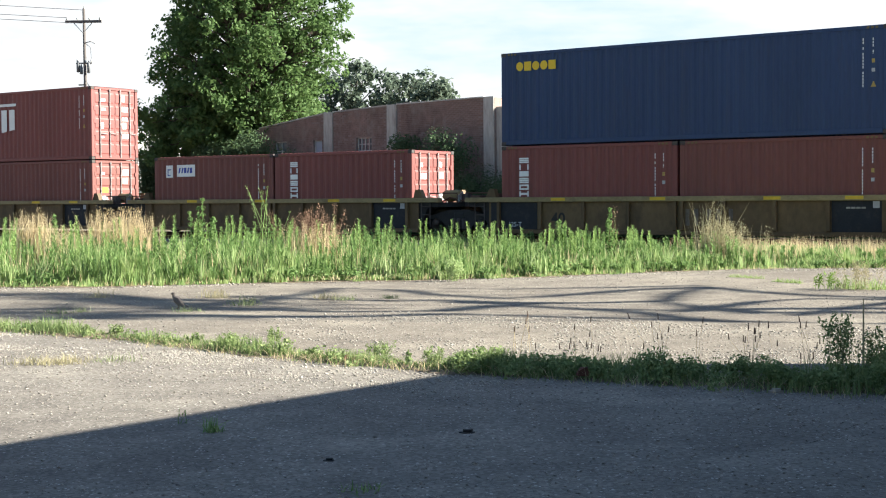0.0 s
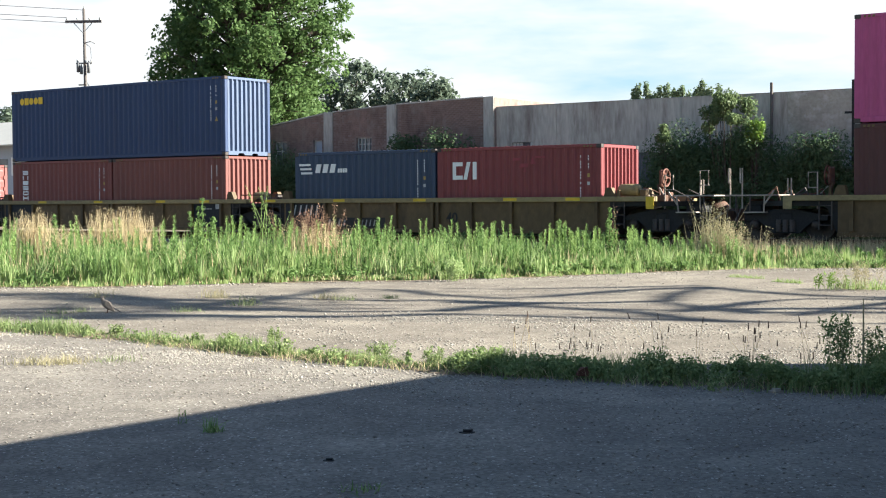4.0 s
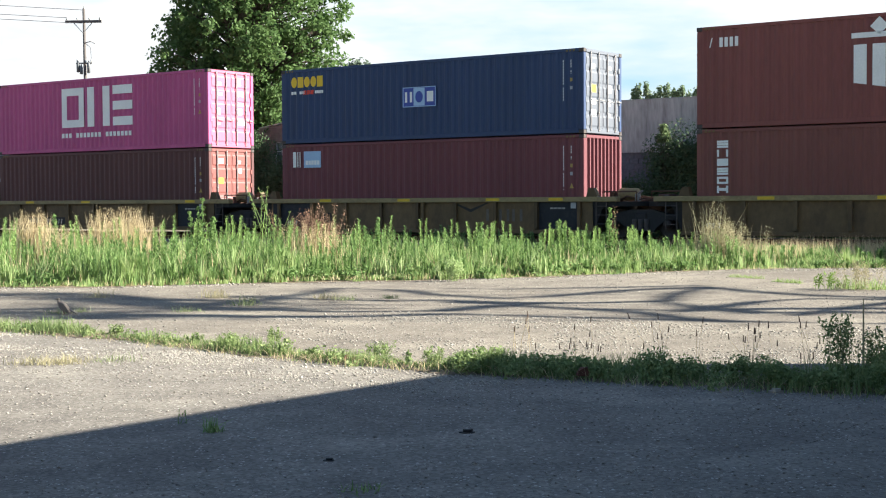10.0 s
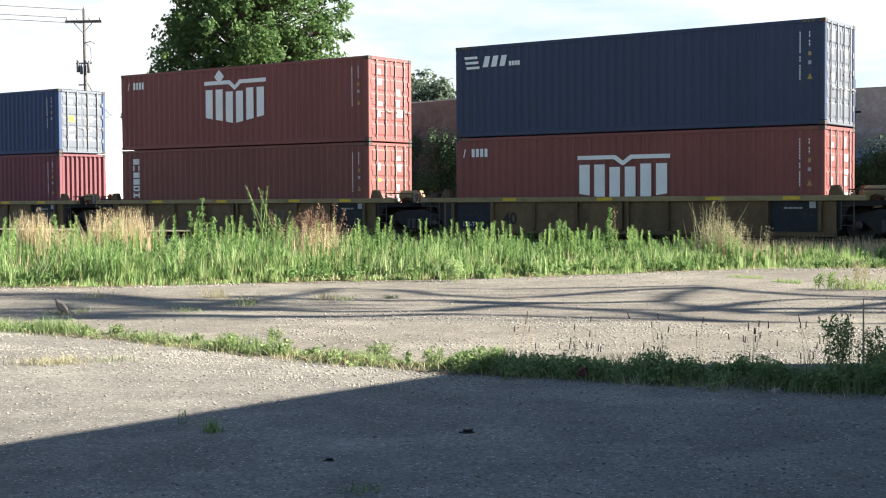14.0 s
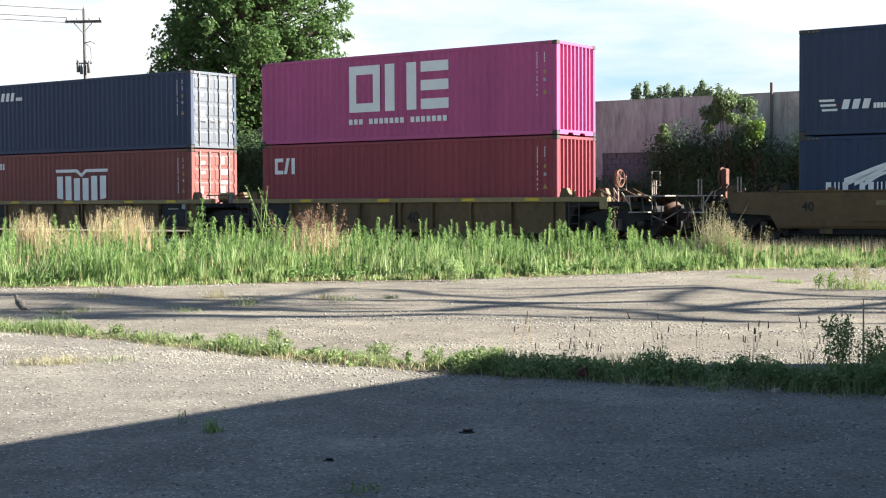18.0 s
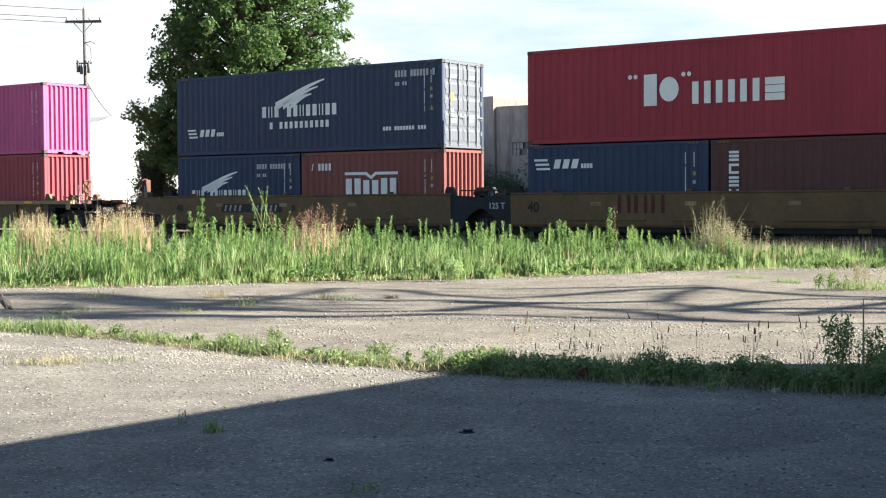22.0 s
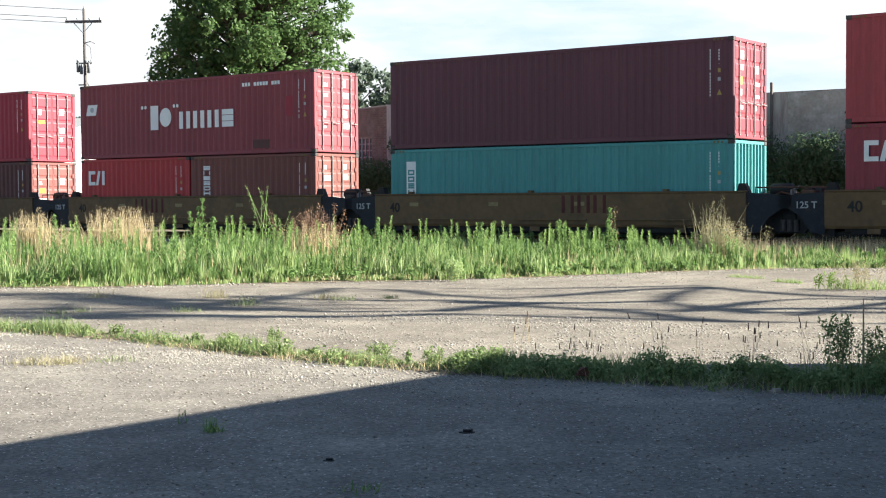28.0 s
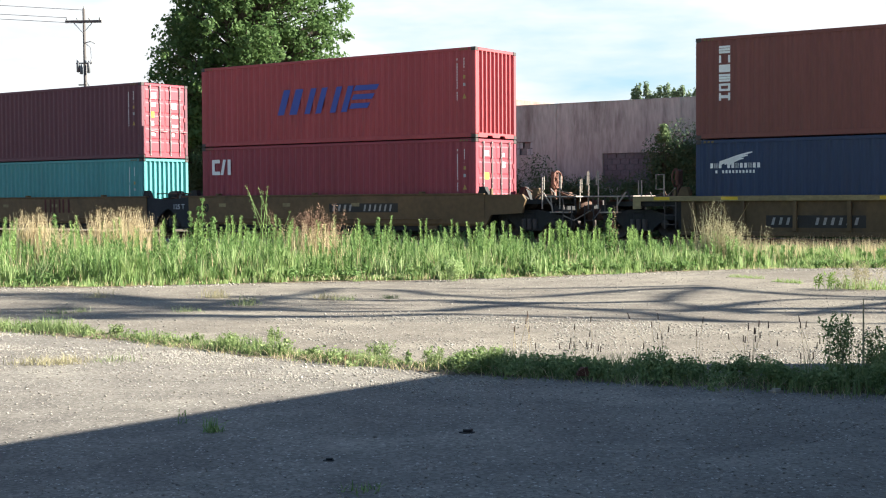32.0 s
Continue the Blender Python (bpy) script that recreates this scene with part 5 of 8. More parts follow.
def build_gravel():
    def near(r, n):
        y = 6.2 + 21 * r.random(n) ** 1.2
        x = (r.random(n) - 0.5) * 0.78 * y
        k = np.sin(x * 0.9 + 2 * np.sin(y * 0.4)) + np.sin(y * 1.3 + x * 0.4)
        keep = r.random(n) < np.clip(0.55 + 0.35 * k, 0.08, 1)
        x[~keep] += 60
        return x, y
    tagged(pebbles("loose_gravel", 100000, near, 0.003, 0.0165, M_STONE, 5), "pale loose gravel scattered on the asphalt", "gravel", kind="stuff")

    def drifts(r, n):
        """Stones washed together in front of the crack, behind its shaded end and below the weeds."""
        x, y = np.zeros(n), np.zeros(n)
        a, b = n // 5, n * 29 // 30
        x[:a] = -7 + 7.5 * r.random(a)
        y[:a] = np.interp(x[:a], [p[0] for p in CRACK], [p[1] for p in CRACK]) - 0.35 - np.abs(r.normal(0, 1.15, a))
        x[a:b] = -2.2 + 9.0 * r.random(b - a) ** 0.7
        y[a:b] = np.interp(x[a:b], [p[0] for p in CRACK], [p[1] for p in CRACK]) + 0.7 + 5.5 * r.random(b - a)
        x[b:] = -8 + 4.2 * r.random(n - b)
        y[b:] = edge_y(x[b:]) - 0.3 - np.abs(r.normal(0, 0.5, n - b))
        k = np.sin(x * 1.7 + 2 * np.sin(y * 1.1)) + np.sin(y * 2.3 + x * 0.8)
        gone = r.random(n) > np.clip(0.5 + 0.4 * k, 0.05, 1)
        x[gone] += 60
        return x, y
    tagged(pebbles("gravel_drift", 62000, drifts, 0.004, 0.02, M_PALESTONE, 15, None, 5), "drifts of whitish gravel on the asphalt", "gravel", kind="stuff")

    def sandy(r, n):
        x = -1 + 13 * r.random(n) ** 0.7
        return x, edge_y(x) + 0.1 - np.abs(r.normal(0, 0.75, n))
    tagged(pebbles("pale_grit", 14000, sandy, 0.006, 0.014, M_PALESTONE, 16), "pale sandy grit along the edge of the weeds", "gravel", kind="stuff")

    def front(r, n):
        x = -7.2 + 7.0 * r.random(n)
        y = np.interp(x, [p[0] for p in CRACK], [p[1] for p in CRACK]) - 0.2 - 1.5 * r.random(n) ** 1.6
        k = np.sin(x * 2.1 + np.sin(y * 3)) + np.sin(y * 4.1 + x)
        x[r.random(n) > np.clip(0.15 + 0.7 * k, 0.02, 1)] += 60
        return x, y
    tagged(pebbles("pale_grit", 50000, front, 0.004, 0.014, M_PALESTONE, 18, None, 2.5), "pale fine grit washed together along the crack", "gravel", kind="stuff")

    def margin(r, n):
        x = (r.random(n) - 0.5) * 26
        return x, edge_y(x) - np.abs(r.normal(0, 0.45, n)) + 0.1
    tagged(pebbles("coarse_gravel", 1100, margin, 0.008, 0.03, M_STONE, 6), "coarse gravel along the edge of the weeds", "gravel", kind="stuff")
    r = random.Random(4)
    for x, y, s in ((0.15, 8.8, 0.042), (-0.66, 7.9, 0.028), (2.55, 10.6, 0.045), (-1.2, 8.6, 0.03)):
        g = Geo()
        pts = []
        for k in range(7):
            a = k * 0.897
            pts.append((x + s * 1.3 * math.cos(a) * (0.7 + 0.5 * r.random()), y + s * math.sin(a) * (0.7 + 0.5 * r.random())))
        g.prism(pts, 0.0, s * 0.45, "z")
        g.prism([(x + (px - x) * 0.62 + s * 0.12, y + (py - y) * 0.62) for px, py in pts], s * 0.4, s * 0.85, "z")
        dark = s == 0.042 or s == 0.028
        tagged(part("stone", g, M_BLACK if dark else M_STONE), "dark lump of broken asphalt on the lot" if dark else "pale flat stone on the lot", "stone")


# ---- track ----
def build_track():
    g = Geo()
    prof = [(-2.6, -0.02), (-1.2, 0.1), (3.6, 0.1), (5.2, -0.02)]
    g.prism(prof, -140, 205, "x")
    bed = part("track_bed", g, M_BALLAST)
    bed.matrix_basis = TRACK
    tagged(bed, "grey stone ballast bed under the rails", "track bed", kind="structure")

    def on_bed(r, n):
        u = -60 + 60 * r.random(n)
        lat = -2.3 + 2.2 * r.random(n)
        return CA * u + SA * (DIST + lat), -SA * u + CA * (DIST + lat)
    tagged(pebbles("ballast", 5000, on_bed, 0.02, 0.06, M_BALLAST, 9, lambda x, y: 0 * x + 0.07), "crushed stone ballast beside the rail", "ballast", kind="stuff")
    for y in (1.219 - 0.7525, 1.219 + 0.7525):
        p = [(-0.07, 0.12), (0.07, 0.12), (0.07, 0.135), (0.012, 0.16), (0.012, 0.25), (0.036, 0.262), (0.036, 0.30), (-0.036, 0.30), (-0.036, 0.262), (-0.012, 0.25), (-0.012, 0.16), (-0.07, 0.135)]
        rail = part("rail", Geo().prism([(y + a, b) for a, b in p], -140, 205, "x"), M_RUST)
        rail.matrix_basis = TRACK
        tagged(rail, "rusty steel rail with worn head on sleepers", "rail", "rails", kind="structure")
    me = None
    for k in range(120):
        if me is None:
            me = Geo().bev(-0.115, 0.115, -0.1, 2.54, -0.04, 0.118, 0.015).mesh("sleeper")
        s = part("sleeper", me, M_SLEEPER, bed)
        s.matrix_basis = pose(-66 + k * 0.55, 0, 0)


# ---- leaves, grass ----
def leaf_cloud(name, centers, radii, per, size, material, seed, flat=0.75, droop=0.25, up=0.6, wide=0.36):
    """Leaves as folded quads round cluster centres."""
    r = np.random.default_rng(seed)
    centers, radii = np.asarray(centers, float), np.asarray(radii, float)
    c = np.repeat(centers, per, 0)
    rad = np.repeat(radii, per)
    n = len(c)
    d = r.normal(size=(n, 3))
    d /= np.linalg.norm(d, axis=1)[:, None]
    q = c + d * (rad * r.random(n) ** 0.45)[:, None] * np.array([1, 1, flat])
    nor = d * 0.6 + r.normal(size=(n, 3)) * 0.6 + np.array([0, 0, up])
    nor /= np.linalg.norm(nor, axis=1)[:, None]
    t = np.cross(nor, r.normal(size=(n, 3)))
    t[:, 2] -= droop
    t /= np.linalg.norm(t, axis=1)[:, None]
    b = np.cross(nor, t)
    s = size * (0.6 + 0.8 * r.random(n))[:, None]
    v = np.stack([q - t * s * 0.5, q + b * s * wide + nor * s * 0.1, q + t * s * 0.6, q - b * s * wide + nor * s * 0.1], 1).reshape(-1, 3)
    f = np.arange(n * 4).reshape(n, 4)
    return quick_mesh(name, v, f, material)


def blades(name, x, y, z, h, w, lean, material, seed):
    """Grass blades: a tapering strip of two bent lengths each."""
    r = np.random.default_rng(seed)
    n = len(x)
    a = r.random(n) * 6.283
    la = r.normal(0, 1, n) * lean
    lx, ly = np.cos(a * 2.7) * la * h, np.sin(a * 2.7) * la * h
    dx, dy = np.cos(a) * w / 2, np.sin(a) * w / 2
    p0 = np.stack([x, y, z], 1)
    d = np.stack([dx, dy, 0 * dx], 1)
    m = p0 + np.stack([lx * 0.35, ly * 0.35, h * 0.55], 1)
    tip = p0 + np.stack([lx, ly, h], 1)
    v = np.stack([p0 - d, p0 + d, m + d * 0.8, m - d * 0.8, tip + d * 0.12, tip - d * 0.12], 1).reshape(-1, 3)
    k = np.arange(n)[:, None] * 6
    f = np.concatenate([k + np.array([0, 1, 2, 3]), k + np.array([3, 2, 4, 5])], 0)
    return quick_mesh(name, v, f, material)


M_GRASS = leafy("meadow_grass", ((0.09, 0.155, 0.054), (0.172, 0.27, 0.092), (0.278, 0.38, 0.148), (0.45, 0.475, 0.232)), 0.42, 0.6, 0.5)
M_SAGE = leafy("pale_meadow_grass", ((0.143, 0.210, 0.070), (0.256, 0.348, 0.118), (0.368, 0.450, 0.194), (0.512, 0.512, 0.307)), 0.42, 0.6, 0.6)
M_WEED = leafy("fresh_weed", ((0.086, 0.152, 0.052), (0.164, 0.262, 0.086), (0.27, 0.37, 0.145)), 0.42, 0.55, 0.4)
M_SPIKE = leafy("grey_green_spike_leaves", ((0.165, 0.25, 0.085), (0.27, 0.385, 0.13), (0.38, 0.49, 0.19)), 0.35, 0.6, 0.5)
M_CRACK = leafy("dusty_crack_weeds", ((0.09, 0.145, 0.055), (0.175, 0.245, 0.095), (0.275, 0.34, 0.14), (0.42, 0.43, 0.24)), 0.4, 0.65, 1.6)
M_TUFT = leafy("dusty_tuft_blades", ((0.14, 0.18, 0.09), (0.235, 0.275, 0.14), (0.35, 0.36, 0.21)), 0.4, 0.65, 1.4)
M_FAN = leafy("pale_broad_blades", ((0.24, 0.35, 0.12), (0.36, 0.46, 0.20), (0.48, 0.52, 0.30)), 0.4, 0.6, 0.8)
M_STRAW = leafy("dry_straw", ((0.42, 0.325, 0.18), (0.56, 0.455, 0.28), (0.65, 0.56, 0.38)), 0.3, 0.7, 1.0)
M_DRYGREEN = leafy("dry_green_stalks", ((0.24, 0.22, 0.12), (0.37, 0.33, 0.2), (0.48, 0.44, 0.29)), 0.3, 0.7, 1.0)
M_DRYSEED = leafy("brown_seed_heads", ((0.16, 0.10, 0.07), (0.26, 0.16, 0.11), (0.38, 0.26, 0.18)), 0.2, 0.8, 2.0)
M_MAPLE = leafy("maple_leaves", ((0.06, 0.108, 0.04), (0.09, 0.152, 0.054), (0.124, 0.198, 0.067), (0.175, 0.256, 0.09)), 0.45, 0.6, 0.35)
M_FARLEAF = leafy("distant_leaves", ((0.11, 0.155, 0.085), (0.17, 0.225, 0.125), (0.25, 0.30, 0.17)), 0.35, 0.6, 0.3)
# air haze over the far trees is put into this grey-green colour
M_HAZE = leafy("grey_green_distant_leaves", ((0.08, 0.108, 0.08), (0.125, 0.162, 0.118), (0.185, 0.22, 0.16)), 0.3, 0.75, 0.3)
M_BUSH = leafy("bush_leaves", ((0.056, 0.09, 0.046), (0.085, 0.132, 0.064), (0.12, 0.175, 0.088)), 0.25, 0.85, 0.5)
# lighter copy of the bush leaves: sun on the tops put into colour
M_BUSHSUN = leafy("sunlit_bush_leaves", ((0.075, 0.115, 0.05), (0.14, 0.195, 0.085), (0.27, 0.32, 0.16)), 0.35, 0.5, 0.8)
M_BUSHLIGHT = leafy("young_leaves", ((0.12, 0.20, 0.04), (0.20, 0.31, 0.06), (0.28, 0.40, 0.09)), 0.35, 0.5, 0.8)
M_SEEDHEAD = surface("dark_seed_head", (0.12, 0.085, 0.065), 0.9, 0, 8, 80, 0.3, 0.3)
M_BARK = surface("grey_bark", (0.075, 0.06, 0.047), 0.9, 0, 2, 14, 0.35, 0.7, stretch=(1, 1, 0.3))


def weed_tall(x):
    """How tall the weeds stand, from one side of the strip to the other."""
    return np.interp(x, (-20, -8, 0, 4, 8, 14), (0.82, 0.80, 0.68, 0.58, 0.50, 0.46))


def strip_pick(r, n, spread=1.0):
    """Places in the weed strip, densest at its front."""
    x = -24 + 40 * r.random(n)
    depth = np.where(r.random(n) < 0.6, 3.2 * r.random(n), 15 * r.random(n)) * spread
    back = (DIST - 1.6 - SA * x) / CA          # where the ballast begins
    y = edge_y(x) + depth + r.normal(0, 0.12, n)
    keep = y < back
    return x[keep], y[keep]


def build_grass():
    r = np.random.default_rng(11)
    cx, cy = strip_pick(r, 9500)
    per = 15
    ht = (0.34 + 0.42 * r.random(len(cx)) ** 1.3) * weed_tall(cx) * np.clip((cy - edge_y(cx) + 0.2) / 0.9, 0.3, 1) * (0.9 + 0.35 * np.sin(cx * 1.9 + 2 * np.sin(cy)))
    x, y, h = np.repeat(cx, per), np.repeat(cy, per), np.repeat(ht, per)
    n = len(x)
    x, y = x + r.normal(0, 0.06, n), y + r.normal(0, 0.06, n)
    h = h * (0.6 + 0.6 * r.random(n))
    half = r.random(len(cx)) < 0.5
    for k, (mat, name, lab) in enumerate(((M_GRASS, "meadow_grass", "lush green grass and weeds beside the railway"), (M_SAGE, "pale_grass", "pale yellow-green grass tufts beside the railway"))):
        s = np.repeat(half == bool(k), per)
        ob = new(name, blades(name, x[s], y[s], 0 * x[s] - 0.02, h[s], 0.014 + 0.018 * r.random(s.sum()), 0.2 + 0.12 * k, mat, 3 + k))
        tagged(ob, lab, "grass", kind="stuff")
    # straw among the green
    x, y = strip_pick(r, 4600)
    h = weed_tall(x) * (0.45 + 0.5 * r.random(len(x))) * np.clip((y - edge_y(x) + 0.1) / 0.8, 0.2, 1)
    ob = new("dry_grass", blades("dry_grass", x, y, 0 * x - 0.02, h, 0.008 + 0.008 * r.random(len(x)), 0.22, M_STRAW, 4))
    tagged(ob, "dry straw-coloured stalks among green weeds", "grass", kind="stuff")
    # leafy upright weeds
    x, y = strip_pick(r, 1700)
    top = weed_tall(x) * (0.7 + 0.55 * r.random(len(x))) * np.clip((y - edge_y(x)) / 0.7, 0.3, 1) * np.interp(x, (4, 8), (1, 0.7))
    per = 54
    k = len(x)
    s = np.tile(np.linspace(0.2, 1.0, per), k)
    X, Y, T = np.repeat(x, per), np.repeat(y, per), np.repeat(top, per)
    lx, ly = np.repeat(r.normal(0, 0.06, k), per), np.repeat(r.normal(0, 0.06, k), per)
    a = r.random(k * per) * 6.283
    ln = (0.068 - 0.01 * s) * (0.7 + 0.6 * r.random(k * per))
    bx, by, bz = X + lx * s * T, Y + ly * s * T, s * T * 0.93
    ox, oy = np.cos(a) * ln, np.sin(a) * ln
    wx, wy = -np.sin(a) * 0.011, np.cos(a) * 0.011
    rise = ln * (1.9 - 1.2 * s ** 3 + 0.4 * r.random(k * per))
    v = np.stack([np.stack([bx, by, bz], 1), np.stack([bx + ox * 0.5 + wx, by + oy * 0.5 + wy, bz + rise * 0.55], 1), np.stack([bx + ox, by + oy, bz + rise], 1), np.stack([bx + ox * 0.5 - wx, by + oy * 0.5 - wy, bz + rise * 0.55], 1)], 1).reshape(-1, 3)
    ob = new("upright_weeds", quick_mesh("upright_weeds", v, np.arange(k * per * 4).reshape(-1, 4), M_WEED))
    tagged(ob, "upright leafy green weeds beside the railway", "weeds", kind="stuff")
    # slim weeds that stand above the rest like bottle brushes
    q = np.random.default_rng(77)
    k0 = 150
    x = np.sort(-11 + 17.5 * q.random(k0))
    x += q.normal(0, 0.12, k0)
    y = edge_y(x) + 1.6 + 2.6 * q.random(k0)
    top = np.interp(x, (-11, -2, 2, 4.5, 7), (1.18, 1.16, 1.0, 0.86, 0.66)) * (0.8 + 0.27 * q.random(k0))
    per = 150
    s = np.tile(np.linspace(0.35, 1.0, per), k0)
    X, Y, T = np.repeat(x, per), np.repeat(y, per), np.repeat(top, per)
    lx, ly = np.repeat(q.normal(0, 0.07, k0), per), np.repeat(q.normal(0, 0.07, k0), per)
    a = q.random(k0 * per) * 6.283
    ln = (0.066 - 0.018 * s) * (0.7 + 0.6 * q.random(k0 * per))
    bx, by, bz = X + lx * s * T, Y + ly * s * T, s * T - 0.03
    ox, oy, wx, wy = np.cos(a) * ln, np.sin(a) * ln, -np.sin(a) * 0.007, np.cos(a) * 0.007
    rise = ln * (1.0 - 0.5 * s ** 3 + 0.4 * q.random(k0 * per))
    v = np.stack([np.stack([bx, by, bz], 1), np.stack([bx + ox * 0.5 + wx, by + oy * 0.5 + wy, bz + rise * 0.55], 1), np.stack([bx + ox, by + oy, bz + rise], 1), np.stack([bx + ox * 0.5 - wx, by + oy * 0.5 - wy, bz + rise * 0.55], 1)], 1).reshape(-1, 3)
    ob = new("spike_weeds", quick_mesh("spike_weeds", v, np.arange(k0 * per * 4).reshape(-1, 4), M_SPIKE))
    tagged(ob, "slim grey-green weeds standing above the grass", "weeds", kind="stuff")
    # fans of pale broad blades near the front
    x = -10 + 17 * q.random(70)
    y = edge_y(x) + 0.35 + 0.9 * q.random(70)
    h = weed_tall(x) * (0.45 + 0.4 * q.random(70))
    X, Y, T = (np.repeat(c, 16) for c in (x, y, h))
    n = len(X)
    ob = new("pale_grass", blades("pale_grass", X + q.normal(0, 0.05, n), Y + q.normal(0, 0.05, n), 0 * X - 0.02, T * (0.6 + 0.5 * q.random(n)), 0.018 + 0.016 * q.random(n), 0.34, M_FAN, 31))
    tagged(ob, "fans of pale broad grass blades", "grass", kind="stuff")
    for fx, fy, fh in ((-4.25, 27.1, 0.62), (-3.45, 26.9, 0.56), (-7.3, 27.6, 0.5), (-0.9, 26.8, 0.4), (1.9, 27.2, 0.42)):
        n = 46
        tagged(new("grass_fan", blades("grass_fan", fx + q.normal(0, 0.16, n), fy + q.normal(0, 0.1, n), 0 * np.ones(n) - 0.02, fh * (0.65 + 0.5 * q.random(n)), 0.03 + 0.014 * q.random(n), 0.26, M_FAN, int(1000 * fh))), "fan of pale broad grass blades among weeds", "grass tuft", kind="stuff")
    # reddish dry stalks where the strip thins out
    x = 5.6 + 7.5 * q.random(4000)
    y = edge_y(x) + 1.4 + 5.0 * q.random(len(x))
    ok = y < (DIST - 1.8 - SA * x) / CA
    x, y = x[ok], y[ok]
    ob = new("dry_grass", blades("dry_grass", x, y, 0 * x, 0.3 + 0.3 * q.random(len(x)), 0.008 + 0.006 * q.random(len(x)), 0.16, M_STRAW, 37))
    tagged(ob, "reddish dry stalks above short grass", "grass", kind="stuff")
    # dry thatch lying along the front edge
    x = -12 + 24 * q.random(1500)
    y = edge_y(x) - 0.08 + np.abs(q.normal(0, 0.22, len(x)))
    ob = new("dry_grass", blades("dry_grass", x, y, 0 * x, 0.03 + 0.1 * q.random(len(x)), 0.007 + 0.006 * q.random(len(x)), 1.3, M_STRAW, 33))
    tagged(ob, "dry straw litter along the edge of the weeds", "grass", kind="stuff")
    # low growth at the front edge and in the shade of it
    cs, rs = [], []
    for i in range(200):
        xx = -22 + 36 * r.random()
        if math.sin(xx * 1.7) + math.sin(xx * 0.61 + 1) + 0.8 * r.random() < 0.3:
            continue
        cs.append((xx, float(edge_y(xx)) + 0.1 + 0.5 * r.random(), 0.04 + 0.1 * r.random()))
        rs.append(0.1 + 0.2 * r.random())
    ob = new("low_weeds", leaf_cloud("low_weeds", cs, rs, 110, 0.05, M_WEED, 8, 0.8))
    tagged(ob, "low broad-leaved weeds at the edge of the asphalt", "weeds", kind="stuff")


def stalk_clump(name, x, y, h, spread, n, mat_leaf, mat_stalk, label, category, seed, size=0.03, per=40, lean=0.25, thick=0.007, fat=1.0):
    """Clump of thin stalks with small leaves or seed heads along the upper part."""
    r = random.Random(seed)
    top = new(name)
    tagged(top, label, category)
    top.matrix_basis = pose(x, y, -0.02)
    g, cs, rs = Geo(), [], []
    for i in range(n):
        bx, by = r.gauss(0, spread * 0.35), r.gauss(0, spread * 0.35)
        hh = h * (0.62 + 0.4 * r.random())
        a = r.random() * 6.283
        ex, ey = bx + math.cos(a) * lean * hh * r.random(), by + math.sin(a) * lean * hh * r.random()
        pts = [(bx, by, 0), (bx + (ex - bx) * 0.35, by + (ey - by) * 0.35, hh * 0.5), (ex, ey, hh)]
        g.tube(pts, thick, 4, 0.4)
        for s in (0.45, 0.58, 0.7, 0.8, 0.9, 1.0):
            cs.append((bx + (ex - bx) * s, by + (ey - by) * s, hh * s))
            rs.append((0.07 + 0.07 * (1.05 - s)) * min(1.0, h / 0.6) * fat)
    for ob in (part("stem_tuft", g, mat_stalk, top), part("foliage", leaf_cloud("foliage", cs, rs, per // 6 + 1, size * min(1.0, 0.4 + h), mat_leaf, seed, 1.3, -0.3, 0.2, 0.2), mat_leaf, top)):
        ob["kind"] = "stuff"
    if mat_leaf in (M_STRAW, M_DRYSEED, M_DRYGREEN) and h > 0.8 and spread > 0.3:
        q = np.random.default_rng(seed)
        k = 90 if mat_leaf == M_DRYSEED else 110 if mat_leaf == M_DRYGREEN else 400
        ob = part("straw", blades("straw", q.normal(0, spread * 0.42, k), q.normal(0, spread * 0.42, k), np.zeros(k), h * (0.5 + 0.48 * q.random(k)), 0.008 + 0.008 * q.random(k), 0.17, mat_leaf, seed), mat_leaf, top)
        ob["kind"] = "stuff"
    return top


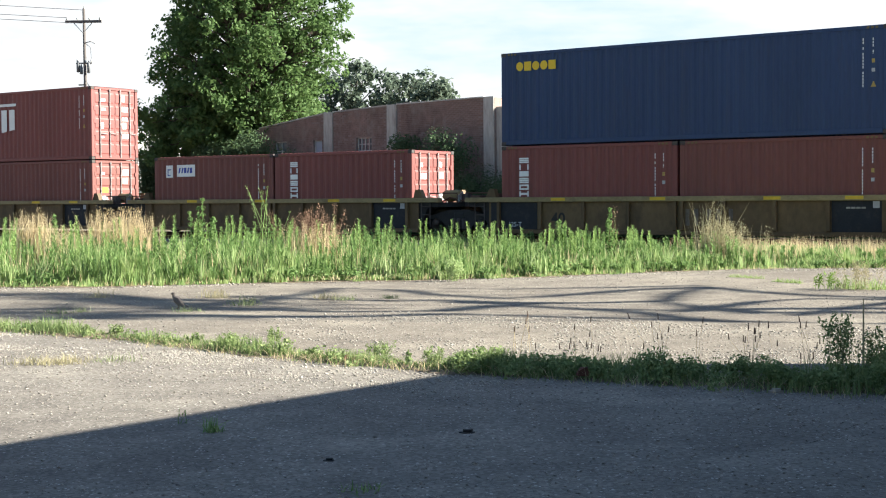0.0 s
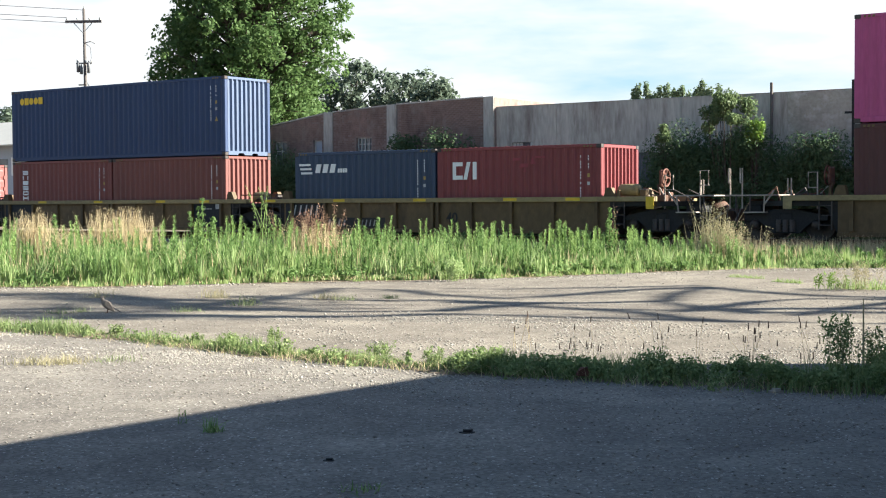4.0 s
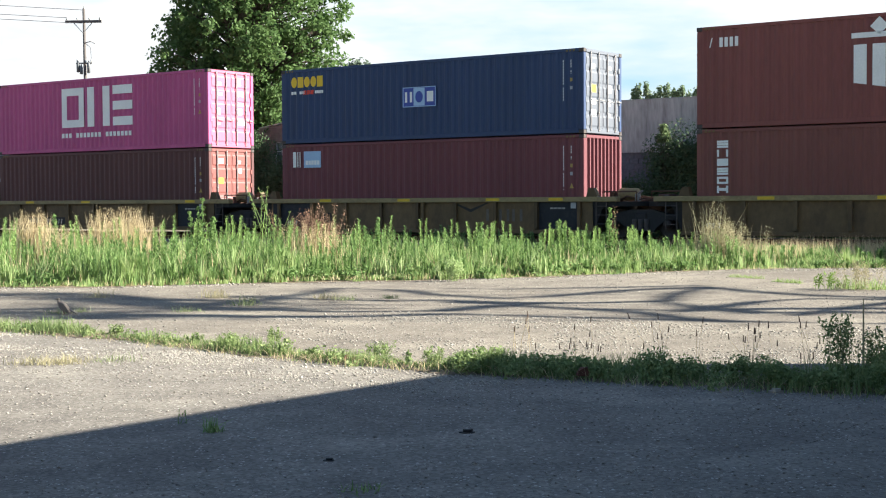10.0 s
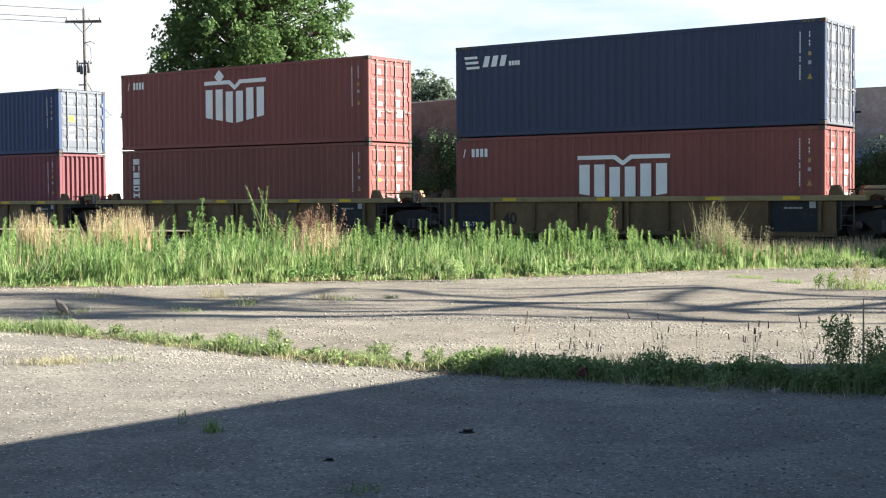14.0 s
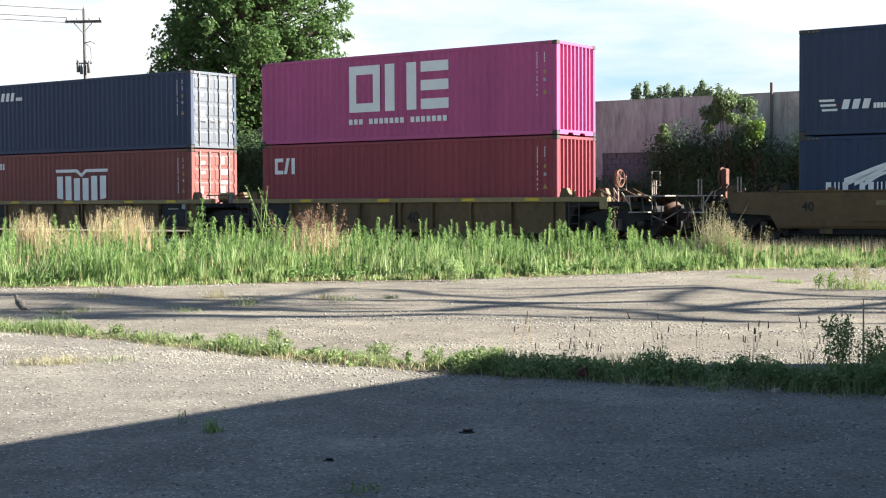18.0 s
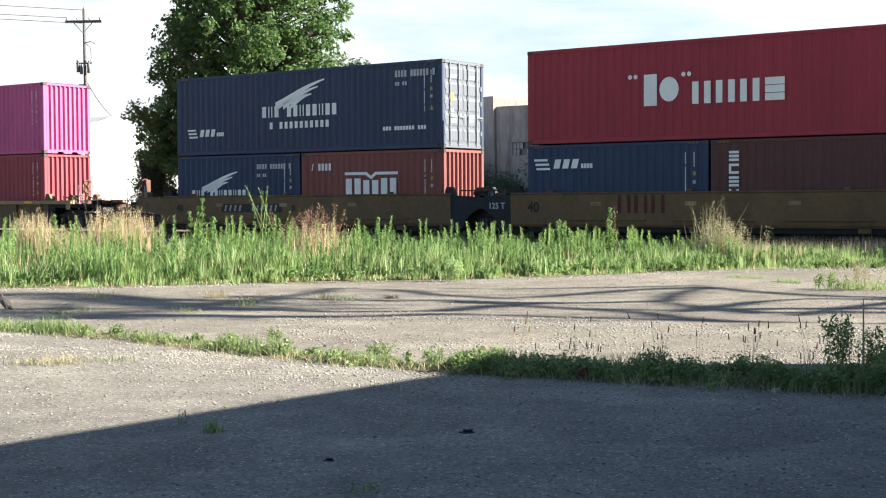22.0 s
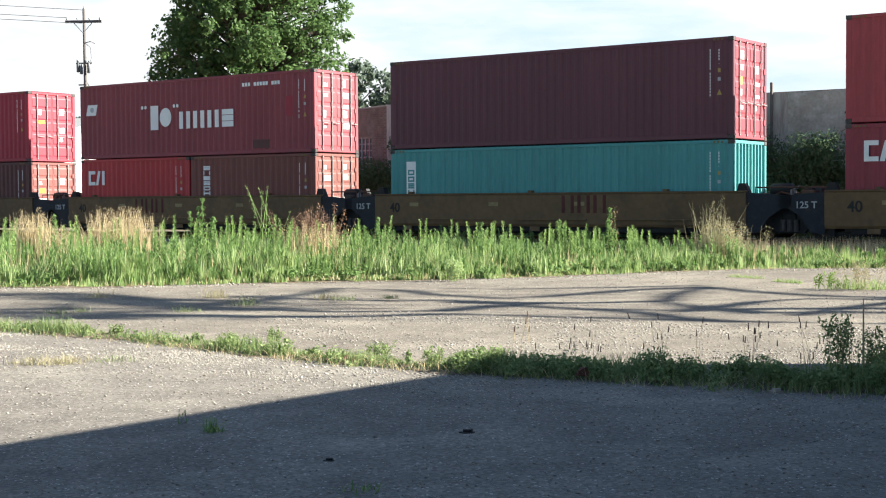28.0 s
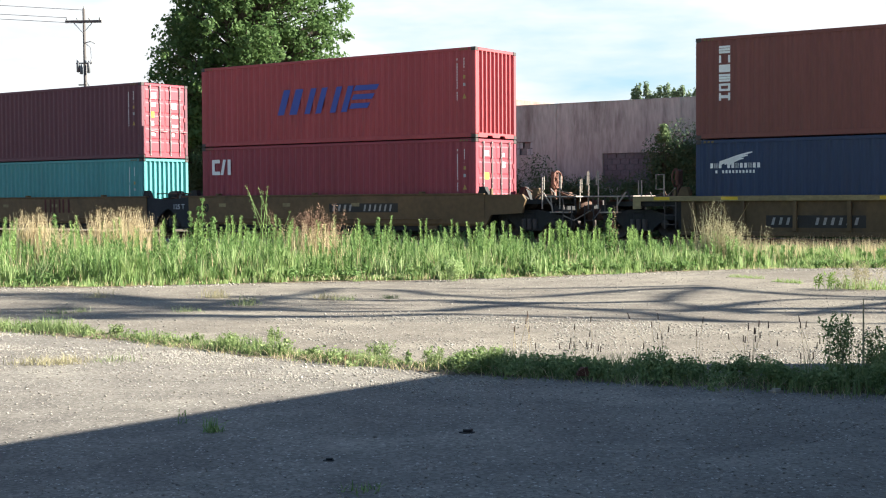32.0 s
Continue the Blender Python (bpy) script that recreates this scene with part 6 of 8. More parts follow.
def build_clumps():
    for i, (x, y, h, sp, n) in enumerate(((-8.75, 29.6, 1.36, 0.5, 44), (-7.2, 29.4, 1.36, 0.65, 40), (-6.5, 29.3, 1.36, 0.55, 40), (-7.9, 29.0, 1.05, 0.7, 30))):
        stalk_clump("dry_grass_clump", x, y, h, sp, n, M_STRAW, M_STRAW, "clump of straw-coloured dry grass among weeds", "grass clump", 20 + i, 0.024, 80, 0.22, 0.005)
    stalk_clump("dry_dock_clump", -2.65, 28.9, 1.4, 0.75, 34, M_DRYSEED, M_DRYSEED, "clump of brown dried dock seed stalks", "weed", 31, 0.034, 130, 0.3, 0.006)
    stalk_clump("dry_grass_clump", -2.65, 28.5, 1.05, 0.7, 30, M_STRAW, M_STRAW, "pale dry grass clump at the foot of docks", "grass clump", 32, 0.035, 50)
    stalk_clump("dry_grass_clump", 6.2, 30.2, 1.02, 0.8, 60, M_DRYGREEN, M_DRYGREEN, "bushy beige-green dry grass clump beside the rails", "grass clump", 33, 0.03, 70, 0.5, 0.006)
    stalk_clump("tall_weed", 5.85, 30.2, 1.5, 0.5, 5, M_DRYGREEN, M_DRYGREEN, "tall beige-green weed above the dry clump", "weed", 36, 0.035, 60, 0.5, 0.007)
    stalk_clump("dry_grass_clump", 6.1, 30.0, 0.75, 0.9, 20, M_GRASS, M_GRASS, "green base of the beige grass clump", "grass clump", 34, 0.04, 60, 0.3)
    stalk_clump("feathery_weed", -3.55, 29.0, 1.85, 0.5, 9, M_SPIKE, M_SPIKE, "tall feathery grey-green weed", "weed", 35, 0.026, 54, 0.4, 0.006, 0.45)
    for i, (x, y, h) in enumerate(((-5.1, 29.2, 1.58), (-5.25, 29.4, 1.4), (-8.2, 29.2, 1.4), (-8.55, 29.8, 1.2), (-1.35, 29.4, 1.15), (0.75, 29.2, 1.1), (2.6, 30.0, 1.05), (3.6, 29.8, 1.3), (-4.9, 29.5, 1.15), (-1.7, 29.8, 1.1))):
        stalk_clump("tall_weed", x, y, h, 0.12, 3, M_WEED, M_WEED, "tall slim leafy green weed", "weed", 40 + i, 0.06, 150, 0.08, 0.007, 0.62)
    stalk_clump("tall_weed", 3.65, 30.0, 1.35, 0.15, 3, M_DRYSEED, M_WEED, "tall weed with brown seed head", "weed", 60, 0.04, 60, 0.08)
    # weeds in the crack of the lot
    r = np.random.default_rng(21)
    path = np.array(CRACK)
    wide = np.array([0.5, 0.5, 0.42, 0.4, 0.34, 0.3, 0.5, 0.6, 0.65, 0.7, 0.7])
    tall = np.array([0.2, 0.2, 0.18, 0.13, 0.14, 0.15, 0.2, 0.2, 0.22, 0.25, 0.25])
    seg = np.r_[0, np.cumsum(np.linalg.norm(np.diff(path, axis=0), axis=1))]

    def crack(n):
        s = r.random(n) * seg[-1]
        x, y = np.interp(s, seg, path[:, 0]), np.interp(s, seg, path[:, 1])
        w, t = np.interp(s, seg, wide), np.interp(s, seg, tall)
        o = r.normal(0, 0.36, n)
        k = 0.78 + 0.5 * np.sin(s * 3.1) * np.sin(s * 1.3 + 1)
        return x + o * w * 0.45, y + o * w * 0.9, t * np.exp(-o * o * 2) * k, s
    x, y, t, s = crack(12000)
    ob = new("crack_grass", blades("crack_grass", x, y, 0 * x, t * (0.5 + 0.8 * r.random(len(x))), 0.006 + 0.006 * r.random(len(x)), 0.35, M_CRACK, 6))
    tagged(ob, "grass growing along a crack in the asphalt", "grass", kind="stuff")
    x, y, t, s = crack(2200)
    ob = new("dry_grass", blades("dry_grass", x, y - 0.16, 0 * x, 0.03 + 0.09 * r.random(len(x)), 0.004 + 0.004 * r.random(len(x)), 1.5, M_STRAW, 36))
    tagged(ob, "dry stalks fallen along the crack", "grass", kind="stuff")
    x, y, t, s = crack(170)
    ob = new("crack_weeds", leaf_cloud("crack_weeds", np.stack([x, y, t * 0.5], 1), 0.05 + 0.1 * r.random(len(x)), 46, 0.03, M_CRACK, 7, 0.9))
    tagged(ob, "low leafy weeds along a crack in the asphalt", "weeds", kind="stuff")
    # broad-leaved clumps where the crack lies in the sun
    c = np.random.default_rng(23)
    cs, rs = [], []
    for k in range(14):
        cx = -6.4 + 6.6 * k / 13 + c.normal(0, 0.14)
        cy = float(np.interp(cx, path[:, 0], path[:, 1]))
        for j in range(int(c.integers(1, 5))):
            cs.append((cx + c.normal(0, 0.12), cy + c.normal(0, 0.08), 0.03 + 0.1 * c.random()))
            rs.append(0.03 + 0.03 * c.random())
    ob = new("crack_weeds", leaf_cloud("crack_weeds", cs, rs, 30, 0.032, M_CRACK, 24, 1.0, 0.1, 0.4, 0.3))
    tagged(ob, "broad-leaved weed clumps in the sunlit part of the crack", "weeds", kind="stuff")
    k = 340
    sel = r.random(k) * 5.2
    x, y = 0.1 + sel * 0.86, 12.2 - sel * 0.42 + r.normal(0, 0.16, k)
    lump = 0.6 + 0.4 * np.sin(sel * 5.3) * np.sin(sel * 2.1 + 1)
    ob = new("crack_weeds", leaf_cloud("crack_weeds", np.stack([x, y, 0.03 + (0.07 + 0.028 * sel) * lump * (0.4 + r.random(k))], 1), 0.05 + 0.07 * r.random(k), 46, 0.034, M_CRACK, 17, 1.0, 0.1, 0.4, 0.26))
    tagged(ob, "dense leafy weeds in the shaded part of the crack", "weeds", kind="stuff")
    for i, (x, y, h, n) in enumerate(((3.12, 11.0, 0.56, 5), (3.38, 10.9, 0.4, 4), (3.5, 11.15, 0.44, 4))):
        stalk_clump("bushy_weed", x, y, h, 0.16, n * 2, M_CRACK, M_CRACK, "bushy grey-green weed in the asphalt crack", "weed", 70 + i, 0.036, 66, 0.22, 0.003, 0.72)
    stalk_clump("seed_stalk", 3.72, 12.15, 0.9, 0.03, 1, M_DRYSEED, M_DRYGREEN, "single tall dry stalk", "weed", 76, 0.012, 30, 0.03, 0.013)
    q = random.Random(9)
    for i in range(26):
        x = 0.6 + 3.4 * q.random()
        y = 12.15 - 0.34 * (x - 0.9) + 0.35 * q.random()
        top = new("seed_stalk")
        tagged(top, "thin dry stalks with dark brown seed heads", "grass", "seed stalks in the crack")
        top.matrix_basis = pose(x, y, 0, 0, 0, 360 * q.random())
        for k in range(2 + i % 2):
            h = 0.15 + 0.32 * q.random()
            ex, ey, bx = q.gauss(0, 0.09) * h * 2, q.gauss(0, 0.05), q.gauss(0, 0.04)
            stem = part("stem", Geo().tube([(bx, 0, 0), (bx + ex * 0.3, ey * 0.3, h * 0.55), (bx + ex, ey, h)], 0.0022, 4, 0.6), M_STRAW, top)
            part("seed_head", Geo().tube([(bx + ex, ey, h - 0.005), (bx + ex * 1.04, ey, h + 0.025), (bx + ex * 1.1, ey, h + 0.05)], 0.006, 6, 0.5), M_SEEDHEAD, stem, "dark brown seed head")
    for i, (x, y, h, n, mat) in enumerate(((-3.45, 12.8, 0.13, 26, M_DRYGREEN), (-3.6, 12.74, 0.12, 20, M_DRYGREEN), (-3.78, 12.7, 0.13, 26, M_DRYGREEN), (-3.1, 12.9, 0.12, 16, M_TUFT), (-1.5, 8.9, 0.15, 14, M_GRASS), (-1.8, 9.25, 0.14, 3, M_WEED), (-0.42, 7.1, 0.07, 8, M_GRASS),
                                           (-5.31, 21.3, 0.2, 24, M_DRYGREEN), (-3.54, 21.4, 0.24, 26, M_DRYGREEN), (-2.85, 19.9, 0.2, 22, M_TUFT), (-3.48, 18.85, 0.12, 20, M_TUFT), (-5.18, 18.6, 0.12, 20, M_TUFT), (-4.93, 18.85, 0.1, 14, M_TUFT), (-1.82, 21.2, 0.14, 26, M_DRYGREEN), (-1.49, 20.9, 0.12, 22, M_TUFT), (-0.81, 21.1, 0.1, 20, M_TUFT),
                                           (-6.0, 17.6, 0.3, 7, M_WEED), (-0.62, 13.0, 0.18, 13, M_CRACK), (-1.75, 14.2, 0.21, 10, M_CRACK), (0.2, 25.7, 0.42, 26, M_FAN), (0.45, 12.3, 0.20, 15, M_CRACK), (-4.55, 15.75, 0.16, 14, M_CRACK), (-5.3, 16.2, 0.14, 14, M_CRACK), (-3.55, 15.1, 0.18, 14, M_CRACK), (-3.95, 15.25, 0.16, 12, M_CRACK), (-2.55, 14.25, 0.16, 13, M_CRACK), (-2.2, 13.95, 0.18, 13, M_CRACK), (-0.1, 12.4, 0.18, 13, M_CRACK))):
        if mat in (M_TUFT, M_GRASS, M_DRYGREEN):
            q = np.random.default_rng(110 + i)
            k = n * 5
            sp = 0.03 if y == 8.9 else 0.11 if h > 0.11 else 0.06
            ob = new("grass_tuft")
            leaf = part("foliage", blades("grass_tuft", q.normal(0, sp, k), q.normal(0, sp, k), np.zeros(k), h * (0.2 + 0.7 * q.random(k) ** 1.6), 0.005 + 0.005 * q.random(k), 0.9, mat, 110 + i), mat, ob)
            leaf["kind"] = "stuff"
            ob.matrix_basis = pose(x, y, 0)
            tagged(ob, "small dry tuft of grass on the asphalt" if mat == M_DRYGREEN else "small green tuft of grass on the asphalt", "grass tuft")
        else:
            stalk_clump("small_weed", x, y, h, 0.15, n, mat, mat, "small leafy weed on the asphalt", "weed", 110 + i, 0.03 if h == 0.14 else 0.04, 10 if h == 0.14 else 44, 0.6, 0.003)
    # patch at the edge of the lot
    q = np.random.default_rng(5)
    for x0, y0, x1, y1, w, n, h in ((5.35, 25.8, 5.8, 25.2, 0.05, 420, 0.09), (5.9, 24.55, 6.22, 24.1, 0.05, 300, 0.08), (6.5, 22.8, 8.6, 22.2, 0.14, 1000, 0.2)):
        k = q.random(n)
        ob = new("grass_patch", blades("grass_patch", x0 + (x1 - x0) * k + w * q.normal(size=n), y0 + (y1 - y0) * k + w * q.normal(size=n), np.zeros(n), 0.02 + h * q.random(n) ** 1.6, 0.008 + 0.006 * q.random(n), 0.7, M_SAGE, 9 + n))
        tagged(ob, "thin patch of pale grass on the asphalt", "grass", kind="stuff")
    for i, (x, y, h) in enumerate(((6.15, 22.9, 0.26), (6.38, 22.8, 0.3), (6.55, 22.7, 0.24))):
        stalk_clump("leafy_weed", x, y, h, 0.26, 5, M_BUSHLIGHT, M_WEED, "leafy weed on the asphalt", "weed", 140 + i, 0.055, 30, 0.5, 0.004)
    stalk_clump("dry_grass_clump", 6.72, 22.4, 0.5, 0.5, 26, M_DRYGREEN, M_DRYGREEN, "small beige dry grass clump on the asphalt", "grass clump", 144, 0.03, 40, 0.3, 0.003)
    for x, y, k in ((1.15, 11.42, 1.7), (-0.9, 12.78, 0.9)):
        g = Geo().prism([(-0.03, 0), (0.03, 0.01), (0.035, 0.03), (-0.01, 0.045), (-0.035, 0.025)], -0.004, 0.004)
        g.prism([(-0.03, 0.0), (0.0, 0.012), (0.03, 0.01), (0.02, 0.05), (-0.02, 0.04)], 0.006, 0.02)
        ob = part("litter_scrap", turned(g, lambda a, b, c: (a * k, b * k, c * k)), M_BRAKE)
        ob.matrix_basis = pose(x, y, 0.03, 10, 15, 30)
        tagged(ob, "scrap of dull red litter among the weeds", "litter")


# ---- trees ----
def limb_tree(name, label, base, trunk_h, crown, n_limb, seed, per, size, mat, trunk_r=0.3, rad=(0.55, 1.0), clusters=5, flat=0.8, skirt=0, mantle=False):
    """Tapered trunk, limbs that fork to cluster centres inside the crown (centre z, rx, ry, rz), leaves round these."""
    r = random.Random(seed)
    top = new(name)
    tagged(top, label, "tree")
    top.matrix_basis = pose(*base)
    cz, rx, ry, rz = crown
    wood, cs, rs = Geo(), [], []
    trunk = [(0, 0, -0.1), (0.05, 0.02, trunk_h * 0.5), (-0.04, 0.06, trunk_h), (0.05, 0, cz), (0, 0, cz + rz * 0.7)]
    wood.tube(trunk, trunk_r, 10, 0.25)
    for i in range(n_limb):
        u = 1 - 2 * (i + 0.5) / n_limb
        a = i * 2.39996 + r.random() * 0.5
        k = math.sqrt(1 - u * u)
        f = 0.62 + 0.36 * r.random()
        if mantle:                      # leaves hang in a close outer coat with shallow lobes
            f = (0.74 + 0.26 * r.random()) * (0.97 + 0.07 * math.sin(3 * a + 4 * u) + 0.05 * math.sin(7 * u + a))
        e = Vector((math.cos(a) * k * rx * f, math.sin(a) * k * ry * f, cz + u * rz * f))
        s = Vector((0, 0, min(max(trunk_h * 0.8, e.z - 0.45 * Vector((e.x, e.y)).length - 0.5), cz + rz * 0.6)))
        m = s.lerp(e, 0.5) + Vector((0, 0, 0.25))
        wood.tube([s, m, e], trunk_r * 0.26, 6, 0.2)
        for j in range(clusters):
            p = e + Vector((r.gauss(0, 1), r.gauss(0, 1), r.gauss(0, 0.8))) * (0.16 * min(rx, rz))
            cs.append(p), rs.append(rad[0] + (rad[1] - rad[0]) * r.random())
            if j < 2:
                wood.tube([m.lerp(e, 0.5), p], trunk_r * 0.08, 5, 0.4)
    for i in range(skirt):              # low limbs on one side
        e = Vector((-r.uniform(0.0, 4.7), r.uniform(-3.4, 1.0), r.uniform(3.2, 7.2)))
        wood.tube([(0, 0, trunk_h), (e.x * 0.5, e.y * 0.5, max(e.z, trunk_h) + 0.3), tuple(e)], trunk_r * 0.2, 6, 0.2)
        for j in range(3):
            cs.append(e + Vector((r.gauss(0, 0.5), r.gauss(0, 0.5), r.gauss(0, 0.4)))), rs.append(rad[0] + (rad[1] - rad[0]) * r.random())
    part("trunk", wood, M_BARK, top)
    part("crown", leaf_cloud("crown", cs, rs, per, size, mat, seed, flat), mat, top)
    return top


def bush(name, label, u, lat, w, h, n, per, size, mat, seed, z=0.0, low=0.12, rad=0.5):
    r = random.Random(seed)
    p = at_track(u, lat)
    top = new(name)
    tagged(top, label, "bush")
    top.matrix_basis = pose(p.x, p.y, z, 0, 0, -A)
    g, cs, rs = Geo(), [], []
    for i in range(n):
        e = Vector((r.uniform(-w / 2, w / 2), r.uniform(-0.5, 0.5) * min(w, 1.6) * 0.6, 0))
        e.z = h * (low + (1 - low) * r.random()) * (1 - (0.55 if low < 0.5 else 0.12) * (abs(e.x) / (w / 2)) ** 2)
        g.tube([(e.x * 0.3, e.y * 0.3, 0), (e.x * 0.6, e.y * 0.6, e.z * 0.5), tuple(e)], 0.03, 5, 0.3)
        cs.append(e), rs.append(rad * (1 + r.random()))
    part("stem_tuft", g, M_BARK, top)["kind"] = "stuff"
    ob = part("foliage", leaf_cloud("foliage", cs, rs, int(per * 7.5), size * 0.64, mat, seed, 1.0, 0.25, 0.5, 0.24), mat, top)
    ob["kind"] = "stuff"
    return top


def build_trees():
    p = at_track(-49.5, 16.0)
    limb_tree("maple_tree", "large dense dark green maple tree behind the railway", (p.x, p.y, 0), 2.6, (9.2, 4.2, 4.2, 7.0), 330, 3, 66, 0.2, M_MAPLE, 0.42, (0.4, 0.7), 3, 0.8, 95, True)
    for i, (u, lat, h, w) in enumerate(((-53.5, 30, 10.6, 2.6), (-50.2, 31, 9.6, 2.3), (-47.4, 30, 9.3, 1.6), (-56.5, 31, 10.2, 2.6), (-45.2, 32, 7.8, 1.4))):
        p = at_track(u, lat)
        limb_tree("distant_tree", "grey-green tree rising behind the brick building", (p.x, p.y, 0), 3.0, (h * 0.62, w, w, h * 0.36), 26, 50 + i, 52, 0.28, M_HAZE, 0.2, (0.4, 0.8), 3)
    for i, (u, h, w) in enumerate(((-126, 13.5, 5.0), (-119, 10.6, 2.6), (-134, 12.7, 5.0), (-110, 8.5, 3.0), (-100, 8.2, 3.0))):
        p = at_track(u, 62)
        limb_tree("distant_tree", "hazy green tree beyond the white shed", (p.x, p.y, 0), 3.0, (h * 0.62, w, w, h * 0.37), 24, 60 + i, 60, 0.5, M_HAZE, 0.25, (0.7, 1.3), 3)
    rs = random.Random(71)
    for i in range(16):
        u, h = -34.4 + 0.32 * i + rs.uniform(-0.1, 0.1), 7.25 + 0.65 * rs.random()
        p = at_track(u, 30)
        limb_tree("poplar_shoot", "pale leafy top of a young poplar behind the wall", (p.x, p.y, 0), 3.0, (h - 0.75, 0.16, 0.16, 0.55), 12, 70 + i, 9, 0.13, M_FARLEAF, 0.03, (0.06, 0.13), 3, 2.2)
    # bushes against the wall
    # lit tops are separate bushes in the lighter leaves, darker ones below
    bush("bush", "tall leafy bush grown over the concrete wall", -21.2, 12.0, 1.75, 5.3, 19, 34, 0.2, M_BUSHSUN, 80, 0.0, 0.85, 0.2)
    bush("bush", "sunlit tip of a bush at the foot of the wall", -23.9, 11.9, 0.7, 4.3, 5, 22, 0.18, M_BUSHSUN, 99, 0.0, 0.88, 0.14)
    bush("bush", "dark green bush at the foot of the wall", -23.5, 12.4, 2.8, 3.7, 44, 110, 0.16, M_BUSH, 81)
    bush("bush", "dark green bush at the foot of the wall", -22.0, 12.3, 2.6, 3.8, 50, 130, 0.16, M_BUSH, 100)
    bush("bush", "dark green bush at the foot of the wall", -20.5, 12.4, 3.2, 3.9, 52, 130, 0.16, M_BUSH, 82)
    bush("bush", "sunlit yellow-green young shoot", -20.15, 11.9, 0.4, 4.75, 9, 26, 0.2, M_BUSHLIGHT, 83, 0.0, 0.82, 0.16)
    bush("bush", "dark green bush at the foot of the wall", -17.8, 12.3, 4.4, 3.3, 44, 130, 0.16, M_BUSH, 84)
    bush("bush", "dark green bush at the foot of the wall", -14.6, 12.3, 4.4, 3.3, 36, 130, 0.16, M_BUSH, 85)
    bush("bush", "sparse sapling against the brick wall", -34.6, 12.6, 2.0, 4.7, 14, 80, 0.2, M_BUSH, 86)
    bush("bush", "sparse sapling against the brick wall", -37.2, 12.6, 1.8, 4.3, 14, 80, 0.2, M_BUSH, 87)
    bush("bush", "low bushes along the brick wall", -38.6, 12.0, 3.2, 2.8, 20, 120, 0.16, M_BUSH, 88)
    bush("bush", "low bushes along the brick wall", -34.5, 12.2, 3.8, 2.6, 20, 120, 0.16, M_BUSH, 89)
    bush("bush", "low bushes along the concrete wall", -30.0, 12.4, 4.4, 2.6, 24, 110, 0.15, M_BUSH, 90)
    bush("bush", "low bushes along the concrete wall", -32.4, 12.6, 3.0, 2.6, 22, 110, 0.15, M_BUSH, 96)
    bush("bush", "low bushes along the concrete wall", -27.6, 12.3, 5.2, 2.1, 40, 120, 0.15, M_BUSH, 97)
    bush("bush", "low bushes along the concrete wall", -25.2, 11.6, 3.0, 2.4, 24, 120, 0.15, M_BUSH, 98)
    bush("bush", "low bushes under the maple tree", -48.5, 13.0, 4.5, 4.6, 34, 130, 0.18, M_BUSH, 91)
    bush("bush", "dark bush against the end of the brick building", -45.6, 12.7, 2.6, 4.3, 24, 130, 0.18, M_BUSH, 93)
    bush("bush", "low bushes under the maple tree", -52.5, 15.0, 4.0, 3.6, 20, 120, 0.17, M_BUSH, 92)
    bush("bush", "dark bush under the brick windows", -43.2, 12.4, 3.2, 3.4, 24, 120, 0.17, M_BUSH, 94)
    bush("bush", "dark bush under the brick windows", -41.2, 12.2, 2.8, 2.9, 20, 120, 0.17, M_BUSH, 95)
    # added to stand in for the lowest skirt of the maple, hiding the shed
    bush("bush", "tall dark bush under the low boughs of the maple", -55.2, 15.0, 2.2, 6.0, 34, 90, 0.2, M_BUSH, 101, 0.0, 0.25)
    old_tree()


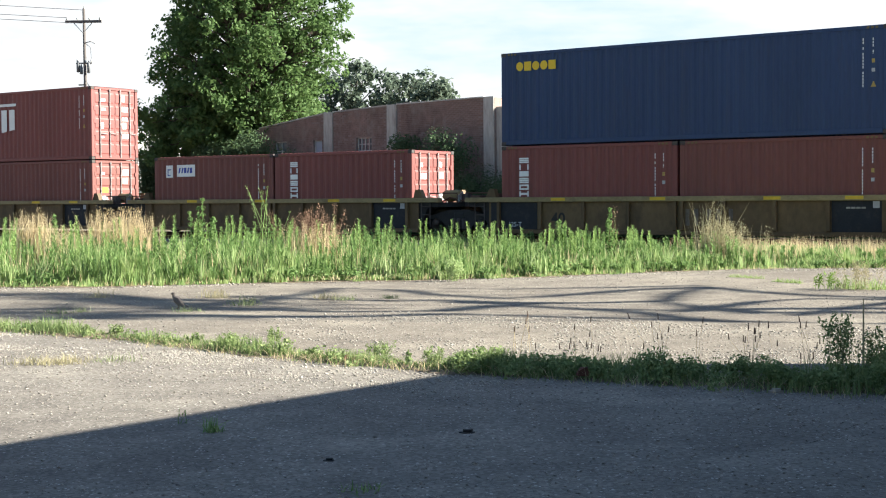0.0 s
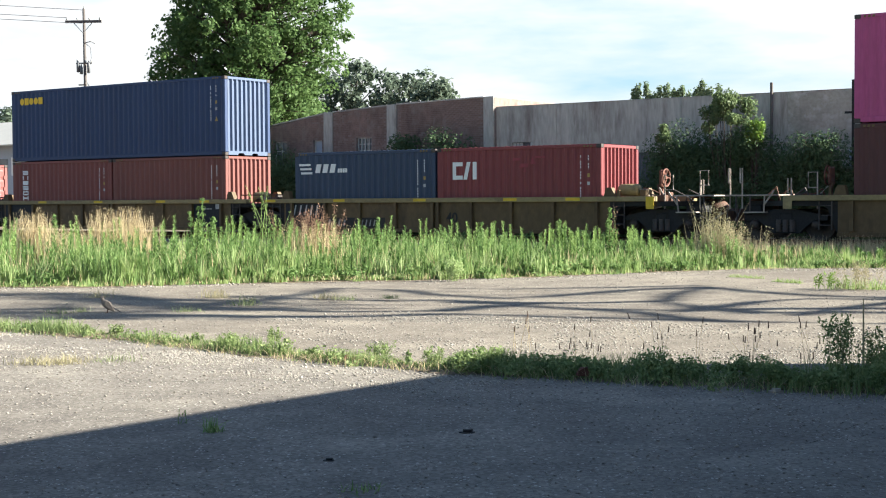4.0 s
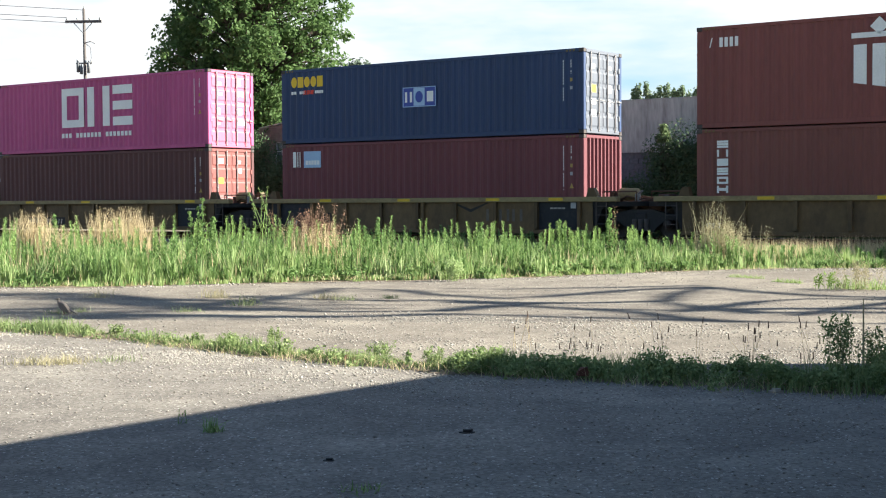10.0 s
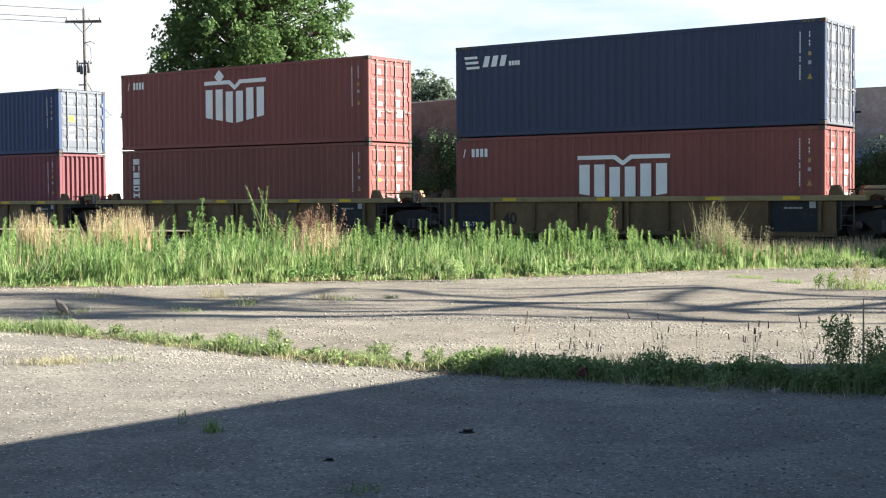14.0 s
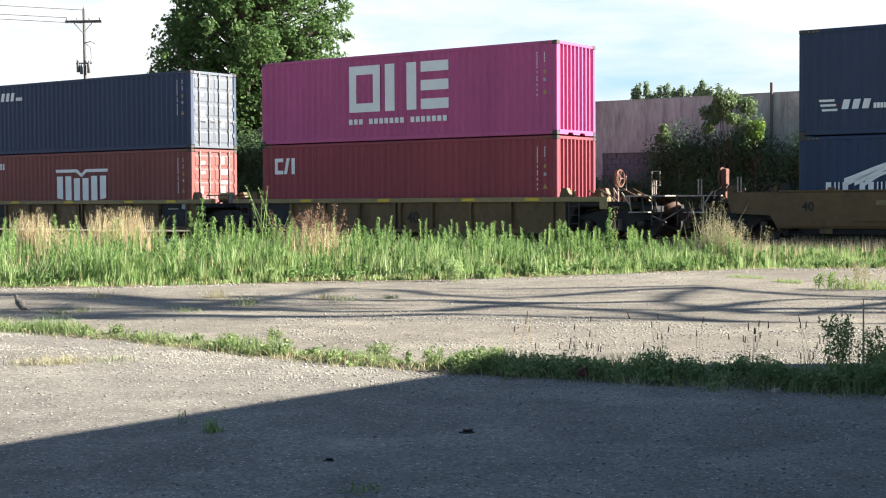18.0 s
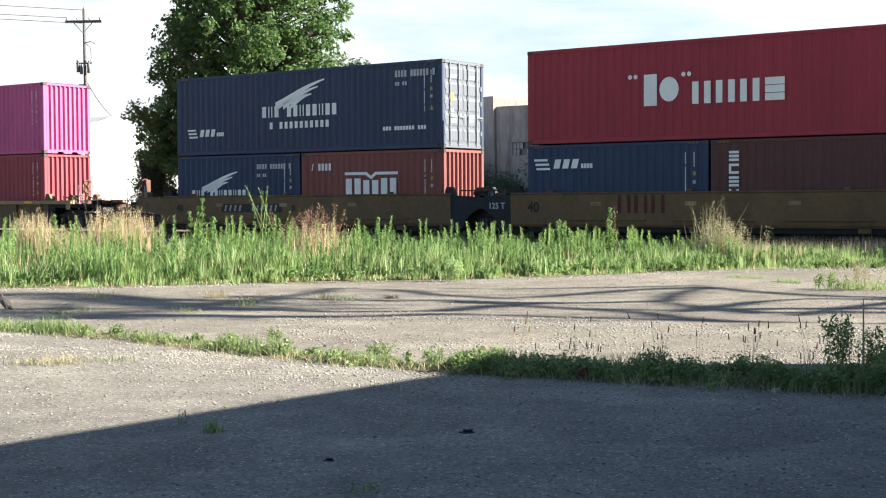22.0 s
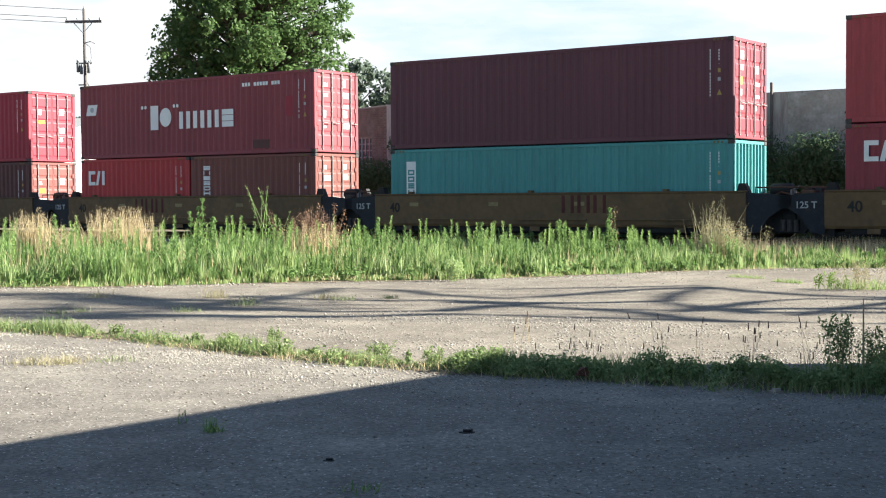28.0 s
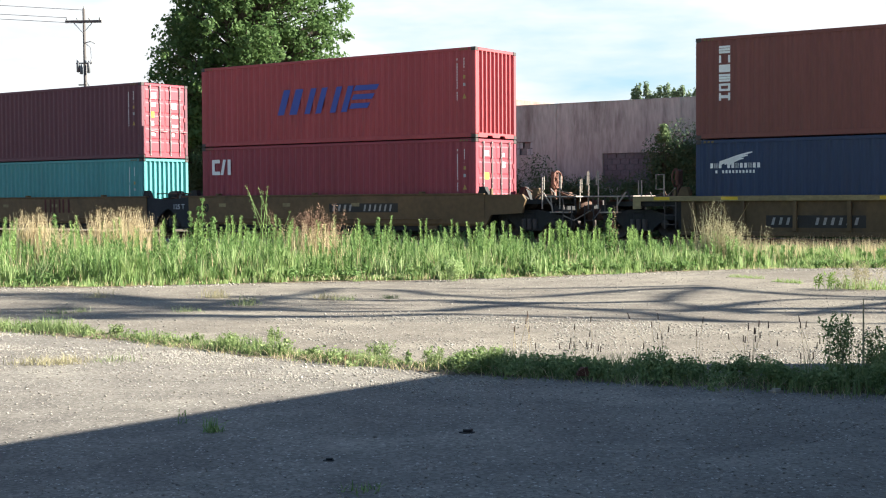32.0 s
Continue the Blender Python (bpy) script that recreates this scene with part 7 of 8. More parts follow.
def old_tree():
    """Big tree outside the view, whose limbs shade the lot."""
    r = random.Random(17)
    top = new("old_tree")
    tagged(top, "tall old tree with spreading limbs beside the lot", "tree")
    top.matrix_basis = pose(31.0, 20.3, 0)
    wood, cs, rs = Geo(), [], []
    wood.tube([(0, 0, -0.1), (0.1, 0.1, 5.0), (-0.1, 0, 9.0), (0, 0.1, 12.2)], 0.45, 12, 0.55)
    def limb(thick, *path):
        """Bough through points (across, height) in the upright plane of the crown."""
        pts = [(r.uniform(-0.15, 0.15), y, z) for y, z in path]
        wood.tube(pts, thick, 8, 0.75)
        return pts
    # boughs, from the trunk upwards
    ends = [limb(0.12, (0.04, 12.1), (0.38, 12.15), (1.07, 12.56), (2.5, 12.92), (3.47, 13.25)),
            limb(0.15, (0.04, 12.2), (0.61, 12.75), (0.19, 13.09), (-0.96, 13.5), (-1.7, 13.88)),
            limb(0.13, (0.0, 12.0), (-1.47, 12.79), (-2.44, 13.22)),
            limb(0.24, (0.0, 10.6), (-1.72, 12.49), (-1.49, 12.71), (-1.3, 13.27), (-1.34, 13.68)),
            limb(0.2, (-0.4, 10.4), (-2.18, 12.56), (-1.95, 12.85), (-1.97, 13.34), (-0.93, 13.7)),
            limb(0.14, (-0.3, 9.8), (-3.51, 12.77), (-3.14, 13.65), (-2.68, 13.96), (-1.54, 14.25), (-0.33, 14.74), (0.76, 15.05)),
            limb(0.1, (-1.34, 13.68), (-0.49, 13.76), (0.67, 13.83)),
            limb(0.1, (0.67, 13.83), (2.05, 13.54), (3.47, 13.25))]
    ends += [limb(0.13, (3.47, 13.25), (2.99, 13.96), (1.94, 14.48), (1.49, 14.94), (2.26, 15.46), (3.2, 15.86), (3.75, 16.36), (2.6, 16.55), (1.42, 16.72)),
             limb(0.16, (0.67, 13.83), (0.51, 14.29), (0.47, 14.76), (0.64, 15.05), (1.2, 15.46), (1.01, 15.82), (1.21, 16.26), (1.42, 16.72)),
             limb(0.3, (0.47, 14.65), (0.6, 14.95), (0.9, 15.3)),
             limb(0.12, (-3.22, 13.66), (-2.82, 14.15), (-2.41, 14.67), (-1.65, 15.46)),
             limb(0.12, (-1.43, 13.69), (-1.3, 13.92), (-0.81, 14.44), (0.15, 14.97)),
             limb(0.1, (3.78, 13.22), (3.6, 13.92), (3.32, 14.9), (3.58, 15.46))]
    ends += [limb(0.18, (0.15, 14.97), (-1.06, 15.46), (-1.15, 16.18), (-0.65, 16.8), (-0.26, 17.23), (0.71, 17.62), (1.92, 18.1), (1.81, 18.99)),
             limb(0.16, (-1.65, 15.46), (-2.22, 15.95), (-2.15, 16.44), (-1.9, 16.9), (-1.56, 17.31), (-1.76, 17.86)),
             limb(0.26, (-2.2, 16.2), (-2.1, 16.7), (-1.7, 17.1)),
             limb(0.15, (-0.37, 17.22), (-0.69, 17.87), (-0.78, 18.58)),
             limb(0.2, (-0.2, 17.2), (0.71, 17.62), (1.5, 17.95)),
             limb(0.14, (1.42, 16.72), (0.6, 17.0), (-0.26, 17.23))]
    for k, pts in enumerate(ends[-6:]):
        for j in range(7):
            b = Vector(pts[-2]).lerp(Vector(pts[-1]), 0.2 * j)
            q = b + Vector((r.gauss(0, 0.6), r.gauss(0, 0.5), r.uniform(0.2, 1.3)))
            wood.tube([tuple(b), tuple(q)], 0.05, 5, 0.5)
            if q.z > 16.6:
                cs.append(q), rs.append(0.35 + 0.4 * r.random())
    for k in range(34):                 # thin twigs
        y0, z0 = r.uniform(-3.0, 3.4), r.uniform(12.4, 16.5)
        y1 = y0 + r.gauss(0, 0.35)
        wood.tube([(0, y0, z0), (r.gauss(0, 0.3), (y0 + y1) / 2 + r.gauss(0, 0.1), z0 + 0.6), (r.gauss(0, 0.4), y1, z0 + 1.2 + r.random())], 0.035, 5, 0.5)
    for i in range(16):                 # leafy twigs on the inner limbs
        q = Vector((r.gauss(0, 0.4), r.uniform(-2.0, 1.9), r.uniform(16.4, 18.6)))
        wood.tube([(0.05, q.y * 0.7, q.z - 0.9), tuple(q)], 0.04, 5, 0.5)
        cs.append(q), rs.append(0.3 + 0.3 * r.random())
    part("trunk", wood, M_BARK, top)
    part("crown", leaf_cloud("crown", cs, rs, 32, 0.2, M_MAPLE, 5, 0.6), M_MAPLE, top)


# ---- buildings ----
M_CONCRETE = surface("stained_concrete", (0.42, 0.395, 0.35), 0.9, 0, 0.4, 6, 0.34, 0.4, (0.165, 0.13, 0.112), 0.85, (1.5, 1, 0.3))
M_PLASTER = surface("peeling_plaster", (0.37, 0.345, 0.29), 0.9, 0, 0.7, 8, 0.25, 0.4, (0.62, 0.6, 0.58), 0.75)
M_BRICK = surface("weathered_red_brick", (0.23, 0.155, 0.13), 0.9, 0, 0.6, 5, 0.5, 0.4, (0.30, 0.26, 0.23), 0.8, (1, 1, 0.6), rand=0.12)
M_MORTAR = surface("mortar", (0.25, 0.19, 0.165), 0.95, 0, 0.8, 12, 0.3, 0.3, (0.15, 0.10, 0.085), 0.7)
M_SHED = surface("white_sheet_metal", (0.80, 0.80, 0.78), 0.5, 0, 0.3, 6, 0.06, 0.03, (0.6, 0.58, 0.55), 0.3)
M_SHEDROOF = surface("pale_metal_roof", (0.47, 0.45, 0.40), 0.45, 0.1, 0.3, 5, 0.1, 0.03, (0.36, 0.335, 0.29), 0.4)
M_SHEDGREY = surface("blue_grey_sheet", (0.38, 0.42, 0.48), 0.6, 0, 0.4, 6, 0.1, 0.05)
M_BLOCK = surface("grey_concrete_block", (0.145, 0.145, 0.15), 0.9, 0, 0.8, 9, 0.3, 0.3, (0.06, 0.06, 0.065), 0.5)
M_WINDOW = surface("dirty_window_glass", (0.10, 0.11, 0.12), 0.2, 0, 2, 9, 0.3, 0.02, spec=0.6)
M_FRAME = surface("grey_window_bars", (0.45, 0.45, 0.43), 0.7, 0, 3, 15, 0.2, 0.1)
M_POLE = surface("weathered_pole_wood", (0.125, 0.112, 0.105), 0.9, 0, 1, 15, 0.25, 0.3, stretch=(1, 1, 0.15))
M_CAN = surface("grey_transformer_paint", (0.16, 0.165, 0.17), 0.6, 0.1, 3, 12, 0.2, 0.1)
M_WIRE = surface("dark_wire", (0.04, 0.04, 0.045), 0.6, 0, 2, 5, 0.1, 0)


def welded(g):
    me = g.mesh("wall")
    bm = bmesh.new()
    bm.from_mesh(me)
    bmesh.ops.remove_doubles(bm, verts=bm.verts, dist=0.001)
    bm.to_mesh(me)
    bm.free()
    return me


def wall_with_holes(x0, x1, z0, top, y0, y1, holes):
    """Wall in x-z between x0 and x1, its top given by the function top(x); holes (a, b, c, d) go through. Holes do not overlap in x."""
    g = Geo()
    cuts = sorted(holes)
    x = x0

    def slab(a, b, za, zb0, zb1):
        g.prism([(a, za), (b, za), (b, zb1), (a, zb0)], y0, y1)
    for a, b, c, d in cuts:
        if a > x:
            slab(x, a, z0, top(x), top(a))
        slab(a, b, z0, c, c)
        slab(a, b, d, top(a), top(b))
        x = b
    if x < x1:
        slab(x, x1, z0, top(x), top(x1))
    return welded(g)


def window_in(parent, a, b, c, d, y, nx, nz, glass=M_WINDOW, bars=M_FRAME):
    w = part("window", Geo().box(a, b, y + 0.12, y + 0.14, c, d), glass, parent, "dirty glass")
    g = Geo().box(a, b, y + 0.06, y + 0.12, c, c + 0.05).box(a, b, y + 0.06, y + 0.12, d - 0.05, d).box(a, a + 0.05, y + 0.06, y + 0.12, c + 0.05, d - 0.05).box(b - 0.05, b, y + 0.06, y + 0.12, c + 0.05, d - 0.05)
    part("window_frame", g, bars, w)
    for i in range(1, nx):
        x = a + (b - a) * i / nx
        part("glazing_bar", Geo().box(x - 0.02, x + 0.02, y + 0.07, y + 0.115, c + 0.05, d - 0.05), bars, w)
    for i in range(1, nz):
        z = c + (d - c) * i / nz
        part("glazing_bar", Geo().box(a + 0.05, b - 0.05, y + 0.075, y + 0.11, z - 0.02, z + 0.02), bars, w)


def build_brick():
    b = new("brick_building")
    tagged(b, "weathered red brick industrial building with concrete pillars", "building")
    b.matrix_basis = SITE @ pose(0, 14.0, 0)
    top = lambda x: float(np.interp(x, (-60, -46.5, -42.5, -38.4, -35.9, -33.0), (4.6, 5.08, 5.66, 5.88, 6.0, 5.98)))
    holes = [(-40.75, -39.85, 2.9, 4.45), (-43.4, -42.85, 3.0, 4.4), (-45.9, -45.1, 3.0, 4.4)]
    wall = part("wall", wall_with_holes(-46.9, -33.0, 0, top, 0.0, 0.35, holes + [(-38.4, -38.38, 0.02, 0.04), (-35.9, -35.88, 0.02, 0.04)]), M_MORTAR, b, "mortar and brick wall")
    part("end_wall", Geo().box(-33.35, -33.0, 0.35, 26, 0, 5.98), M_BRICK, b, "sunlit brick parapet")
    part("roof", Geo().box(-46.9, -33.35, 0.35, 26, 4.3, 4.5), M_CONCRETE, b)
    part("end_wall", Geo().box(-46.9, -46.55, 0.35, 26, 0, 4.9), M_BRICK, b)
    part("back_wall", Geo().box(-46.9, -33.0, 26, 26.3, 0, 5.0), M_BRICK, b)
    for x in (-42.42, -38.62, -33.28):
        part("pillar", Geo().bev(x - 0.27, x + 0.27, -0.1, 0.0, 0, top(x) + 0.04, 0.02), M_CONCRETE, b, "grey concrete pillar")
    for k, (x0, x1) in enumerate(((-46.9, -42.7), (-42.15, -38.9), (-38.35, -33.55))):
        part("coping", Geo().prism([(x0, top(x0)), (x1, top(x1)), (x1, top(x1) + 0.06), (x0, top(x0) + 0.06)], -0.06, 0.4), M_CONCRETE, b)
    window_in(b, *holes[0], 0.05, 4, 5)
    window_in(b, *holes[1], 0.05, 1, 2, M_SHEDGREY)
    window_in(b, *holes[2], 0.05, 2, 3)
    return b, wall, top, holes


def build_concrete():
    b = new("concrete_building")
    tagged(b, "long stained concrete wall of an old warehouse", "building")
    b.matrix_basis = SITE @ pose(0, 14.0, 0)
    holes = [(-32.2, -31.15, 3.42, 3.98), (-27.75, -25.3, 2.0, 3.4)]
    part("wall", wall_with_holes(-32.998, 20, 0, lambda x: 5.54, 0.12, 0.45, holes), M_CONCRETE, b, "stained grey concrete wall")
    part("coping", Geo().bev(-32.99, 20, 0.1, 0.47, 5.54, 5.575, 0.01), M_CONCRETE, b)
    part("roof", Geo().box(-32.99, 20, 0.45, 24, 4.6, 4.8), M_CONCRETE, b)
    part("end_wall", Geo().box(19.7, 20, 0.45, 24, 0, 5.5), M_CONCRETE, b)
    for x in (-30.0, -24.2, -21.3, -19.75, -13.0, -6):
        part("pilaster", Geo().bev(x - 0.04, x + 0.04, 0.085, 0.12, 0, 5.54, 0.01), M_CONCRETE, b)
    part("post", Geo().bev(-20.38, -20.28, -0.02, 0.084, 0, 5.95, 0.02), M_POLE, b, "dark steel post on the wall")
    part("plaster_panel", Geo().box(-19.7, -13.06, 0.098, 0.118, 0.05, 5.5), M_PLASTER, b, "patch of pinkish peeling plaster")
    # small vent with broken panes
    a, c, d, e = holes[0]
    v = part("vent", Geo().box(a, c, 0.3, 0.32, d, e), M_WINDOW, b, "broken vent window")
    for i in range(6):
        for j in range(2):
            if (i * 2 + j * 3) % 5 in (0, 2, 3):
                w, h = (c - a) / 6, (e - d) / 2
                part("pane", Geo().box(a + w * i + 0.015, a + w * (i + 1) - 0.015, 0.2, 0.215, d + h * j + 0.015, d + h * (j + 1) - 0.015), M_FRAME, v)
    # blocked-up loading door
    a, c, d, e = holes[1]
    dr = part("blocked_door", Geo().box(a, c, 0.24, 0.3, d, e), M_BLOCK, b, "blue-grey blocked-up opening")
    for i in range(6):
        for j in range(6):
            w, h = (c - a) / 6, (e - d) / 6
            o = w * 0.5 * (j % 2)
            x0, x1 = max(a, a + w * i - o), min(c, a + w * (i + 1) - o)
            part("block", Geo().bev(x0 + 0.01, x1 - 0.01, 0.205, 0.24, d + h * j + 0.01, d + h * (j + 1) - 0.01, 0.008), M_BLOCK, dr)
    part("hatch", Geo().bev(-17.3, -16.2, 0.06, 0.097, 2.2, 3.3, 0.015), M_SHEDGREY, b, "grey hatch")


def build_shed():
    s = new("white_shed")
    tagged(s, "white metal shed in bright sun beyond the railway", "building")
    s.matrix_basis = SITE @ pose(-79.0, 26.0, 0)
    dpt, ev, rd = 14.0, 5.78, 7.75
    g = Geo().prism([(0, 0), (dpt, 0), (dpt, ev), (dpt / 2, rd), (0, ev)], -0.3, 0.0, "x")
    part("gable_wall", g, M_SHED, s, "white sheet gable wall in full sun")
    for k in range(13):
        y = 0.5 + k
        z = ev + (rd - ev) * (1 - abs(y - dpt / 2) / (dpt / 2))
        part("sheet_seam", Geo().box(0.0, 0.025, y - 0.03, y + 0.03, 0, z - 0.1), M_SHED, s)
    # side away from the sun: shade painted in with the blue-grey sheet colour
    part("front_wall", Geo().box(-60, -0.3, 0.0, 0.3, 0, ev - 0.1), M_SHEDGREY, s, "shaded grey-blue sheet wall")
    part("back_wall", Geo().box(-60, -0.3, dpt - 0.3, dpt, 0, ev - 0.1), M_SHED, s)
    part("roof", Geo().prism([(-0.9, ev - 0.3), (dpt / 2, rd), (dpt / 2, rd + 0.08), (-0.9, ev - 0.2)], -60, 0.02, "x"), M_SHEDROOF, s, "pale sloping sheet roof")
    part("roof", Geo().prism([(dpt + 0.9, ev - 0.3), (dpt / 2, rd), (dpt / 2, rd + 0.08), (dpt + 0.9, ev - 0.2)], -60, 0.02, "x"), M_SHEDROOF, s)
    part("lamp_bracket", Geo().tube([(0.0, 1.1, 4.2), (0.5, 1.1, 4.5), (0.9, 1.1, 4.4)], 0.05, 6), M_WIRE, s)
    part("conduit", Geo().tube([(0.05, 1.1, 2.0), (0.05, 1.1, 6.0)], 0.04, 6), M_FRAME, s)
    part("window", Geo().box(-9.0, -3.0, -0.02, 0.0, 3.2, 4.6), M_WINDOW, s, "dark opening under the eave")
    part("window", Geo().box(-2.6, -0.6, -0.03, 0.0, 3.4, 4.7), M_SHED, s, "white panel under the eave")


def build_poles():
    p = at_track(-66.7, 20)
    t = new("utility_pole")
    tagged(t, "weathered wooden utility pole with crossarm and transformers", "pole")
    t.matrix_basis = pose(p.x, p.y, 0, 0, 0, -4)
    part("pole", Geo().tube([(0.12, 0, -0.2), (0.05, 0, 6), (0, 0, 13.3)], 0.145, 12, 0.6), M_POLE, t, smooth=True)
    part("crossarm", Geo().bev(-1.1, 1.15, -0.24, -0.12, 12.42, 12.58, 0.01), M_POLE, t)
    for x in (-1.0, -0.35, 0.4, 1.05):
        part("insulator", Geo().lathe([(0.02, 12.58), (0.05, 12.62), (0.07, 12.68), (0.04, 12.76)], "z", 8, (x, -0.18, 0)), M_FRAME, t, smooth=True)
    part("brace", Geo().tube([(-0.6, -0.2, 12.45), (0, -0.2, 11.8), (0.6, -0.2, 12.45)], 0.025, 6), M_STEEL, t)
    for x, z, h in ((-0.36, 9.42, 0.5), (-0.17, 9.3, 0.42), (0.3, 9.36, 0.56)):
        can = part("transformer", Geo().lathe([(0.04, z), (0.1, z + 0.02), (0.105, z + h), (0.07, z + h + 0.07), (0.03, z + h + 0.18)], "z", 12, (x, -0.14, 0)), M_CAN, t, "grey transformer can", True)
        part("bushing", Geo().lathe([(0.02, z + h + 0.1), (0.035, z + h + 0.16), (0.015, z + h + 0.26)], "z", 8, (x, -0.14, 0)), M_FRAME, can)
    part("cutout_arm", Geo().bev(-0.5, 0.5, -0.16, -0.08, 9.94, 10.02, 0.01), M_POLE, t)
    part("cutout_arm", Geo().bev(-0.36, 0.12, -0.14, -0.08, 8.62, 8.7, 0.01), M_POLE, t)
    for x in (-0.42, 0.12, 0.46):
        part("insulator", Geo().lathe([(0.02, 10.02), (0.045, 10.06), (0.045, 10.18), (0.02, 10.22)], "z", 8, (x, -0.12, 0)), M_FRAME, t, smooth=True)
    part("insulator", Geo().lathe([(0.03, 13.28), (0.06, 13.34), (0.03, 13.46)], "z", 8, (0, 0, 0)), M_FRAME, t, smooth=True)
    part("bracket", Geo().tube([(0, -0.1, 11.2), (0.45, -0.1, 11.3), (0.7, -0.1, 11.15)], 0.03, 6), M_STEEL, t)
    part("drop_cable", Geo().tube([(0.1, -0.1, 11.2), (0.42, -0.1, 10.9), (0.46, -0.1, 10.2)], 0.015, 5), M_WIRE, t)
    for k, (dx, z) in enumerate(((0.0, 13.2), (-1.0, 12.74), (-0.1, 12.4))):
        a = Vector((p.x + dx, p.y - 0.18, z))
        b = a + Vector((-40, -24, 0.5))
        pts = [tuple(a.lerp(b, i / 10) - Vector((0, 0, 0.3 * math.sin(math.pi * i / 10)))) for i in range(11)]
        w = part("overhead_wire", Geo().tube(pts, 0.018, 5), M_WIRE)
        tagged(w, "thin overhead wire from the pole", "wire", "overhead wires")
    a = Vector((p.x + 0.1, p.y - 0.1, 8.9))
    b = at_track(-79.0, 33.0, 7.85)
    pts = [tuple(a.lerp(b, i / 8) - Vector((0, 0, 0.2 * math.sin(math.pi * i / 8)))) for i in range(9)]
    tagged(part("service_wire", Geo().tube(pts, 0.025, 5), M_WIRE), "twisted service cable to the shed", "wire")
    p = at_track(-16.85, 13.2)
    t = new("steel_post")
    tagged(t, "dark rusted steel post with a short crossbar", "post")
    t.matrix_basis = pose(p.x, p.y, 0, 0, 0, -A)
    part("post", Geo().bev(-0.055, 0.055, -0.055, 0.055, -0.05, 5.82, 0.012), M_BLACK, t)
    part("crossbar", Geo().bev(-0.3, 0.3, -0.11, -0.07, 4.58, 4.66, 0.01), M_BLACK, t)
    # warehouse beside the camera that throws the long shadow over the lot
    w = new("warehouse")
    tagged(w, "plain warehouse beside the lot casting the long shadow", "building")
    h = 6.0
    c0 = Vector((0.6 + h / math.tan(SUN_EL), 12.6 + 0.1, 0))
    e = Vector((-0.636, -0.772, 0))
    o = Vector((0.772, -0.636, 0))
    q = [c0, c0 + e * 60, c0 + e * 60 + o * 30, c0 + o * 30]
    part("walls", Geo().prism([(v.x, v.y) for v in q], -0.05, h - 0.2, "z"), M_CONCRETE, w)
    part("roof", Geo().prism([(v.x, v.y) for v in q], h - 0.2, h, "z"), M_CONCRETE, w)


def build_sky_blocker():
    """Unseen plain block, added behind the camera to cut low sky light."""
    b = new("back_building")
    tagged(b, "plain brick building behind the lot", "building")
    part("wall", Geo().box(-75, -2, -46, -30, -0.1, 11.0), M_BRICK, b)
    part("roof", Geo().box(-75.3, -1.7, -46.3, -29.7, 11.0, 11.3), M_CONCRETE, b)


def build_bricks(owner, top, holes):
    """Single bricks on the part of the wall that stands free above the train; courses of 85 mm, lengths of 250 mm."""
    me = Geo().bev(-0.118, 0.118, -0.014, 0.02, -0.035, 0.035, 0.006).mesh("brick")
    r = random.Random(3)
    cnt = 0
    joined = Geo()
    z = 3.1
    j = 0
    while z < 6.0:
        x = -47.0 + (0.125 if j % 2 else 0)
        while x < -33.6:
            ok = z + 0.05 < top(x) and not any(a - 0.13 < x < b + 0.13 and c - 0.05 < z < d + 0.05 for a, b, c, d in holes) and not any(abs(x - p) < 0.4 for p in (-42.42, -38.62, -33.28))
            if ok and r.random() < 0.97:
                if -35.6 < x < -33.6 and z > 4.75 and cnt < 300:
                    o = part("brick", me, M_BRICK, owner)
                    o.matrix_basis = pose(x, -0.004 + 0.004 * r.random(), z)
                    cnt += 1
                else:
                    joined.box(x - 0.118, x + 0.118, -0.016 - 0.004 * r.random(), 0.01, z - 0.035, z + 0.035)
            x += 0.25
        z += 0.085
        j += 1
    ob = part("brickwork", joined.mesh("brickwork", False), M_BRICK, owner)
    ob["kind"] = "stuff"


# ---- dove ----
M_DOVE = surface("grey_brown_feathers", (0.165, 0.142, 0.122), 0.8, 0, 6, 60, 0.2, 0.2)
M_DOVEPALE = surface("buff_breast_feathers", (0.26, 0.215, 0.175), 0.8, 0, 6, 60, 0.15, 0.2)


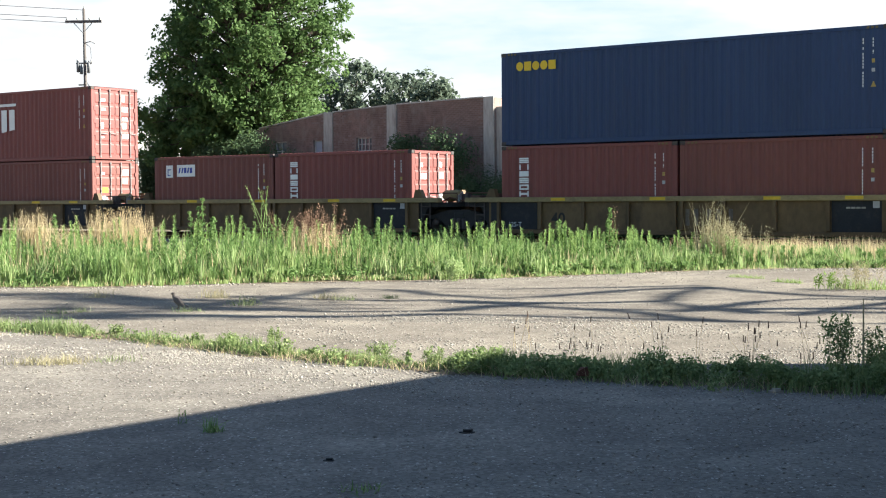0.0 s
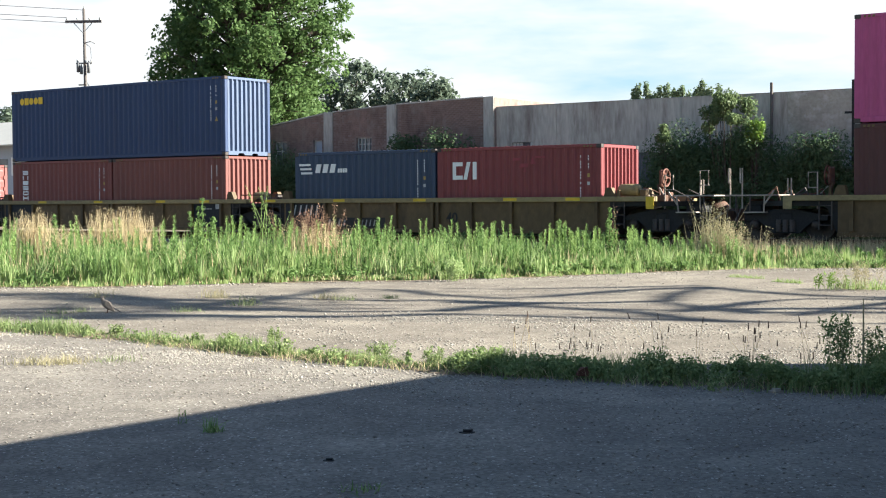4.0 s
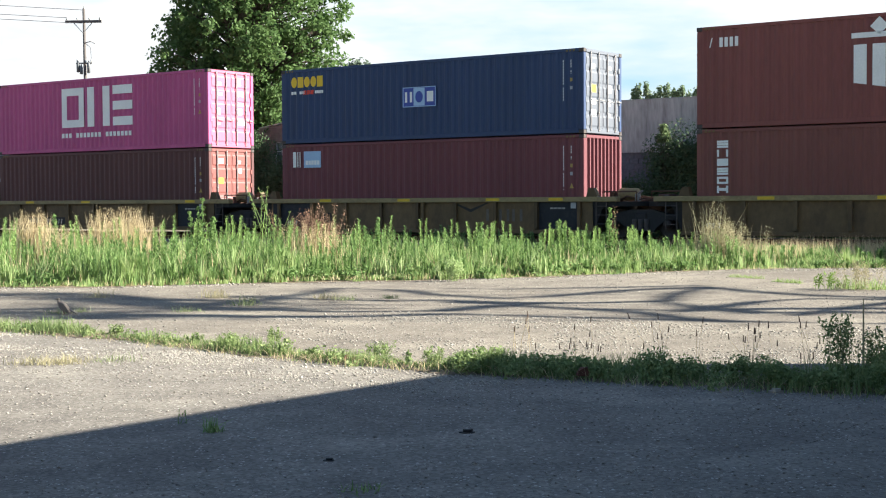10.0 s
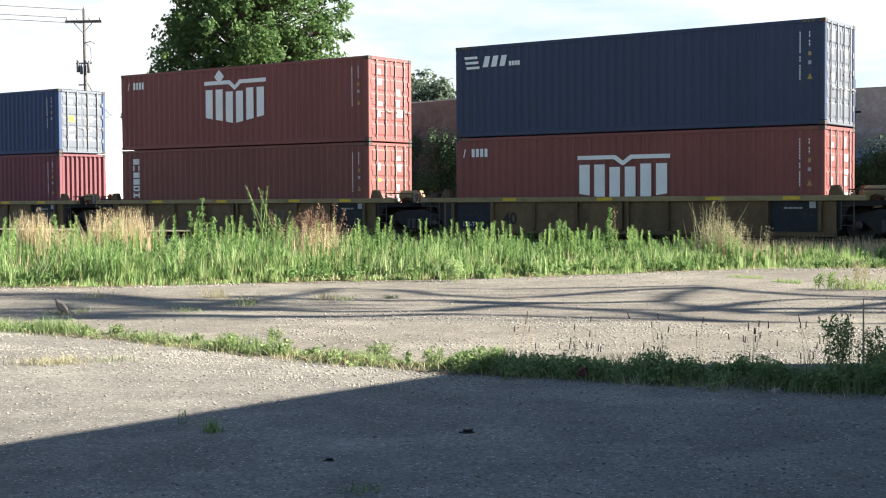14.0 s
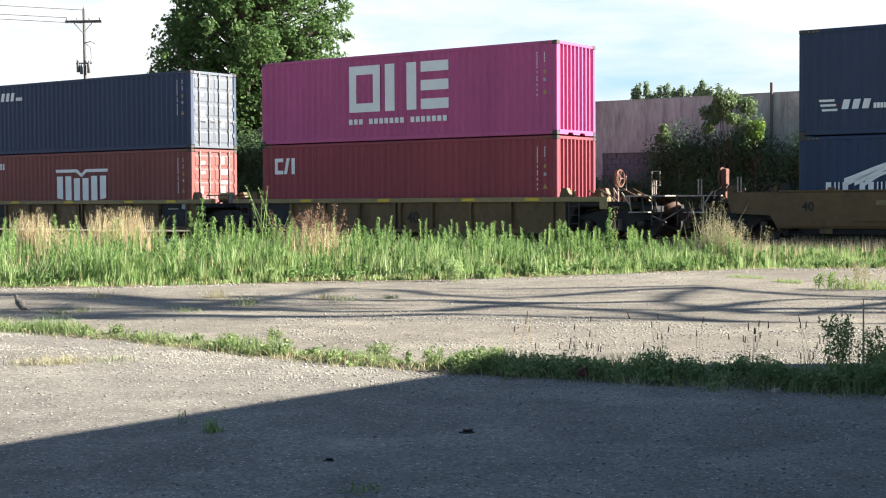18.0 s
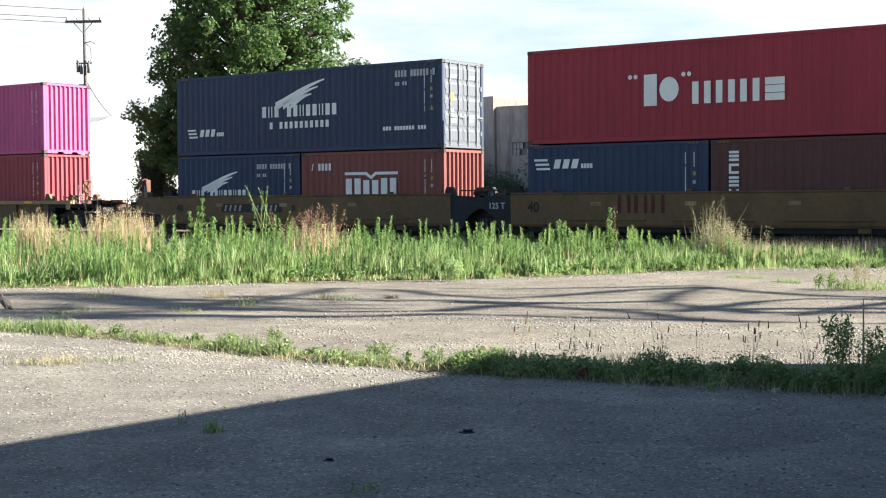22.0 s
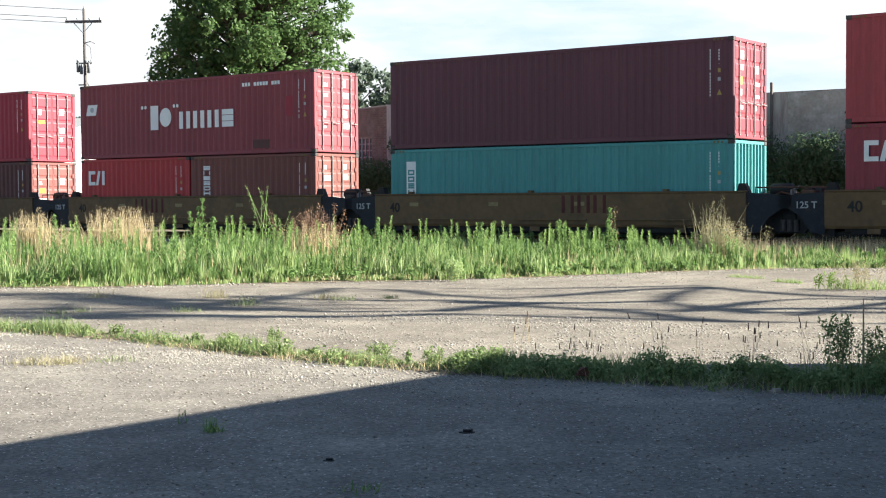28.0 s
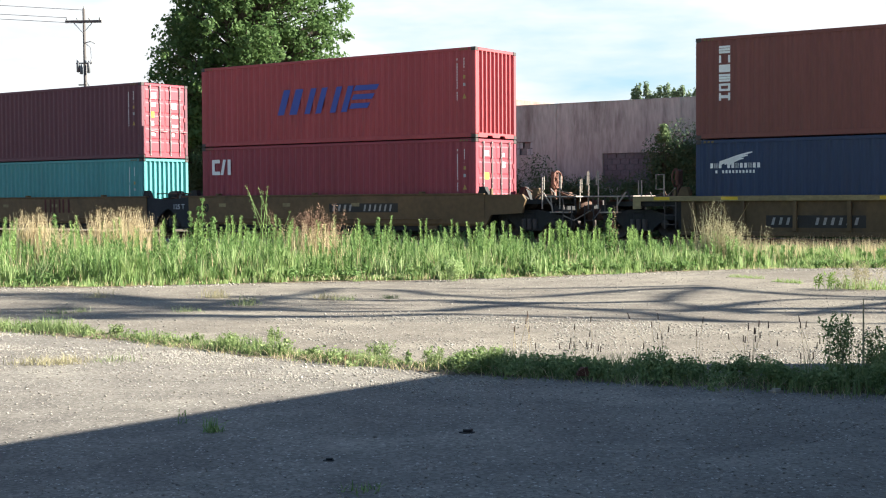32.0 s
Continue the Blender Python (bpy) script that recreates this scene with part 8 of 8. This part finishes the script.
def build_dove():
    d = new("dove")
    tagged(d, "small grey-brown dove walking on the asphalt", "bird")
    # faces -x, feet at the origin
    body = Geo().lathe([(0.008, -0.10), (0.036, -0.075), (0.052, -0.03), (0.054, 0.01), (0.042, 0.06), (0.02, 0.1), (0.008, 0.12)], "x", 14)
    ob = part("body", body, M_DOVEPALE, d, "buff breast and grey back", True)
    ob.matrix_basis = pose(0, 0, 0.105, 0, 44, 0)
    for s in (-1, 1):
        wing_g = Geo().prism([(-0.07, 0.01), (-0.03, 0.035), (0.05, 0.02), (0.13, -0.012), (0.05, -0.03), (-0.04, -0.03)], s * 0.05 - 0.006, s * 0.05 + 0.006)
        w = part("wing", wing_g, M_DOVE, d, "folded grey wing")
        w.matrix_basis = pose(0, 0, 0.107, 0, 44, 0)
    t = part("tail", Geo().prism([(0.08, -0.012), (0.25, -0.022), (0.25, 0.022), (0.08, 0.016)], -0.006, 0.006, "z"), M_DOVE, d, "long pointed tail")
    t.matrix_basis = pose(0, 0, 0.115, 0, 33, 0)
    neck = part("neck", Geo().tube([(-0.046, 0, 0.145), (-0.062, 0, 0.175), (-0.068, 0, 0.2)], 0.03, 10, 0.62), M_DOVEPALE, d, "", True)
    head = part("head", Geo().lathe([(0.004, -0.026), (0.017, -0.018), (0.021, 0), (0.017, 0.016), (0.005, 0.024)], "x", 12, (-0.072, 0, 0.211)), M_DOVEPALE, d, "small round head", True)
    part("beak", Geo().tube([(-0.092, 0, 0.211), (-0.112, 0, 0.206)], 0.005, 6, 0.3), M_BLACK, head)
    for s in (-0.016, 0.016):
        part("leg", Geo().tube([(0.0, s, 0.07), (0.004, s, 0.0), (-0.022, s, 0.003)], 0.004, 5), M_BRAKE, d, "thin pink leg")
    return d


build_ground()
build_track()
build_shed()
build_sky_blocker()
build_concrete()
brick_house, brick_wall, brick_top, brick_holes = build_brick()
build_poles()
build_trees()
build_train()
build_gravel()
build_grass()
build_clumps()
dove = build_dove()
build_bricks(brick_wall, brick_top, brick_holes)


def motions():
    times = [i * 4.0 for i in range(9)]
    for ob, u, lat, z in MOVING:
        walk(ob, [(t, TRACK @ pose(u - SPEED * t, lat, z)) for t in times])
    step = math.degrees(SPEED / 0.46)
    for ax in SPINNING:
        p = ax.matrix_basis.translation.copy()
        walk(ax, [(i * 0.1, pose(p.x, p.y, p.z, 0, -step * i * 0.1, 0)) for i in range(321)])
    spots = ((0, -3.72, 19.4, 0), (0.5, -3.97, 19.45, 0), (1.0, -4.22, 19.4, 10), (1.5, -4.4, 19.3, 60), (2.0, -4.42, 19.0, 60), (3.0, -4.46, 18.75, 75), (3.5, -4.5, 18.75, 40), (5.5, -4.85, 18.75, 10),
             (6.0, -4.95, 18.75, 0), (6.7, -4.97, 18.55, 0), (7.0, -4.98, 18.5, 0), (7.3, -5.0, 18.5, 0), (9.0, -5.07, 18.45, 0), (13.0, -5.06, 18.45, 25), (14.5, -5.13, 18.4, 0), (16.5, -5.5, 18.9, -20), (17.5, -5.63, 18.9, -15), (19.0, -6.08, 19.2, -25), (23.0, -6.08, 19.2, -25), (25.5, -6.1, 19.2, -20), (27.5, -6.15, 19.2, -20), (28.0, -6.7, 19.3, -10), (32.0, -9.5, 19.8, 0))
    walk(dove, [(t, pose(x, y, 0.0, 0, -38 if t == 7.0 else 0, a)) for t, x, y, a in spots])


motions()
